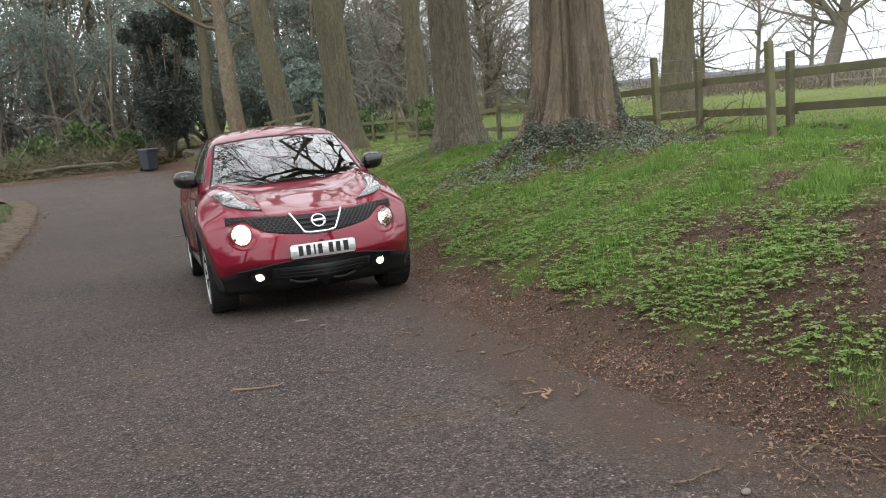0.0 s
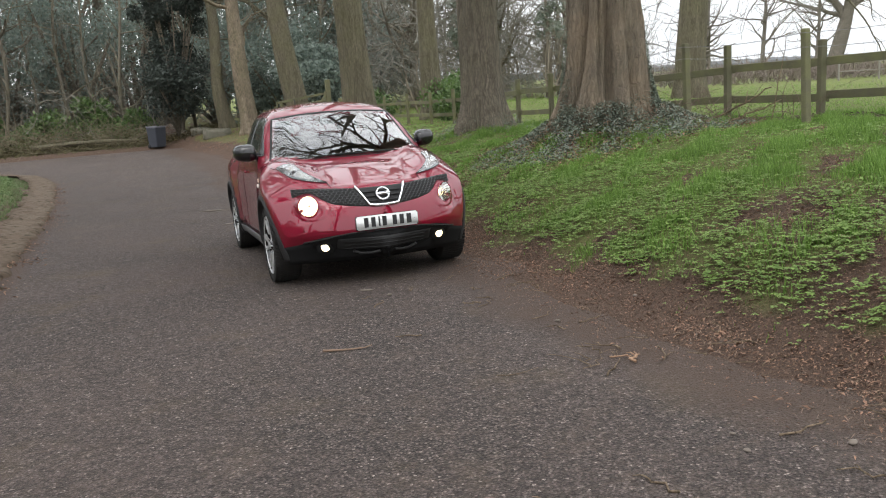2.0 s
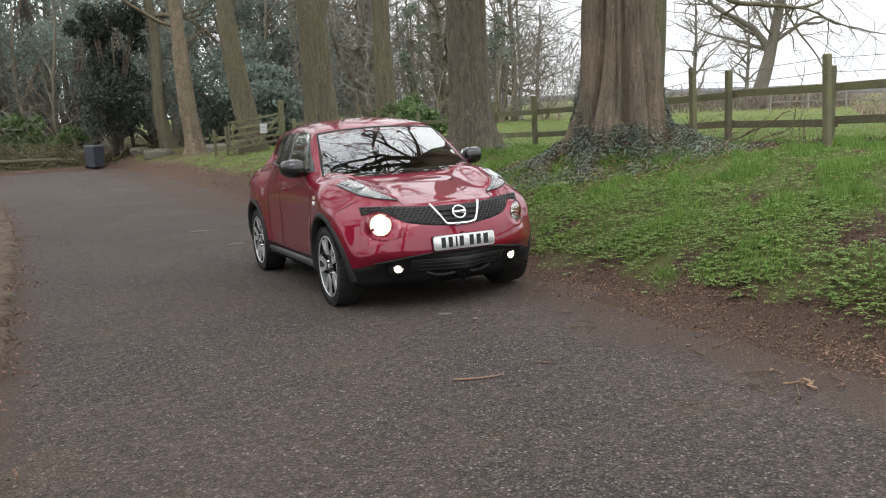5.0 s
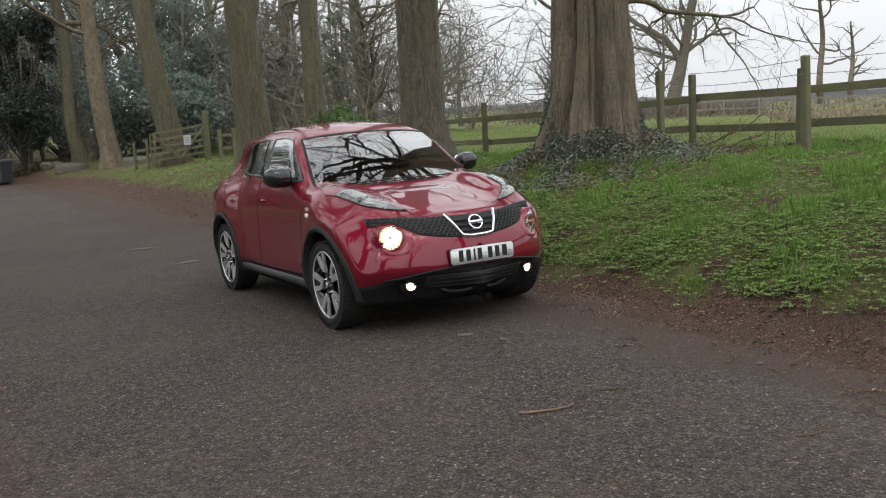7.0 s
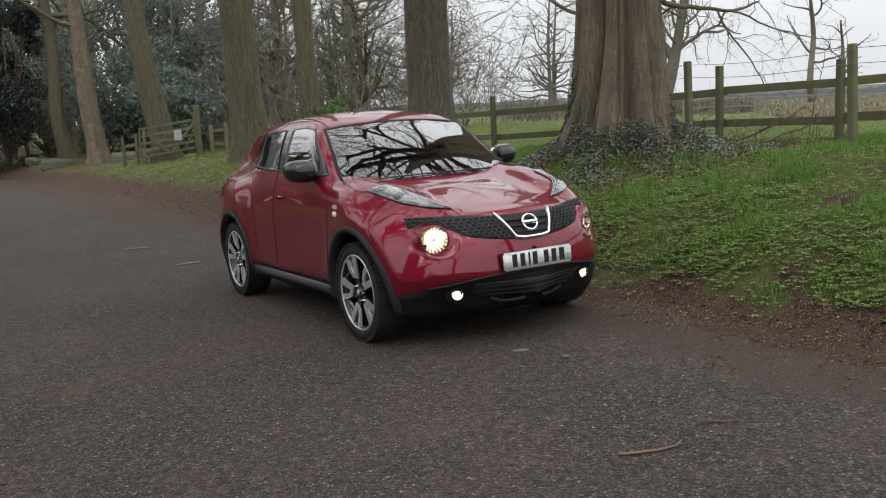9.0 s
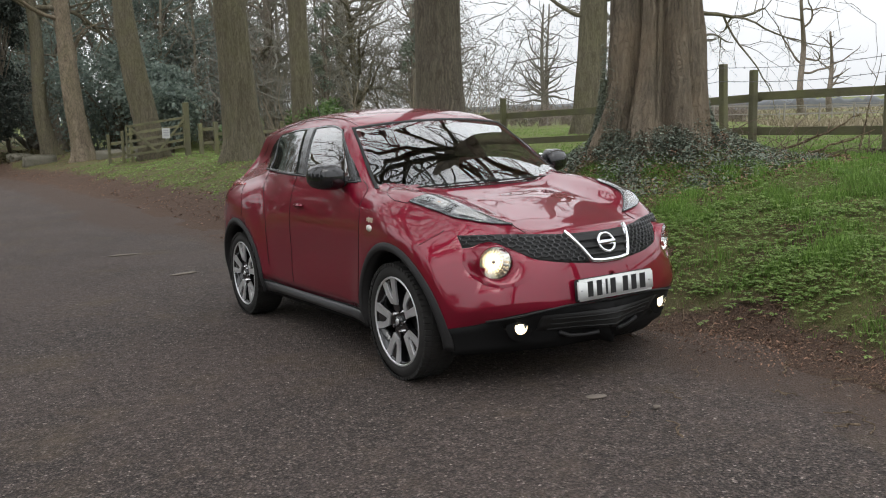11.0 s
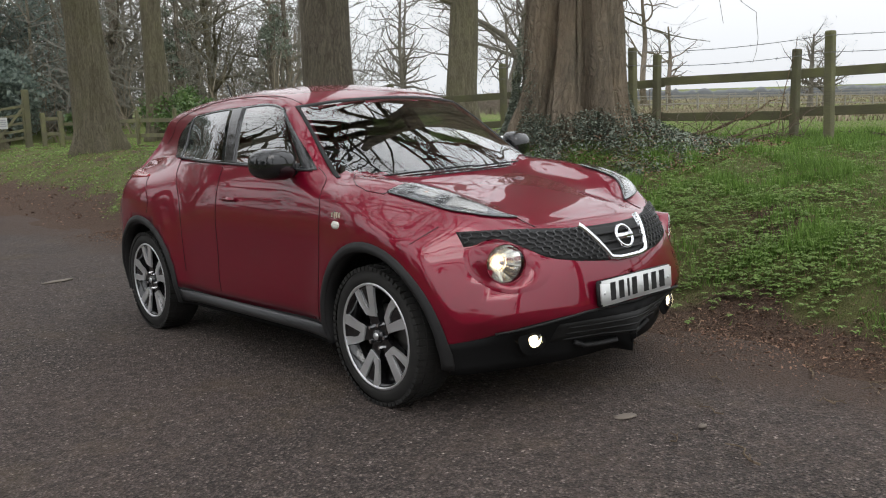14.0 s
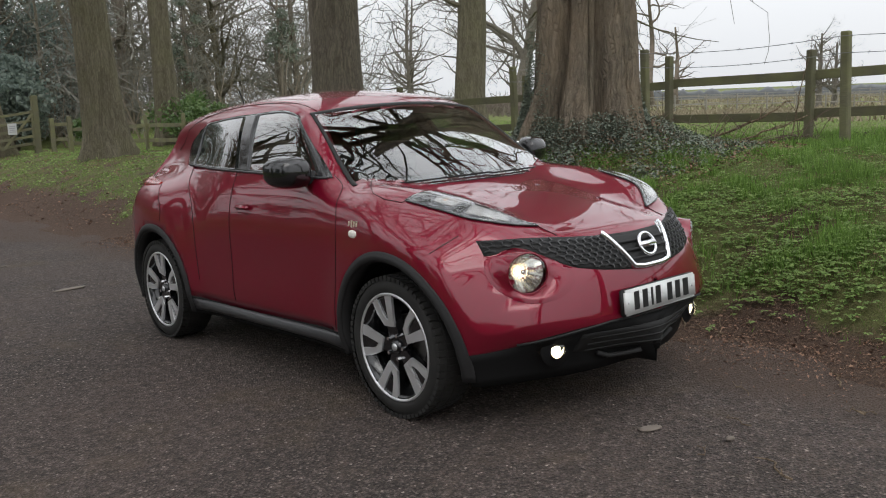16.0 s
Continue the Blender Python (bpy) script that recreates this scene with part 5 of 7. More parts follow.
def fence_run(name, spots, label, heights=(0.30, 0.76), tall=1.07, rail=(0.04, 0.11), post=(0.10, 0.085), seed=3, posts=True):
    rng = np.random.default_rng(seed)
    root = empty(name, Matrix.Translation(place(*spots[0])), label, "fence")
    inv = root.matrix_world.inverted()
    feet = [inv @ place(x, y) for x, y in spots]
    for p in feet:
        t = Vector((rng.normal(0, 0.012), rng.normal(0, 0.012), 1)) * (tall + rng.normal(0, 0.03))
        part("post", beam(p - Vector((0, 0, 0.25)), p + t, *post), FENCE_WOOD, root, smooth=False)
    for h in heights:
        for a, b in zip(feet[:-1], feet[1:]):
            d = (b - a).normalized() * 0.06
            off = Vector((0.075, 0, h))
            e = rng.normal(0, 0.012, 2)
            part("rail", beam(a - d + off + Vector((0, 0, e[0])), b + d + off + Vector((0, 0, e[1])), *rail), FENCE_WOOD, root, smooth=False)
    return root


fence_run("fence", [(7.9, -15.5), (7.7, -12.7), (7.5, -9.9), (7.35, -7.2), (7.2, -4.6), (7.1, -2.2), (7.04, 0.0), (6.98, 2.14), (6.90, 4.07), (6.72, 6.6), (6.4, 9.4), (6.75, 12.0), (7.0, 15.0), (7.2, 18.0), (7.4, 21.0), (7.4, 23.8), (7.1, 26.0), (6.15, 27.2)],
          "weathered green-grey wooden post and rail fence along the field")

# taller posts with barbed wire, in front of the rails
wire_fence = empty("barbed_wire_fence", Matrix.Translation(place(5.93, 1.18)), "tall old wooden posts carrying two strands of barbed wire", "fence")
winv = wire_fence.matrix_world.inverted()
tall_spots = [(6.3, -9.5), (6.1, -5.0), (5.94, -1.7), (5.93, 1.18), (5.93, 3.70), (6.1, 6.2)]
tops = []
for x, y in tall_spots:
    p = winv @ place(x, y)
    top = winv @ true(x, y, 2.0 + 0.06 * (y > 3))
    part("post", beam(p - Vector((0, 0, 0.25)), top, 0.088, 0.088), FENCE_WOOD, wire_fence, smooth=False)
    tops.append(top)
rng = np.random.default_rng(5)
for drop in (0.05, 0.22):
    for a, b in zip(tops[:-1], tops[1:]):
        s = Soup()
        pts = [a.lerp(b, t) - Vector((0.06, 0, drop + 0.05 * math.sin(math.pi * t))) for t in np.linspace(0, 1, 12)]
        s.tube(pts, [0.0045] * 12, 4)
        for t in np.linspace(0.03, 0.97, 16):
            c = a.lerp(b, t) - Vector((0.06, 0, drop + 0.05 * math.sin(math.pi * t)))
            for _ in range(2):
                w = Vector(rng.normal(0, 1, 3)).normalized() * 0.018
                s.tube([c - w, c + w], [0.0022, 0.0022], 3)
        s.make("barbed_wire", WIRE, wire_fence)

# ---- leaning field gate with its posts and notice ----
gate = empty("field_gate", Matrix.Translation(place(5.2, 27.5)), "weathered five-bar wooden field gate hanging askew on its post", "gate")
ginv = gate.matrix_world.inverted()
gp = ginv @ place(5.2, 27.5, 0.12)
part("gate_post", beam(gp - Vector((0, 0, 0.3)), gp + Vector((0.01, 0, 1.78)), 0.2, 0.2), FENCE_WOOD, gate, smooth=False)
for k, h in enumerate((0.25, 0.48, 0.72, 0.98, 1.25)):
    part("bar", beam(gp + Vector((-0.08, -0.06, h)), gp + Vector((-2.0, 0.5, h - 0.28)), 0.035, 0.085), FENCE_WOOD, gate, smooth=False)
part("brace", beam(gp + Vector((-0.1, -0.09, 1.2)), gp + Vector((-1.0, 0.2, 0.05)), 0.03, 0.08), FENCE_WOOD, gate, smooth=False)
part("brace", beam(gp + Vector((-1.9, 0.44, 1.0)), gp + Vector((-1.0, 0.16, 0.05)), 0.03, 0.08), FENCE_WOOD, gate, smooth=False)
part("stile", beam(gp + Vector((-0.12, -0.05, 0.15)), gp + Vector((-0.12, -0.05, 1.32)), 0.05, 0.09), FENCE_WOOD, gate, smooth=False)
part("stile", beam(gp + Vector((-1.98, 0.5, -0.1)), gp + Vector((-1.98, 0.5, 1.02)), 0.05, 0.09), FENCE_WOOD, gate, smooth=False)
PAPER = material("faded_notice", (0.45, 0.46, 0.45), 0.6)
GREY_INK = material("faded_print", (0.25, 0.25, 0.27), 0.7)
nb = bmesh.new()
bmesh.ops.create_cube(nb, size=1.0, matrix=Matrix.Translation(Vector((4.42, 27.33, 1.06))) @ Matrix.Rotation(radians(-16), 4, "Z") @ Matrix.Diagonal((0.26, 0.012, 0.36, 1)))
notice = new("notice", bpy.data.meshes.new("notice"))
nb.to_mesh(notice.data)
nb.free()
notice.data.materials.append(PAPER)
tagged(notice, "small faded white notice fixed to the gate", "sign")
for z, w in ((0.09, 0.16), (0.03, 0.18), (-0.03, 0.14), (-0.09, 0.18)):
    bb = bmesh.new()
    bmesh.ops.create_cube(bb, size=1.0, matrix=Matrix.Translation(Vector((4.42, 27.33 - 0.009, 1.06 + z))) @ Matrix.Rotation(radians(-16), 4, "Z") @ Matrix.Diagonal((w, 0.006, 0.022, 1)))
    part("print_bar", bb, GREY_INK, notice, smooth=False)
side_posts = fence_run("fence", [(2.9, 29.6), (3.3, 29.2), (3.45, 28.4)], "cluster of mossy fence posts with short rails by the gate", (0.35, 0.75), 1.15, seed=8)
lean_post = fence_run("fence", [(5.65, 27.35), (6.15, 27.2)], "short leaning mossy posts and rails beside the gate", (0.45, 0.95), 1.2, post=(0.14, 0.14), seed=9)

# low stone blocks near the gate
STONE = material("mossy_stone", rough=0.9)
sv = coords(STONE)
paint(STONE, mix(STONE, noise_tex(STONE, sv, 6, 6), mix(STONE, noise_tex(STONE, sv, 2, 3), (0.09, 0.085, 0.065), (0.07, 0.075, 0.035)), (0.19, 0.175, 0.145)), bump(STONE, noise_tex(STONE, sv, 25, 5), 0.6, 0.02))
for x, y, l, h, a in ((1.6, 39.5, 1.4, 0.40, 8), (3.9, 35.0, 1.2, 0.35, -6), (0.9, 41.0, 1.0, 0.3, 20), (4.3, 31.0, 1.2, 0.1, -14), (5.4, 36.5, 1.6, 0.45, 5)):
    b = bmesh.new()
    bmesh.ops.create_cube(b, size=1.0, matrix=Matrix.Diagonal((l, 0.45, h + 0.2, 1)))
    bmesh.ops.bevel(b, geom=b.edges[:], offset=0.05, segments=2, affect="EDGES")
    bmesh.ops.subdivide_edges(b, edges=b.edges[:], cuts=2, use_grid_fill=True)
    for v in b.verts:
        v.co += Vector(noise.noise_vector(v.co * 2.3 + Vector((x, y, 0)))) * 0.05
    ob = part("stone_block", b, STONE, None)
    ob.matrix_world = Matrix.Translation(place(x, y) + Vector((0, 0, h / 2 - 0.1))) @ Matrix.Rotation(radians(a), 4, "Z")
    tagged(ob, "low worn mossy stone block near the gate", "stone", "stone blocks by the gate")


# ---- wheelie bin at the bend ----
BIN = material("dark_blue_grey_plastic", (0.042, 0.047, 0.06), 0.45)
wheelie = empty("wheelie_bin", Matrix.Translation(place(-1.4, 40.0) + Vector((0, 0, -0.0))) @ Matrix.Rotation(radians(38), 4, "Z") @ Matrix.Diagonal((1.1, 1.1, 1.05, 1)), "dark blue-grey plastic wheelie bin standing at the road edge", "bin")
b = bmesh.new()
bmesh.ops.create_cube(b, size=1.0, matrix=Matrix.Translation((0, 0, 0.53)) @ Matrix.Diagonal((0.60, 0.68, 0.94, 1)))
for v in b.verts:
    if v.co.z < 0.3:
        v.co.x *= 0.87
        v.co.y *= 0.84
bmesh.ops.bevel(b, geom=b.edges[:], offset=0.025, segments=2, affect="EDGES")
part("body", b, BIN, wheelie, smooth=False)
b = bmesh.new()
bmesh.ops.create_cube(b, size=1.0, matrix=Matrix.Translation((0, -0.02, 1.035)) @ Matrix.Diagonal((0.635, 0.73, 0.075, 1)))
bmesh.ops.bevel(b, geom=b.edges[:], offset=0.02, segments=2, affect="EDGES")
part("lid", b, material("worn_grey_plastic", (0.15, 0.155, 0.17), 0.5), wheelie, "paler grey overhanging lid", smooth=False)
s = Soup()
s.tube([(-0.22, 0.42, 0.98), (0.22, 0.42, 0.98)], [0.018, 0.018], 8)
s.make("handle", BIN, wheelie)
for x in (-0.26, 0.26):
    b = bmesh.new()
    bmesh.ops.create_cone(b, cap_ends=True, segments=20, radius1=0.1, radius2=0.1, depth=0.05, matrix=Matrix.Translation((x, 0.27, 0.1)) @ Matrix.Rotation(math.pi / 2, 4, "Y"))
    part("wheel", b, RUBBER, wheelie)


# ---- strip of trodden sandy earth along the inside of the bend ----
EARTH = material("trodden_sandy_earth", rough=0.95, Specular_IOR_Level=0.15)
kv = coords(EARTH)
kc = mix(EARTH, noise_tex(EARTH, kv, 7, 6, 0.7), (0.045, 0.033, 0.024), (0.165, 0.125, 0.092))
kc = mix(EARTH, ramp(EARTH, noise_tex(EARTH, kv, 2.2, 4), [(0.4, (0, 0, 0)), (0.65, (0.7, 0.7, 0.7))]), kc, (0.14, 0.112, 0.084))
kc = mix(EARTH, ramp(EARTH, noise_tex(EARTH, coords(EARTH, (1, 2.6, 1)), 6.5, 3), [(0.53, (0, 0, 0)), (0.66, (0.9, 0.9, 0.9))]), kc, (0.042, 0.034, 0.022))
paint(EARTH, kc, bump(EARTH, noise_tex(EARTH, kv, 16, 6, 0.7), 0.9, 0.03))


def earth_strip():
    ys, n = lines((-40, -6, 200), (-6, 12, 300), (12, 31.5, 220)), 20
    rows = []
    for y in ys:
        a = float(left_edge(y)) + 0.07 * float(ripple(0.0, y, 0.35, 2.0)) + 0.05 * float(ripple(3.0, y, 0.11, 4.0)) + 0.02
        w = 0.66 + 0.10 * float(ripple(7.0, y, 0.5, 8.0)) + 0.05 * float(ripple(5.0, y, 0.16, 1.0))
        for k in range(n + 1):
            t = k / n
            x = a - w * t
            up = 0.052 * float(smooth01(t / 0.12)) - 0.012 * math.sin(math.pi * t) + 0.02 * float(ripple(x, y, 0.13, 5.0)) * float(smooth01(t / 0.2))
            edge = -0.05 if k == 0 else (-0.04 if k == n else 0.0)
            rows.append((x, y, float(road_z(y)) + up + edge + 0.06 * t * t))
    m = n + 1
    faces = [(j * m + k + 1, j * m + k, (j + 1) * m + k, (j + 1) * m + k + 1) for j in range(len(ys) - 1) for k in range(n)]
    ob = mesh_object("kerb", rows, faces, EARTH, smooth=True)
    ob.matrix_world = GRADE
    return tagged(ob, "uneven strip of trodden tan earth edging the bend", "kerb", kind="structure")


earth_strip()

# ---- greenery on the bank, blade by blade ----
def scatter(rng, n, x0, x1, y0, y1, keep):
    x, y = rng.uniform(x0, x1, n), rng.uniform(y0, y1, n)
    k = rng.uniform(0, 1, n) < keep(x, y)
    return x[k], y[k]


def blades(rng, x, y, height, width, z=None):
    n = len(x)
    z = land(x, y) if z is None else z
    h = height * rng.uniform(0.45, 1.35, n)
    a = rng.uniform(0, 2 * np.pi, n)
    lean = rng.uniform(0.1, 0.75, n) * h
    dx, dy = np.cos(a), np.sin(a)
    px, py = -dy * width * rng.uniform(0.6, 1.3, n), dx * width * rng.uniform(0.6, 1.3, n)
    base = np.stack([x, y, z - 0.01], 1)
    tip = base + np.stack([dx * lean, dy * lean, h], 1)
    p = np.stack([px, py, np.zeros(n)], 1)
    v = np.stack([base - p, base + p, tip], 1).reshape(-1, 3)
    return v, np.zeros((0, 4), dtype=np.int32), np.arange(n)[:, None] * 3 + np.array([[0, 1, 2]])


def blade_object(name, v, q, t, mat, label, category):
    me = bpy.data.meshes.new(name)
    me.vertices.add(len(v))
    me.vertices.foreach_set("co", np.asarray(v, dtype=np.float32).ravel())
    loops = np.concatenate([q.ravel(), t.ravel()]).astype(np.int32)
    me.loops.add(len(loops))
    me.loops.foreach_set("vertex_index", loops)
    nq, nt = len(q), len(t)
    me.polygons.add(nq + nt)
    me.polygons.foreach_set("loop_start", np.concatenate([np.arange(nq) * 4, nq * 4 + np.arange(nt) * 3]).astype(np.int32))
    me.polygons.foreach_set("loop_total", np.concatenate([np.full(nq, 4), np.full(nt, 3)]).astype(np.int32))
    me.update(calc_edges=True)
    me.materials.append(mat)
    ob = new(name, me)
    ob.matrix_world = GRADE
    return tagged(ob, label, category, kind="stuff")


def tuft(x, y):
    return np.clip(0.42 + 1.1 * ripple(x, y, 0.42, 12.0), 0, 1)


rng = np.random.default_rng(31)
gx, gy = scatter(rng, 1050000, 1.1, 7.4, -8.5, 9.0, lambda x, y: lawn(x, y) ** 1.6 * (0.34 + 0.66 * tuft(x, y)) * (0.30 + 0.70 * smooth01((x - toe(y) - 0.1 - 1.0 * (ripple(x, y, 0.9, 5.0) < 0.25)) / 0.5)) * 0.7)
v, q, t = blades(rng, gx, gy, (0.028 + 0.072 * tuft(gx, gy) ** 2.0) * (0.45 + 0.55 * smooth01((gy + 4.2) / 1.5)), 0.0042)
blade_object("grass", v, q, t, GRASS, "fresh green grass in tufts on the bank", "grass")
gx, gy = scatter(rng, 190000, 0.9, 7.4, 9.0, 32, lambda x, y: lawn(x, y) * (0.15 + 0.5 * tuft(x, y)))
v, q, t = blades(rng, gx, gy, 0.035, 0.007)
blade_object("grass", v, q, t, GRASS, "short grass and moss under the trees", "grass")
gx, gy = scatter(rng, 230000, 7.2, 34, -12, 34, lambda x, y: 0.8 * np.exp(-(x - 7.4) / 11))
v, q, t = blades(rng, gx, gy, 0.055, 0.007)
blade_object("grass", v, q, t, GRASS, "short grazed grass of the field", "grass")
gx, gy = scatter(rng, 110000, 20, 75, -25, 45, lambda x, y: 0.9 * (ripple(x, y, 5.0, 2.0) > -0.4) * ((x + 2) > 1.08 * (y + 7.5)))
v, q, t = blades(rng, gx, gy, 0.24, 0.03)
fx, fy = scatter(rng, 36000, 60, 190, -20, 120, lambda x, y: 0.9 * ((x + 2) > 1.0 * (y + 7.5)))
v2, q2, t2 = blades(rng, fx, fy, 0.28, 0.12)
v, t = np.concatenate([v, v2]), np.concatenate([t, t2 + len(v)])
blade_object("dead_grass", v, q, t, STRAW, "straw-coloured dead grass standing in the field", "grass")
gx, gy = scatter(rng, 70000, -8, -3.6, -12, 30, lambda x, y: 0.95 * smooth01((left_edge(y) - 0.55 - 0.06 * ripple(x, y, 0.3, 2.0) - x) / 0.16))
v, q, t = blades(rng, gx, gy, 0.085, 0.006)
blade_object("grass", v, q, t, BEND_HERB, "pale green grass and weeds inside the bend", "grass")

# nettles and other low herbs: leaves in whorls on the lower bank


def whorls(rng, x, y, size, tiers=2, count=6, tall=0.09):
    """Low plants with flat leaves set round a stalk in tiers."""
    out_v = []
    z = land(x, y)
    n = len(x)
    grow = rng.uniform(0.5, 1.2, n)
    for tier in range(tiers):
        turn = rng.uniform(0, 2 * np.pi, n)
        up = z + tall * grow * (0.35 + 0.65 * (tier + 1) / tiers)
        for k in range(count):
            a = turn + 2 * np.pi * k / count + rng.normal(0, 0.2, n)
            s = size * grow * (1.1 - 0.35 * tier / tiers) * rng.uniform(0.75, 1.2, n)
            dx, dy = np.cos(a), np.sin(a)
            tip = rng.uniform(-0.45, 0.15, n)
            root = np.stack([x + dx * s * 0.15, y + dy * s * 0.15, up], 1)
            end = np.stack([x + dx * s * 1.2, y + dy * s * 1.2, up + tip * s], 1)
            mid = (root * 0.55 + end * 0.45)
            mid[:, 2] += s * 0.10
            wide = np.stack([-dy * s * 0.36, dx * s * 0.36, rng.normal(0, 0.08, n) * s], 1)
            out_v.append(np.stack([root, mid + wide, end, mid - wide], 1))
    v = np.concatenate(out_v).reshape(-1, 3)
    return v, np.arange(len(v)).reshape(-1, 4)


def nettle_bed(x, y):
    """Where the nettles stand thick: the lower bank, thinning upwards."""
    t = x - toe(y)
    bed = smooth01((t - 0.22 - 0.15 * ripple(x, y, 0.5, 4.0)) / 0.25) * (1 - smooth01((t - 1.35 - 0.55 * ripple(x, y, 0.8, 7.5)) / 0.7))
    return bed * np.clip(0.75 + 0.7 * ripple(x, y, 0.45, 21.0), 0.08, 1) * smooth01((lawn(x, y) + 0.12) / 0.4)


hx, hy = scatter(rng, 92000, 1.2, 5.2, -7.5, 8.5, lambda x, y: 0.75 * nettle_bed(x, y) + 0.10 * lawn(x, y))
v, f = whorls(rng, hx, hy, 0.021, 1, 6, 0.042)
ob = array_object("nettles", v, f, HERB)
ob.matrix_world = GRADE
tagged(ob, "low green nettles and weeds covering the bank", "weeds", kind="stuff")
hx, hy = scatter(rng, 16000, 1.0, 7.0, 8.5, 32, lambda x, y: lawn(x, y) * np.clip(0.4 + ripple(x, y, 1.1, 7.5), 0, 1))
v, f = leaves(rng, np.stack([hx, hy, land(hx, hy) + rng.uniform(0.01, 0.06, len(hx))], 1), 0.06, 0.75, 0.7)
ob = array_object("weeds", v, f, HERB)
ob.matrix_world = GRADE
tagged(ob, "low weeds and moss under the trees", "weeds", kind="stuff")
hx, hy = scatter(rng, 9000, -8, -4.0, -3, 30, lambda x, y: 0.9 * smooth01((left_edge(y) - 0.8 - x) / 0.3))
v, f = leaves(rng, np.stack([hx, hy, land(hx, hy) + rng.uniform(0.01, 0.09, len(hx))], 1), 0.06, 0.7, 0.7)
ob = array_object("weeds", v, f, BEND_HERB)
ob.matrix_world = GRADE
tagged(ob, "green weeds inside the bend", "weeds", kind="stuff")

# ivy round the old tree and climbing its foot
def ivy_at(cx, cy, r0, r1, n, climb, label):
    a = rng.uniform(0, 2 * np.pi, n)
    r = r0 + (r1 - r0) * rng.uniform(0, 1, n) ** 1.6
    x, y = cx + r * np.cos(a), cy + r * np.sin(a)
    keep = np.clip(0.55 + 0.8 * ripple(x, y, 0.4, 15.0), 0, 1) > rng.uniform(0, 1, n)
    p = np.stack([x, y, land(x, y) + rng.uniform(0.0, 0.34, n) * np.exp(-(r - r0) * 1.6) + 0.01], 1)[keep]
    m = climb
    a = rng.choice([0.2, 0.9, 2.2, 2.6, 2.85, 5.55, 5.8, 6.1], m) + rng.normal(0, 0.17, m)
    h = rng.exponential(0.32, m) * np.where((a > 1.7) & (a < 3.4), 0.85, 1.1)
    k = h < 1.3
    rad = r0 * (0.86 + 0.48 * np.exp(-h / 0.45)) + rng.uniform(-0.02, 0.05, m)
    z0 = float(land(cx, cy))
    w = np.stack([cx + rad * np.cos(a), cy + rad * np.sin(a), z0 - 0.1 + h], 1)[k]
    v, f = leaves(rng, np.concatenate([p, w]), 0.024, 0.4, 0.9)
    ob = array_object("ivy", v, f, IVY)
    ob.matrix_world = GRADE
    tagged(ob, label, "ivy", kind="stuff")


ivy_at(4.45, 3.45, 0.60, 2.0, 76000, 22000, "dark green ivy spread round the foot of the old tree")
ivy_at(4.45, 8.35, 0.42, 1.2, 3500, 300, "thin ivy and dead leaves round a tree foot")

# dead leaves caught in the ivy
a, r = rng.uniform(0, 2 * np.pi, 9000), rng.uniform(0.6, 2.4, 9000)
lx, ly = 4.40 + r * np.cos(a), 3.50 + r * np.sin(a)
v, f = leaves(rng, np.stack([lx, ly, land(lx, ly) + 0.02 + rng.uniform(0, 0.26, 9000) * np.exp(-(r - 0.6) * 1.6)], 1), 0.034, 0.6, 0.5)
ob = array_object("leaf_litter", v, f, LITTER)
ob.matrix_world = GRADE
tagged(ob, "brown dead leaves caught in the ivy round the tree", "leaves", kind="stuff")

# fallen leaves, chips and needles on the verge
lx, ly = scatter(rng, 520000, 0.1, 5.0, -8.5, 9, lambda x, y: 0.75 * smooth01((x - toe(y) + 0.75) / 0.7) * (1 - 0.75 * lawn(x, y)) * np.clip(0.68 + 0.45 * ripple(x, y, 0.4, 18.0), 0.3, 1) * (0.35 + 0.65 * smooth01((x - toe(y) + 0.35) / 0.5)))
v, f = leaves(rng, np.stack([lx, ly, np.maximum(land(lx, ly), road_z(ly) - 0.002) + 0.008], 1), rng.choice([0.009, 0.014, 0.020, 0.030], len(lx), p=[0.30, 0.36, 0.26, 0.08]), 0.95, 0.42)
ob = array_object("leaf_litter", v, f, LITTER)
ob.matrix_world = GRADE
tagged(ob, "brown fallen leaves and bark chips on the verge", "leaves", kind="stuff")
NEEDLE = leaf_material("pine_needles", (0.11, 0.074, 0.052), (0.31, 0.22, 0.16), 0.85, 0.2)
nx, ny = scatter(rng, 130000, 0.0, 6.0, -8.5, 6, lambda x, y: 0.5 * smooth01((x - toe(y) + 0.85) / 0.7) * (1 - 0.8 * lawn(x, y)) * np.clip(0.45 + ripple(x, y, 0.45, 23.0), 0.03, 1))
v, f = leaves(rng, np.stack([nx, ny, np.maximum(land(nx, ny), road_z(ny) - 0.002) + 0.009], 1), 0.042, 0.95, 0.07)
ob = array_object("dead_needles", v, f, NEEDLE)
ob.matrix_world = GRADE
tagged(ob, "tan dead needles and stalks strewn over the mud", "leaves", kind="stuff")
lx, ly = scatter(rng, 60000, 0.2, 8, 10, 40, lambda x, y: 0.3 * smooth01((x - toe(y) + 0.4) / 1.0) * (1 - 0.6 * lawn(x, y)) * np.clip(0.5 + ripple(x, y, 0.8, 18.0), 0.1, 1))
v, f = leaves(rng, np.stack([lx, ly, land(lx, ly) + 0.015], 1), 0.055, 0.9, 0.5)
ob = array_object("leaf_litter", v, f, LITTER)
ob.matrix_world = GRADE
tagged(ob, "brown dead leaves under the bank trees", "leaves", kind="stuff")
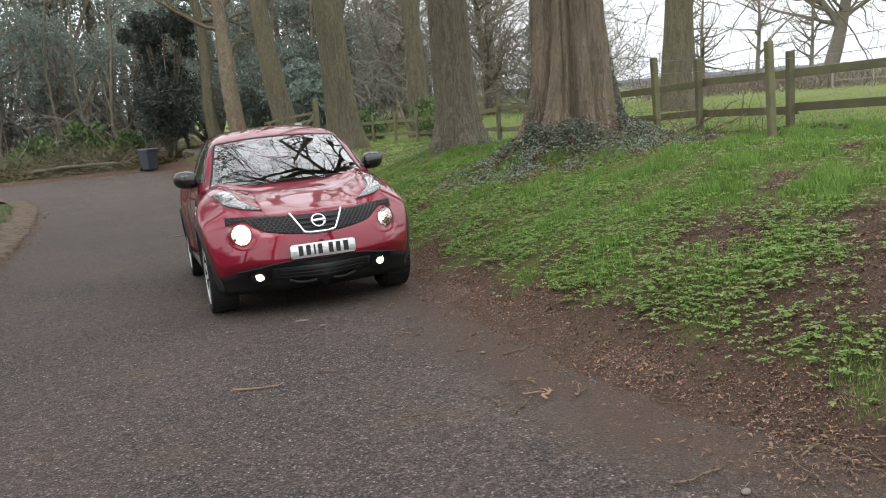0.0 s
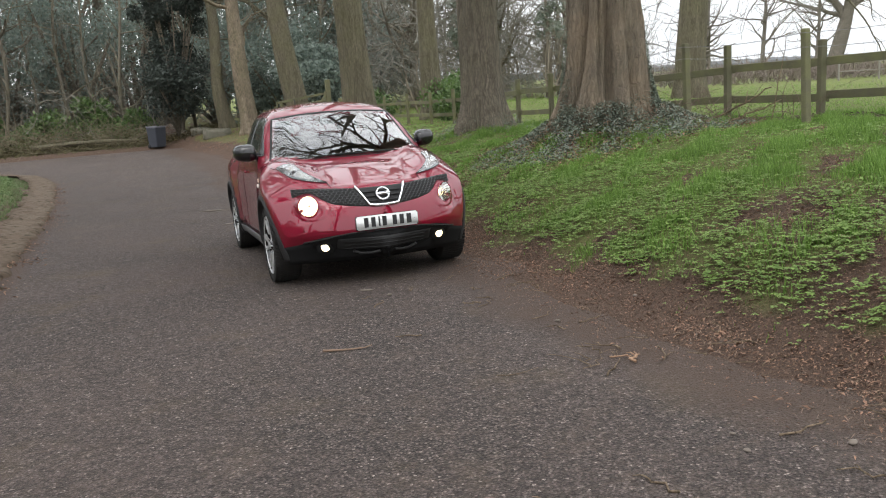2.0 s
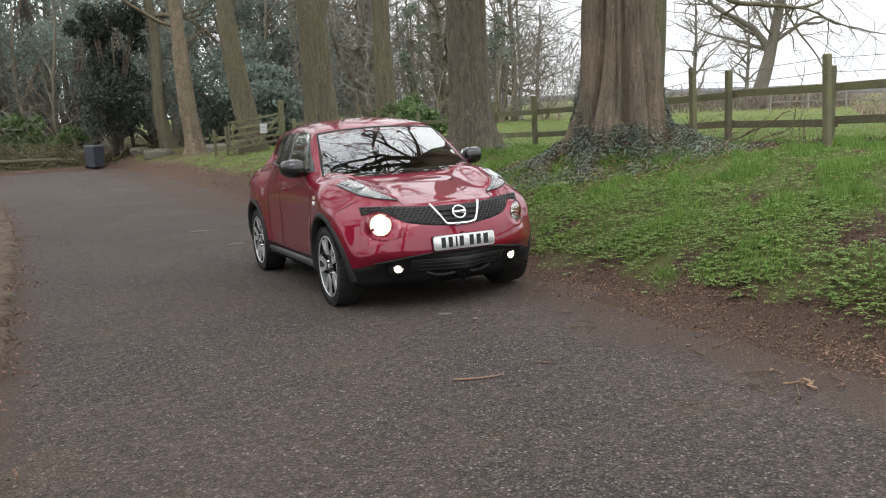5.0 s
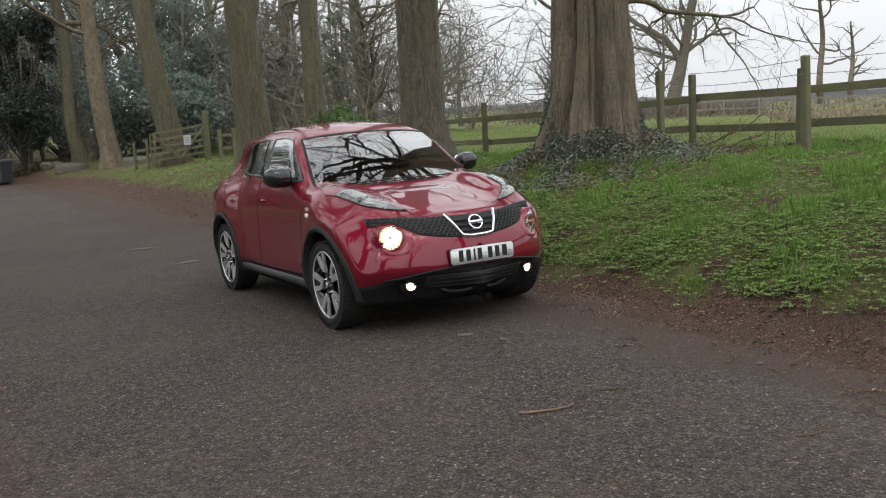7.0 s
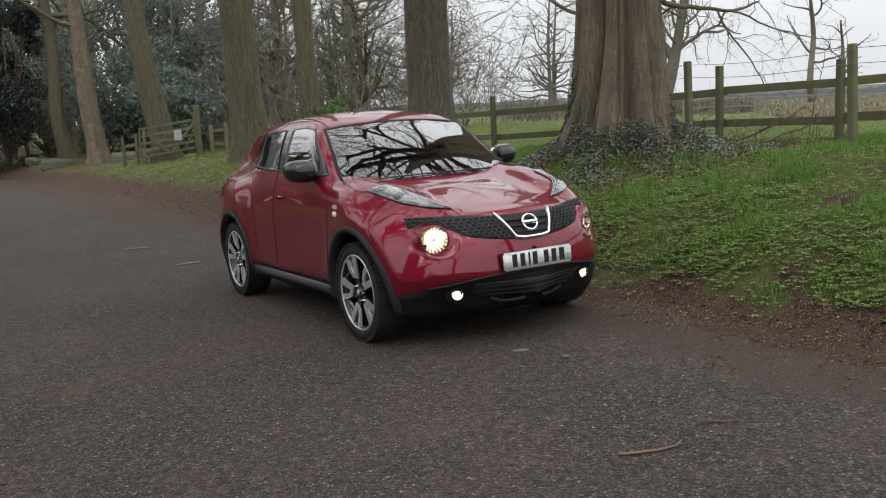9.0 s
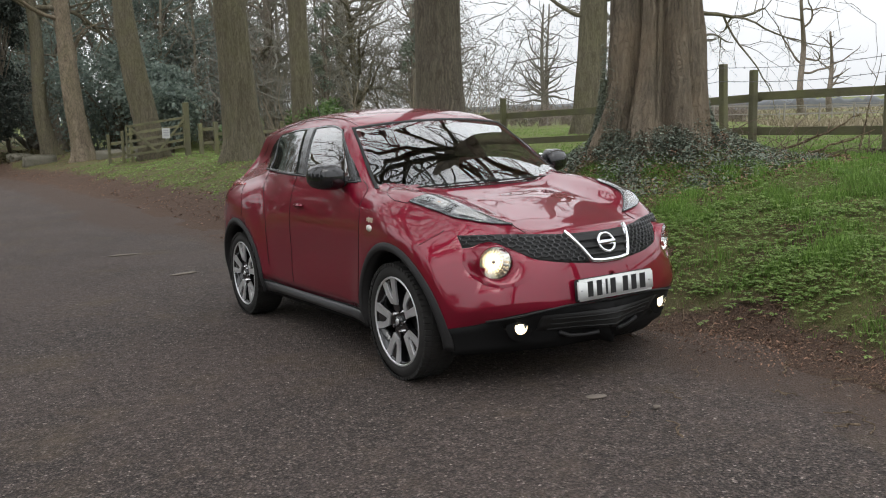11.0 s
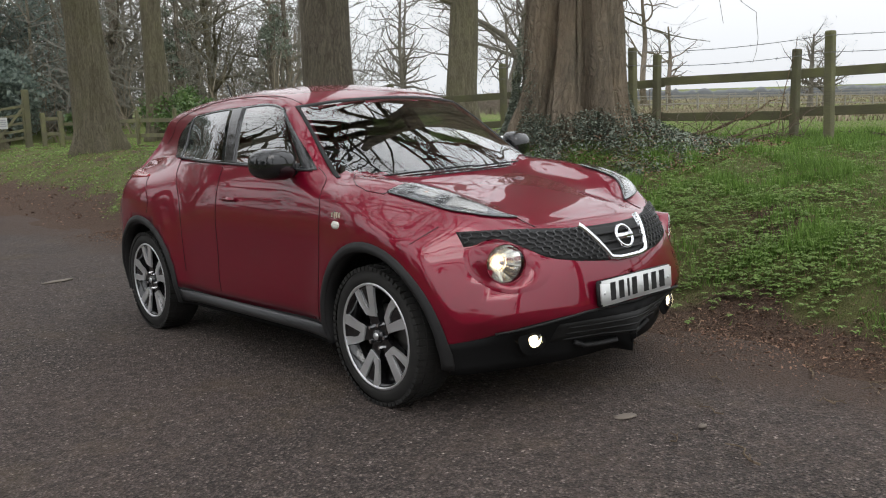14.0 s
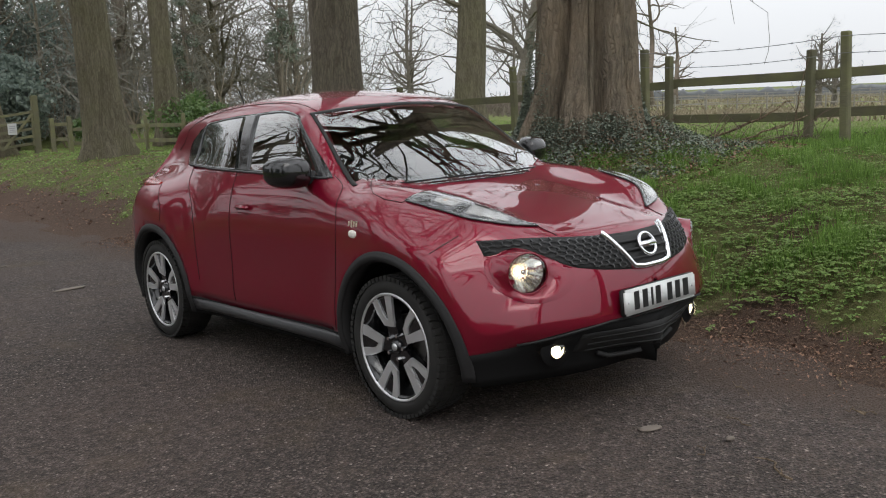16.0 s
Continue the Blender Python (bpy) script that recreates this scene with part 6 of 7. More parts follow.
lx, ly = scatter(rng, 40000, -4.6, -3.0, -6, 30, lambda x, y: 0.5 * smooth01((left_edge(y) + 0.5 - x) / 0.5) * np.clip(0.35 + ripple(x, y, 0.6, 11.0), 0.02, 1))
v, f = leaves(rng, np.stack([lx, ly, np.maximum(land(lx, ly), road_z(ly)) + 0.02], 1), 0.035, 0.9, 0.45)
ob = array_object("leaf_litter", v, f, LITTER)
ob.matrix_world = GRADE
tagged(ob, "brown dead leaves caught along the kerb", "leaves", kind="stuff")

# dark leaf mould and bramble stems along the fence
lx, ly = scatter(rng, 30000, 5.4, 7.7, -9, 7.5, lambda x, y: np.exp(-((x - 6.75 + 0.02 * y - 0.35 * ripple(x, y, 0.8, 4.0)) / 0.34) ** 2) * np.clip(0.6 + 0.7 * ripple(x, y, 0.5, 14.0), 0.05, 1))
v, f = leaves(rng, np.stack([lx, ly, land(lx, ly) + rng.uniform(0.01, 0.05, len(lx))], 1), 0.045, 0.7, 0.5)
ob = array_object("leaf_litter", v, f, leaf_material("dark_leaf_mould", (0.045, 0.033, 0.027), (0.16, 0.115, 0.085), 0.85, 0.4))
ob.matrix_world = GRADE
tagged(ob, "dark brown leaf mould lying along the fence", "leaves", kind="stuff")
bramble = Soup()
for k in range(70):
    x, y = rng.uniform(5.0, 6.7), rng.uniform(1.6, 4.4)
    p, d, path = place(x, y, 0.0), Vector((rng.normal(0, 0.6), rng.normal(0, 0.6), rng.uniform(0.5, 1.4))).normalized(), []
    l = rng.uniform(0.3, 0.95)
    for i in range(7):
        path.append(p.copy())
        d = (d + Vector(rng.normal(0, 0.12, 3)) + Vector((0, 0, -0.16))).normalized()
        p = p + d * l / 6
    bramble.tube(path, list(np.linspace(0.0045, 0.002, 7)), 4, cap=False)
tagged(bramble.make("brambles", material("bramble_stem", (0.11, 0.075, 0.055), 0.8), None), "thin brown arching bramble stems between tree and fence", "brambles", kind="stuff")

# ---- twigs and bits lying about ----
STICK = bark_material("fallen_stick", (0.11, 0.08, 0.055), (0.30, 0.225, 0.155), (0.2, 0.165, 0.1), 0.3)
PALE = material("split_pale_wood", (0.30, 0.185, 0.115), 0.85)
GREY_STONE = material("pale_stone", (0.165, 0.138, 0.115), 0.9)


def fallen(x, y, length, turn, r, label, mat=None, kinks=5, seed=0, branch=0, name="twig"):
    g = np.random.default_rng(seed)
    s = Soup()
    a = radians(turn)
    pts = []
    for k in range(kinks + 1):
        t = k / kinks - 0.5
        px, py = x + length * t * math.cos(a) + g.normal(0, 0.012), y + length * t * math.sin(a) + g.normal(0, 0.012)
        arc = length * 0.35 * (t * t - 0.12)
        px, py = px - arc * math.sin(a), py + arc * math.cos(a)
        pts.append(Vector((px, py, max(float(land(px, py)), float(road_z(py))) + r * 0.8 + abs(g.normal(0, 0.004)))))
    s.tube(pts, list(np.linspace(r, r * 0.45, kinks + 1)), 6)
    for _ in range(branch):
        k = g.integers(1, kinks)
        b = a + g.choice([-1, 1]) * g.uniform(0.4, 1.0)
        l = length * g.uniform(0.2, 0.4)
        s.tube([pts[k], pts[k] + Vector((l * 0.5 * math.cos(b), l * 0.5 * math.sin(b), 0.01)), pts[k] + Vector((l * math.cos(b), l * math.sin(b), 0.004))], [r * 0.6, r * 0.45, r * 0.25], 5)
    ob = s.make(name, mat or STICK, None, "", True)
    ob.matrix_world = GRADE
    return tagged(ob, label, "stick")


fallen(-0.76, -2.68, 0.30, -12, 0.008, "thin curved brown stick lying on the tarmac", seed=1, kinks=7, mat=material("dry_brown_stick", (0.21, 0.14, 0.095), 0.85))
fallen(0.57, -3.76, 0.17, 60, 0.008, "torn piece of pale split branch on the verge", PALE, seed=2, branch=2)
fallen(0.50, -3.70, 0.14, -30, 0.006, "short splinter of pale wood on the verge", PALE, seed=3)
for k in range(120):
    y = rng.uniform(-7, 3.5)
    x = float(toe(y)) + rng.normal(-0.35, 0.6)
    if abs(x) < 1.0 and y > -0.9:
        continue
    fallen(x, y, rng.uniform(0.07, 0.34), rng.uniform(0, 180), rng.uniform(0.0025, 0.006), "thin dead twig lying on the muddy verge", seed=100 + k, branch=int(rng.integers(0, 3)))["group"] = "twigs on the verge"

for k in range(14):
    fallen(1.14 + rng.normal(0, 0.12), -5.1 + rng.normal(0, 0.10), rng.uniform(0.15, 0.4), rng.uniform(0, 180), rng.uniform(0.003, 0.006), "dry twig in a small heap on the muddy verge", seed=300 + k, branch=1)["group"] = "heap of twigs"


def pebble(x, y, sx, sy, sz, turn, label, mat, seed):
    b = bmesh.new()
    bmesh.ops.create_icosphere(b, subdivisions=2, radius=1.0)
    for v in b.verts:
        v.co = v.co * (1 + 0.25 * noise.noise(v.co * 1.6 + Vector((seed, 0, 0))))
        v.co = Vector((v.co.x * sx, v.co.y * sy, v.co.z * sz))
    ob = part("stone", b, mat, None)
    ob.matrix_world = GRADE @ Matrix.Translation((x, y, max(float(land(x, y)), float(road_z(y))) + sz * 0.5)) @ Matrix.Rotation(radians(turn), 4, "Z")
    return tagged(ob, label, "stone")


# the first is a leaf-like, bark-like scrap, made as a flattened pebble
pebble(-0.235, -0.965, 0.062, 0.032, 0.005, -20, "flat pale bark-like scrap lying before the car", GREY_STONE, 3)
pebble(-0.73, 5.21, 0.16, 0.06, 0.008, 10, "flat pale chip on the tarmac", GREY_STONE, 5)
pebble(-0.9, 7.6, 0.2, 0.06, 0.008, -5, "flat pale chip on the tarmac", GREY_STONE, 7)
pebble(0.67, -5.18, 0.024, 0.017, 0.010, 30, "small pale stone on the verge", GREY_STONE, 9)
for k in range(26):
    y = rng.uniform(-7, 3)
    x = float(toe(y)) + rng.normal(-0.2, 0.6)
    if abs(x) < 1.0 and y > -0.9:
        continue
    r = rng.uniform(0.006, 0.016)
    pebble(x, y, r * 1.4, r, r * 0.6, rng.uniform(0, 180), "small pebble in the mud of the verge", GREY_STONE, k)["group"] = "pebbles on the verge"

# ---- fallen branches by the fence ----
def dead_branch(knots, r, seed, offshoots):
    g = np.random.default_rng(seed)
    sp, pts = Soup(), [Vector(k) for k in knots]
    path = [pts[i].lerp(pts[i + 1], t) + Vector(g.normal(0, 0.012, 3)) for i in range(len(pts) - 1) for t in (0, 0.25, 0.5, 0.75)] + [pts[-1]]
    sp.tube(path, list(np.linspace(r, r * 0.4, len(path))), 7)
    for at, way, l in offshoots:
        q, d, side_path = path[at].copy(), Vector(way).normalized(), []
        for _ in range(6):
            side_path.append(q.copy())
            d = (d + Vector(g.normal(0, 0.16, 3))).normalized()
            q = q + d * l / 5
        sp.tube(side_path, list(np.linspace(r * 0.6, r * 0.2, 6)), 6)
    tagged(sp.make("fallen_branch", STICK, None, "", True), "dead crooked branch leaning across the lower fence rail", "branch", "fallen branches")


dead_branch(((5.40, 2.65, 0.90), (5.547, 2.443, 0.985), (5.663, 2.01, 1.17), (5.853, 1.77, 1.351)), 0.019, 44, ((8, (0.0, -0.1, 1.0), 0.16), (5, (0.2, -0.9, 0.25), 0.35)))
dead_branch(((5.45, 2.30, 0.90), (5.62, 2.05, 0.99), (5.74, 1.80, 1.10), (5.86, 1.60, 1.19)), 0.014, 45, ((6, (0.1, -0.6, 0.1), 0.3),))
dead_branch(((5.0, 2.9, 0.93), (5.25, 2.6, 0.95), (5.5, 2.3, 0.93), (5.9, 2.1, 0.97)), 0.012, 46, ((5, (0.5, -0.6, 0.2), 0.3), (9, (0.3, 0.5, 0.3), 0.25)))
dead_branch(((5.88, 1.80, 0.92), (5.90, 1.72, 1.30), (5.95, 1.70, 1.62), (5.94, 1.62, 2.0)), 0.008, 47, ((9, (0.2, 0.5, 0.8), 0.25),))


# ---- shrubs, evergreens and the wood behind ----
def bush(x, y, radius, height, n, size, mat, label, category, lift=0.0, seed=0, lobes=9, name="shrub", trunk=None, flat=0.0):
    g = np.random.default_rng(seed)
    base = place(x, y)
    root = empty(name, Matrix.Translation(base), label, category)
    cs = np.stack([g.normal(0, radius * 0.45, lobes), g.normal(0, radius * 0.45, lobes), lift + (height - lift) * g.uniform(0.12, 0.86, lobes)], 1)
    rs = radius * g.uniform(0.38, 0.62, lobes) * (1.15 - 0.5 * (cs[:, 2] - lift) / max(height - lift, 0.1))
    k = g.integers(0, lobes, n)
    d = g.normal(size=(n, 3))
    d /= np.linalg.norm(d, axis=1)[:, None]
    rad = rs[k] * g.uniform(0.25, 1.0, n) ** 0.45 * (1 + 0.35 * g.normal(0, 0.5, n))
    p = cs[k] + d * rad[:, None] * np.array([1, 1, 0.85])
    p[:, 2] = np.maximum(p[:, 2], 0.03)
    v, f = leaves(g, p, size, flat, 0.6)
    array_object("foliage", v, f, mat, root)["kind"] = "stuff"
    wood = Soup()
    for c in cs:
        wood.tube([(0, 0, -0.1), (c[0] * 0.35, c[1] * 0.35, c[2] * 0.5), tuple(c)], [radius * 0.05, radius * 0.035, radius * 0.012], 5)
    if trunk:
        wood.tube([(0, 0, -0.2), (0.05, 0, lift * 0.6), (0, 0.05, height * 0.8)], [trunk, trunk * 0.8, trunk * 0.2], 12)
    wood.make("trunk", trunk and BARK_GREY or TWIG, root, "", True)
    return root


bush(-0.1, 42.3, 1.55, 9.0, 26000, 0.15, YEW, "dark dense evergreen yew beside the bin", "tree", 0.5, 51, 60, "tree", 0.24)
for i, (x, y, r, h) in enumerate(((-14, 49, 4.5, 9), (-9.5, 52, 4.5, 11), (-5.5, 50, 4.2, 10), (-2.2, 54, 4.5, 13), (2.5, 50, 4.0, 9), (5.5, 42, 3.0, 6.0), (7.5, 47, 4.2, 11), (11.0, 44, 3.4, 7.5), (13.5, 52, 4.2, 10), (-19, 50, 4.5, 11), (-24, 52, 5, 12), (6.6, 36, 2.0, 4.0), (-13, 64, 6.5, 18), (-5, 66, 6.5, 19), (4, 65, 6.5, 17), (-22, 62, 6.5, 18), (11, 63, 5.5, 14), (-11.5, 57, 4.5, 20), (-7.2, 58, 4.5, 21), (-3.5, 60, 4.5, 20), (-17, 72, 7, 24), (-9, 74, 7, 26), (0, 75, 7, 25), (8, 74, 6.5, 22), (-27, 70, 7, 24))):
    bush(x, y, r, h, 9500 if y < 58 else 4500, 0.19 if y < 58 else 0.27, EVERGREEN, "dense dark evergreen holly in the wood", "tree", 0.4, 60 + i, 14, "tree", 0.2)["group"] = "evergreens in the wood"
for i, (x, y, r, h) in enumerate(((-7.2, 44.5, 1.5, 2.4), (-5.0, 45.2, 1.6, 2.7), (-3.0, 44.6, 1.4, 2.2), (-9.6, 45.2, 1.6, 2.3), (-12.5, 44.5, 1.7, 2.2))):
    bush(x, y, r, h, 5000, 0.19, LAUREL, "glossy green laurel bush behind the brushwood", "shrub", 0.0, 80 + i)["group"] = "laurel bushes"
for i, (x, y, r, h) in enumerate(((8.6, 22.5, 0.8, 1.3), (9.4, 24.8, 1.0, 1.5), (8.3, 19.5, 0.7, 1.2), (10.5, 28, 1.2, 1.6), (7.7, 30, 1.0, 1.3))):
    bush(x, y, r, h, 1500, 0.13, LAUREL, "low leafy green shrub behind the fence", "shrub", 0.0, 90 + i)["group"] = "shrubs behind the fence"
for i, (x, y, r, h, lift) in enumerate(((17.5, 33, 1.3, 7.5, 1.0), (21.5, 40, 1.8, 9.0, 1.0), (13.2, 33.5, 1.1, 6.5, 1.2))):
    bush(x, y, r * 0.6, h, 1500, 0.13, IVY, "ivy-clad tree trunk behind the fence", "tree", lift, 95 + i, 12, "tree", 0.2)["group"] = "ivy-clad trees"

# brushwood heap along the far side of the bend
brush = Soup()
gb = np.random.default_rng(71)
for _ in range(1300):
    x, y = gb.uniform(-15, -1.8), gb.normal(42.1, 0.85)
    p = place(x, y, gb.uniform(0.0, 1.25) * math.exp(-((y - 42.4) / 1.0) ** 2))
    d = Vector((gb.normal(0, 1), gb.normal(0, 0.6), gb.normal(0.1, 0.35))).normalized()
    l = gb.uniform(0.5, 2.6)
    q1 = p + d * l * 0.5 + Vector((0, 0, gb.normal(0, 0.08)))
    r = gb.uniform(0.006, 0.02)
    brush.tube([p, q1, p + d * l + Vector((0, 0, gb.normal(-0.05, 0.1)))], [r, r * 0.8, r * 0.3], 4, cap=False)
tagged(brush.make("brushwood", material("cut_brushwood", (0.165, 0.142, 0.09), 0.9), None, "", True), "heap of cut branches and brushwood at the roadside", "brushwood", kind="stuff")
bx, by = gb.uniform(-15, -1.6, 9000), gb.normal(42.1, 0.8, 9000)
v, f = leaves(gb, np.stack([bx, by, land(bx, by) + gb.uniform(0, 1.0, 9000) * np.exp(-((by - 42.3) / 0.9) ** 2)], 1), 0.11, 0.2, 0.45)
ob = array_object("weeds", v, f, leaf_material("olive_weed_leaves", (0.07, 0.075, 0.03), (0.19, 0.18, 0.08), 0.8))
ob.matrix_world = GRADE
tagged(ob, "olive weeds grown through the brushwood heap", "weeds", kind="stuff")
log = Soup()
log.tube([place(-7.5, 41.4, 0.35), place(-5.5, 41.2, 0.42), place(-3.6, 41.3, 0.40), place(-2.4, 41.5, 0.3)], [0.09, 0.11, 0.1, 0.06], 10)
tagged(log.make("log", BARK_MOSSY, None, "", True), "long mossy log lying along the brushwood", "log")
lx, ly = scatter(gb, 22000, -16, 2, 40.3, 46, lambda x, y: 0.6 + 0 * x)
v, f = leaves(gb, np.stack([lx, ly, land(lx, ly) + gb.uniform(0, 0.3, len(lx))], 1), 0.1, 0.6, 0.5)
ob = array_object("leaf_litter", v, f, leaf_material("woodland_litter", (0.05, 0.045, 0.02), (0.16, 0.13, 0.06), 0.8))
ob.matrix_world = GRADE
tagged(ob, "brown and olive dead leaves under the wood", "leaves", kind="stuff")

# tangled undergrowth between the trunks
tangle = Soup()
gb = np.random.default_rng(77)
for _ in range(2000):
    x, y = gb.uniform(-14, 26), gb.uniform(33, 52)
    if x < 8 and y < 41:
        continue
    if y > 36 + 0.5 * (26 - x) and x > 20:
        continue
    p = place(x, y, abs(gb.normal(0, 2.4)) * (1.3 if x < 8 else 1.0))
    d = Vector((gb.normal(0, 0.7), gb.normal(0, 0.5), gb.normal(0.55, 0.6))).normalized()
    l, r = gb.uniform(1.0, 3.6), gb.uniform(0.008, 0.026)
    path = []
    for i in range(5):
        path.append(p.copy())
        d = (d + Vector(gb.normal(0, 0.28, 3))).normalized()
        p = p + d * l / 4
    tangle.tube(path, [r, r * 0.85, r * 0.65, r * 0.45, r * 0.25], 3, cap=False)
    for _ in range(3):
        k = int(gb.integers(1, 4))
        e = Vector(gb.normal(0, 1, 3)).normalized()
        q = path[k] + (path[k + 1] - path[k]) * 0.5 + e * l * 0.22
        tangle.tube([path[k], q, q + (e + Vector((0, 0, 0.3))) * l * 0.15], [r * 0.5, r * 0.35, r * 0.2], 3, cap=False)
for _ in range(1500):
    x, y = gb.uniform(8.5, 25), gb.uniform(32, 50)
    p = place(x, y, gb.uniform(0.2, 9.0) * gb.uniform(0.4, 1.0))
    d = Vector((gb.normal(0, 0.8), gb.normal(0, 0.5), gb.normal(0.2, 0.55))).normalized()
    l, r = gb.uniform(1.2, 3.8), gb.uniform(0.012, 0.034)
    path = []
    for i in range(5):
        path.append(p.copy())
        d = (d + Vector(gb.normal(0, 0.3, 3))).normalized()
        p = p + d * l / 4
    tangle.tube(path, [r, r * 0.85, r * 0.65, r * 0.45, r * 0.25], 3, cap=False)
    for k in (1, 2, 3):
        e = Vector(gb.normal(0, 1, 3)).normalized()
        q = path[k] + e * l * 0.25
        tangle.tube([path[k], q, q + (e + Vector((0, 0, -0.3))) * l * 0.18], [r * 0.55, r * 0.4, r * 0.2], 3, cap=False)
tagged(tangle.make("undergrowth", material("grey_undergrowth_twigs", (0.165, 0.157, 0.132), 0.95), None), "tangled bare undergrowth between the tree trunks", "undergrowth", kind="stuff")

# far field trees: distance haze is put into the bark and twig colours
FAR_BARK = bark_material("haze_paled_bark", (0.11, 0.098, 0.082), (0.24, 0.215, 0.18), (0.2, 0.185, 0.13), 0.4)
FAR_TWIG = material("haze_paled_twigs", (0.20, 0.185, 0.165), 0.95)
# bare trees of the wood, of the field and over the lane
wood_rng = np.random.default_rng(7)
for i, (x, y, h, r) in enumerate(((-10.0, 47, 17, 0.4), (-6.8, 60, 18, 0.35), (-15, 58, 18, 0.4), (-1, 64, 20, 0.35), (5, 60, 18, 0.35), (9.5, 56, 19, 0.3), (12, 38, 14, 0.25), (14.5, 44, 15, 0.28),
                                  (17, 50, 16, 0.3), (19.5, 45, 14, 0.26), (23, 52, 15, 0.28), (26, 60, 14, 0.25), (-20, 62, 18, 0.4), (16, 36, 12, 0.2), (20, 36, 11, 0.18), (11.5, 48, 16, 0.3))):
    tree(place(x, y), h, r, tuple(wood_rng.normal(0, 0.035, 2)), 200 + i, BARK_MOSSY if i % 2 else BARK_GREY, 20, 0.12 if i > 5 else 0.3, 0.2, 0.30, 2, sides=12, bend=0.15, fork=2.2, label="bare winter tree in the wood")["group"] = "bare trees in the wood"
for i, (x, y, h, r, lab) in enumerate(((61, 62, 18, 0.72, "large bare tree standing in the far field"), (77, 38, 6.8, 0.28, "bare spreading tree in the far field"), (84, 40, 6.2, 0.28, "bare spreading tree in the far field"),
                                       (38, 50, 9, 0.2, "thin bare tree on the far field edge"), (43, 56, 10, 0.2, "thin bare tree on the far field edge"), (34, 58, 9, 0.2, "thin bare tree on the far field edge"),
                                       (50, 58, 10, 0.22, "thin bare tree on the far field edge"), (47, 48, 8, 0.18, "thin bare tree on the far field edge"), (30, 54, 10, 0.2, "thin bare tree on the far field edge"))):
    big = i == 0
    tree(place(x, y), h, r, (0.16, -0.137) if big else (0.02, 0), 300 + i, FAR_BARK, 20 if big else 22, 0.34 if big else 0.2, 0.2, 0.4 if big else 0.42, 3, sides=12, bend=0.2,
         fork=2.4 if i < 3 else 1.9, label=lab, twig=FAR_TWIG, low=((5.0, 311, 3.0, 10.0, 0.42), (5.6, 311, 0.5, 8.0, 0.22), (6.5, 131, 0.6, 8.0, 0.22)) if big else (), droop=0.02)
for i, (x, y, h, r, lim) in enumerate(((93, 69, 17, 0.46, 7), (107, 75, 11, 0.44, 9))):
    tree(place(x, y), h, r, (-0.03, 0), 330 + i, DEADWOOD, lim, 0.3, 0.1, 0.42, 1, sides=12, bend=0.9, fork=1.2, label="dead bleached tree snag in the far field")
# unseen trees, added so that glass and paint mirror branches over the lane
for i, (x, y, h, r, lean) in enumerate(((-7.4, -3.5, 16, 0.38, (0.03, 0.0)), (-8.2, 4.5, 17, 0.42, (0.02, 0.0)), (-8.6, 12.5, 17, 0.4, (0.03, 0)), (-10.5, 21, 17, 0.4, (0.02, 0)), (-6.6, -12.5, 16, 0.4, (0.03, 0.02)), (4.8, -13.0, 17, 0.45, (-0.03, 0.02)), (-13, 30, 17, 0.4, (0, 0)))):
    tree(place(x, y), h, r, lean, 400 + i, BARK_MOSSY if i % 2 else BARK_GREY, 15, 0.22, 0.3, 0.36, 3 if i < 3 else 2, sides=20, fork=2.3,
         low=((6.5, 82, 0.5, 12.0, 0.20, 3), (8.0, 100, 0.35, 12.0, 0.19, 3), (8.8, 64, 0.35, 11.0, 0.17, 3)) if i in (1, 2) else (((7.2, 74, 0.35, 11.0, 0.13, 3), (8.4, 98, 0.3, 11.0, 0.12, 3), (9.6, 58, 0.35, 11.0, 0.12, 3)) if i == 0 else ()), label="unseen bare tree added across the lane for reflections")["group"] = "bare trees across the lane"
# added out of view as well: a dark row for the car to mirror
for i, (x, y, r, h) in enumerate(((-10.5, -1, 2.2, 3.2), (-11, 5, 2.3, 3.5), (-11, 11, 2.3, 3.2), (-12, 17, 2.4, 3.5), (-10, -7.5, 2.2, 3.0))):
    bush(x, y, r, h, 3500, 0.22, EVERGREEN, "unseen dark evergreen bush added across the lane for reflections", "shrub", 0.0, 450 + i)["group"] = "hedge across the lane"

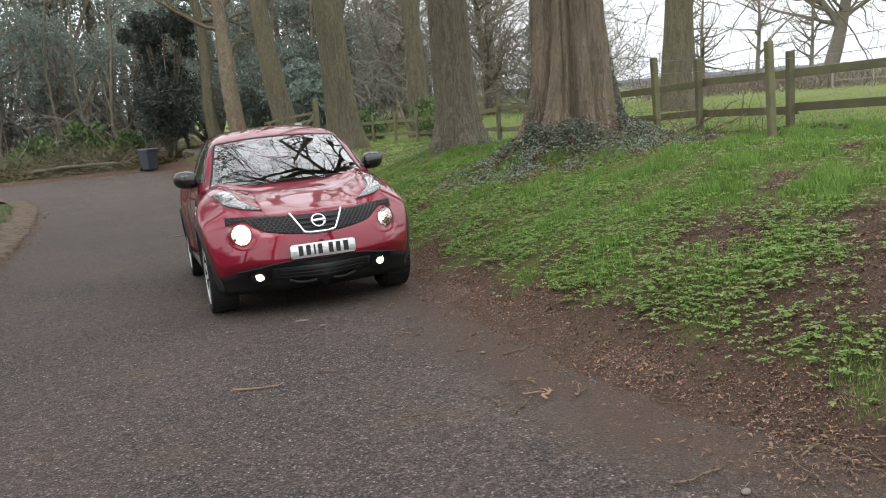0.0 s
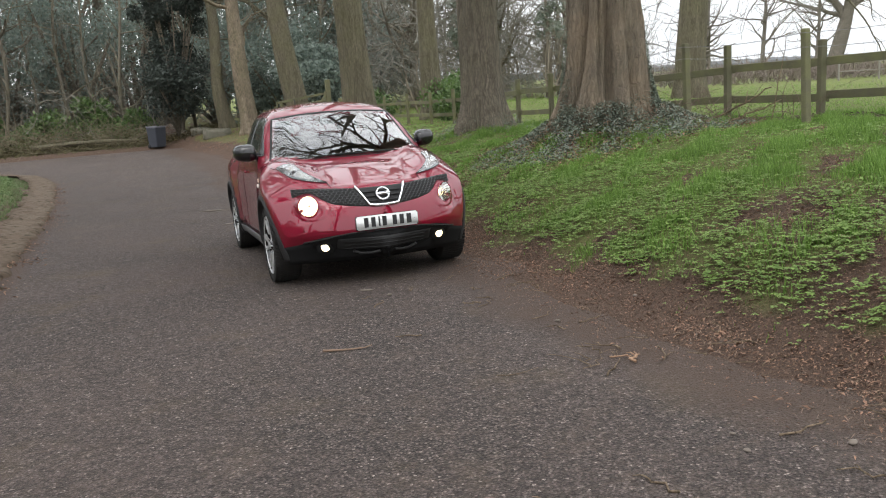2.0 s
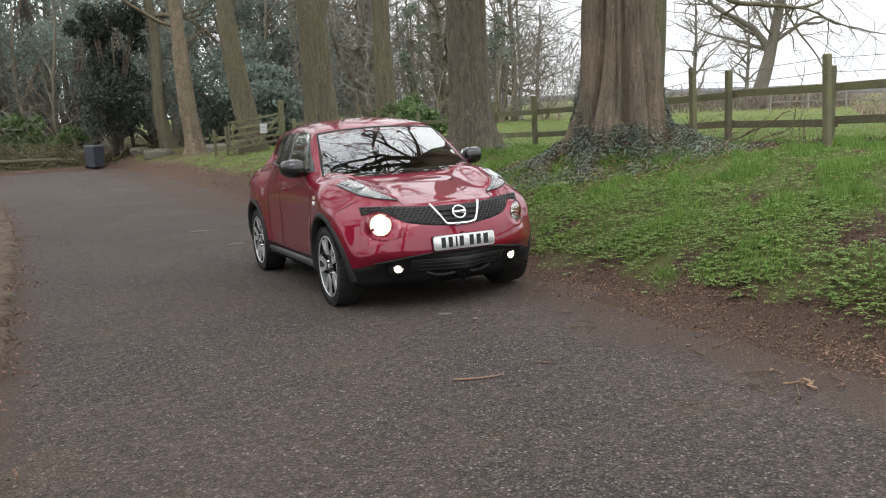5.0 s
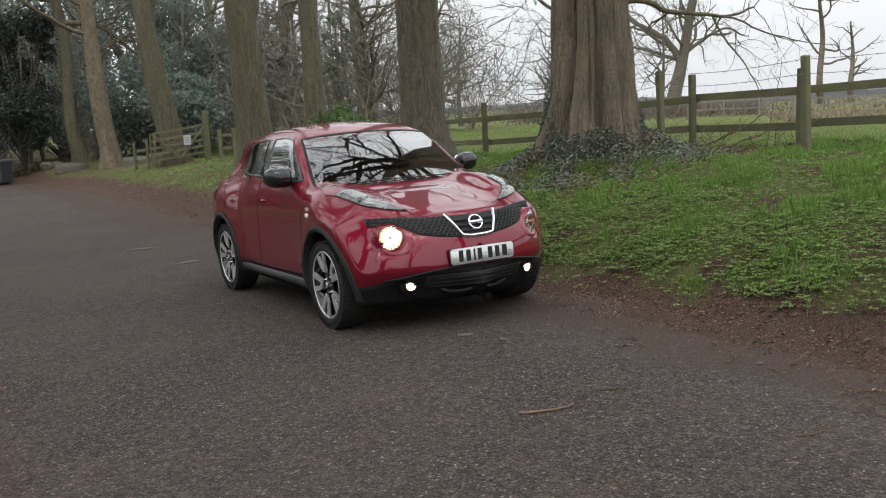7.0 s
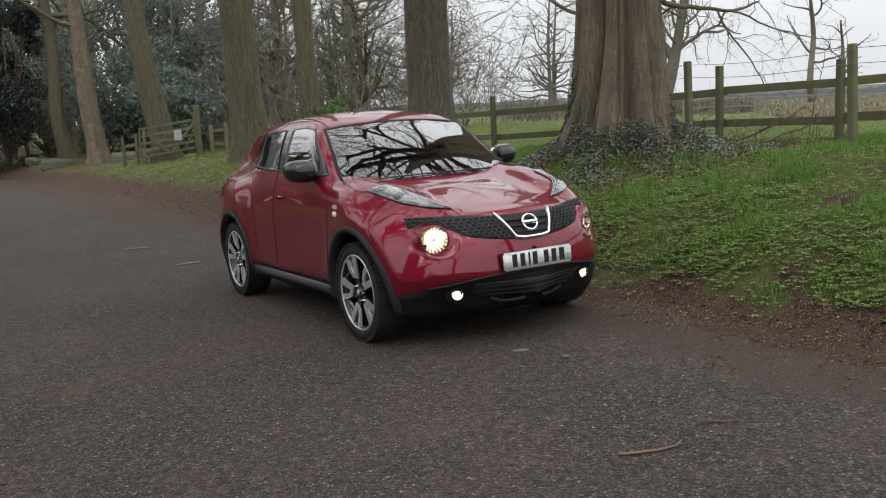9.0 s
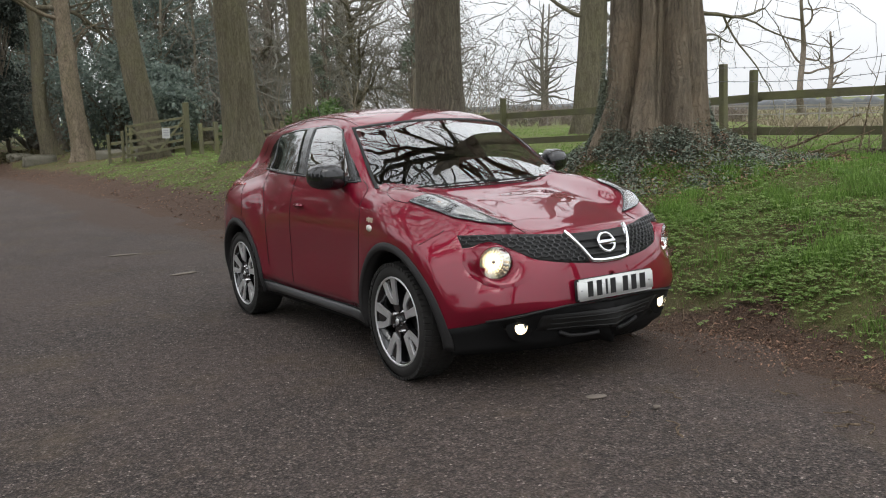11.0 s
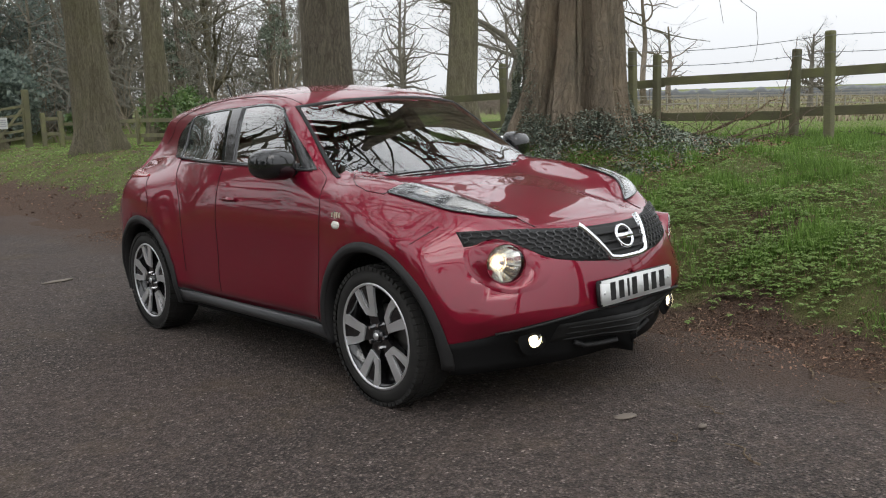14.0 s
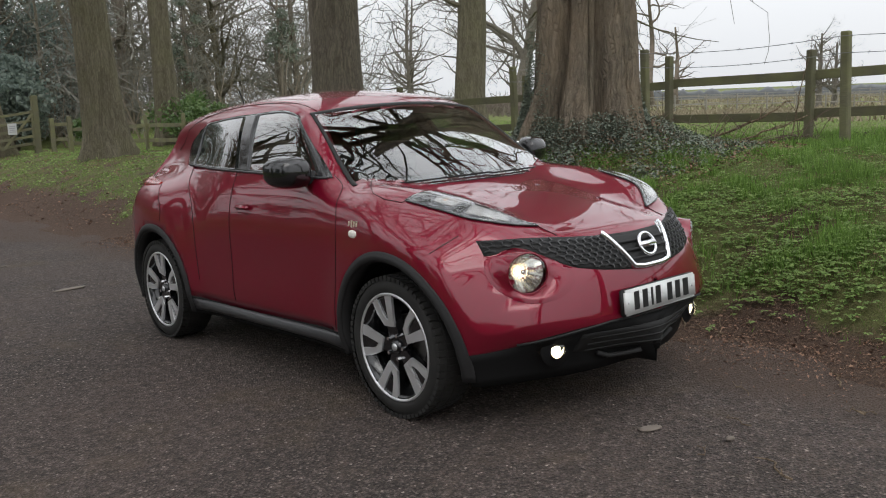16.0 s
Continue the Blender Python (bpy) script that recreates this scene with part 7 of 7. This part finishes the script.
# slender pale stems standing in front of the evergreens
stem_rng = np.random.default_rng(19)
STEM_BARK = bark_material("pale_stem_bark", (0.09, 0.08, 0.06), (0.25, 0.22, 0.17), (0.2, 0.195, 0.11), 0.5, 0.12, 20.0, 0.3)
PALE_TWIG = material("pale_grey_twigs", (0.19, 0.17, 0.14), 0.95)
for i, (x, y, h, r) in enumerate(((-13.6, 44.5, 13, 0.30), (-11.2, 46.0, 11, 0.10), (-9.0, 45.0, 12, 0.12), (-7.9, 47.2, 12, 0.09), (-6.2, 46.4, 11, 0.12), (-4.4, 47.0, 13, 0.10), (-2.9, 46.2, 11, 0.13), (-1.4, 45.4, 10, 0.08),
                                  (0.9, 45.2, 12, 0.12), (3.6, 46.0, 13, 0.14), (5.0, 48.0, 12, 0.10), (6.2, 44.0, 11, 0.12), (8.3, 43.0, 12, 0.13), (9.8, 41.5, 11, 0.10), (11.4, 42.6, 12, 0.14), (13.2, 40.5, 11, 0.11), (15.4, 40.0, 10, 0.10), (17.2, 42.0, 11, 0.12), (9.2, 46.5, 13, 0.12), (10.6, 50.0, 14, 0.13), (12.6, 47.0, 13, 0.11), (14.8, 48.5, 13, 0.12), (16.4, 46.0, 12, 0.10), (18.8, 49.0, 12, 0.12), (21.4, 47.5, 12, 0.11), (7.2, 52.0, 14, 0.14))):
    tree(place(x, y), h, r, tuple(stem_rng.normal(0, 0.06, 2)), 500 + i, STEM_BARK, 11, 0.10, 0.25, 0.27, 2, sides=9, bend=0.22, fork=1.9, twig=PALE_TWIG, droop=0.03, label="slender bare tree with pale grey stem in the wood")["group"] = "slender trees in the wood"


def bare_shrub(x, y, height, seed, mat, label, group, stems=5):
    g = np.random.default_rng(seed)
    root = empty("shrub", Matrix.Translation(place(x, y)), label, "shrub", group)
    wood, fine = Soup(), Soup()
    for _ in range(stems):
        a = g.uniform(0, 2 * math.pi)
        spread(g, wood, fine, (0.1 * math.cos(a), 0.1 * math.sin(a), -0.1), (0.6 * math.cos(a), 0.6 * math.sin(a), 1.2), height * g.uniform(0.6, 1.1), 0.03, 2, 0.02, fork=1.9)
    if fine.n:
        wood.add(np.concatenate(fine.v), fine.f)
    wood.make("twigwork", mat, root)["kind"] = "stuff"
    return root


SHRUB_TWIG = material("tan_shrub_twigs", (0.23, 0.195, 0.145), 0.95)
for i, (x, y, h) in enumerate(((10.2, 31.5, 3.2), (12.4, 29.0, 3.4), (14.0, 35.5, 4.2), (16.6, 31.0, 3.6), (18.6, 35.0, 4.2), (21.0, 33.0, 3.6), (23.0, 38.0, 4.6), (25.5, 42.0, 4.6), (19.8, 40.5, 4.4), (28.5, 47.0, 5.0), (8.6, 35.5, 3.4), (11.5, 36.0, 4.0), (-4.6, 44.2, 3.0), (-8.6, 44.0, 3.0))):
    bare_shrub(x, y, h, 600 + i, SHRUB_TWIG, "tangled bare tan shrub at the wood edge", "bare shrubs")

# brown hedge that closes the field
hedge = Soup()
gb = np.random.default_rng(83)
for _ in range(2600):
    t = gb.uniform(0, 1)
    x, y = 29 + 27 * t + gb.normal(0, 0.35), 43 + 3.0 * t + gb.normal(0, 0.6)
    p = place(x, y, gb.uniform(0, 0.8))
    d = Vector((gb.normal(0, 0.5), gb.normal(0, 0.5), gb.uniform(0.3, 1.1))).normalized()
    l, r = gb.uniform(0.5, 1.3), gb.uniform(0.012, 0.03)
    q = p + d * l * 0.5 + Vector(gb.normal(0, 0.08, 3))
    hedge.tube([p, q, q + (d + Vector(gb.normal(0, 0.4, 3))) * l * 0.5], [r, r * 0.8, r * 0.4], 3, cap=False)
tagged(hedge.make("hedge", material("brown_hedge_twigs", (0.17, 0.14, 0.115), 0.95), None), "low leafless brown hedge closing the green field", "hedge", kind="stuff")

# ---- far paddock rails and hills ----
RAILS = material("pale_paddock_rail", (0.22, 0.205, 0.175), 0.9)
for k, (x0, y0, x1, y1) in enumerate(((45, 70, 110, 40), (60, 100, 150, 60), (40, 38, 95, 12))):
    s = Soup()
    n = 26
    for i in range(n):
        t = i / (n - 1)
        a = place(x0 + (x1 - x0) * t, y0 + (y1 - y0) * t)
        s.tube([a, a + Vector((0, 0, 1.3))], [0.06, 0.06], 4)
        if i:
            for h in (0.6, 1.15):
                s.tube([last + Vector((0, 0, h)), a + Vector((0, 0, h))], [0.045, 0.045], 4)
        last = a
    tagged(s.make("paddock_fence", RAILS, None), "pale wooden paddock rails far off across the field", "fence", kind="stuff")
FAR = material("hazy_far_wood", (0.12, 0.13, 0.13), 1.0)
fw = noise_tex(FAR, coords(FAR), 0.05, 6)
paint(FAR, mix(FAR, fw, (0.07, 0.075, 0.078), (0.125, 0.13, 0.132)))
for k, (dist, hgt, a0, a1) in enumerate(((175, 3.4, 47, 112), (420, 5.5, 22, 110), (700, 8.5, 22, 110))):
    hill = Soup()
    n = 260
    vs = []
    for i in range(n):
        a = radians(a0 + (a1 - a0) * i / (n - 1))
        h = hgt * (0.9 + 0.12 * float(ripple(i, k * 7, 22.0, 3.0)) + (0.16 if k == 0 else 0.08) * float(ripple(i, 3 + k, 0.9, 5.0)))
        for dd, hh in ((0, -12), (0, h * 0.8), (12, h), (40, h * 0.8), (60, -12)):
            vs.append((math.sin(a) * (dist + dd), math.cos(a) * (dist + dd), hh))
    hill.add(vs, [(i * 5 + j, i * 5 + j + 1, (i + 1) * 5 + j + 1, (i + 1) * 5 + j) for i in range(n - 1) for j in range(4)])
    tagged(hill.make("far_woodland", FAR, None, "", True), "hazy grey-green woodland along the horizon", "woodland", kind="stuff")
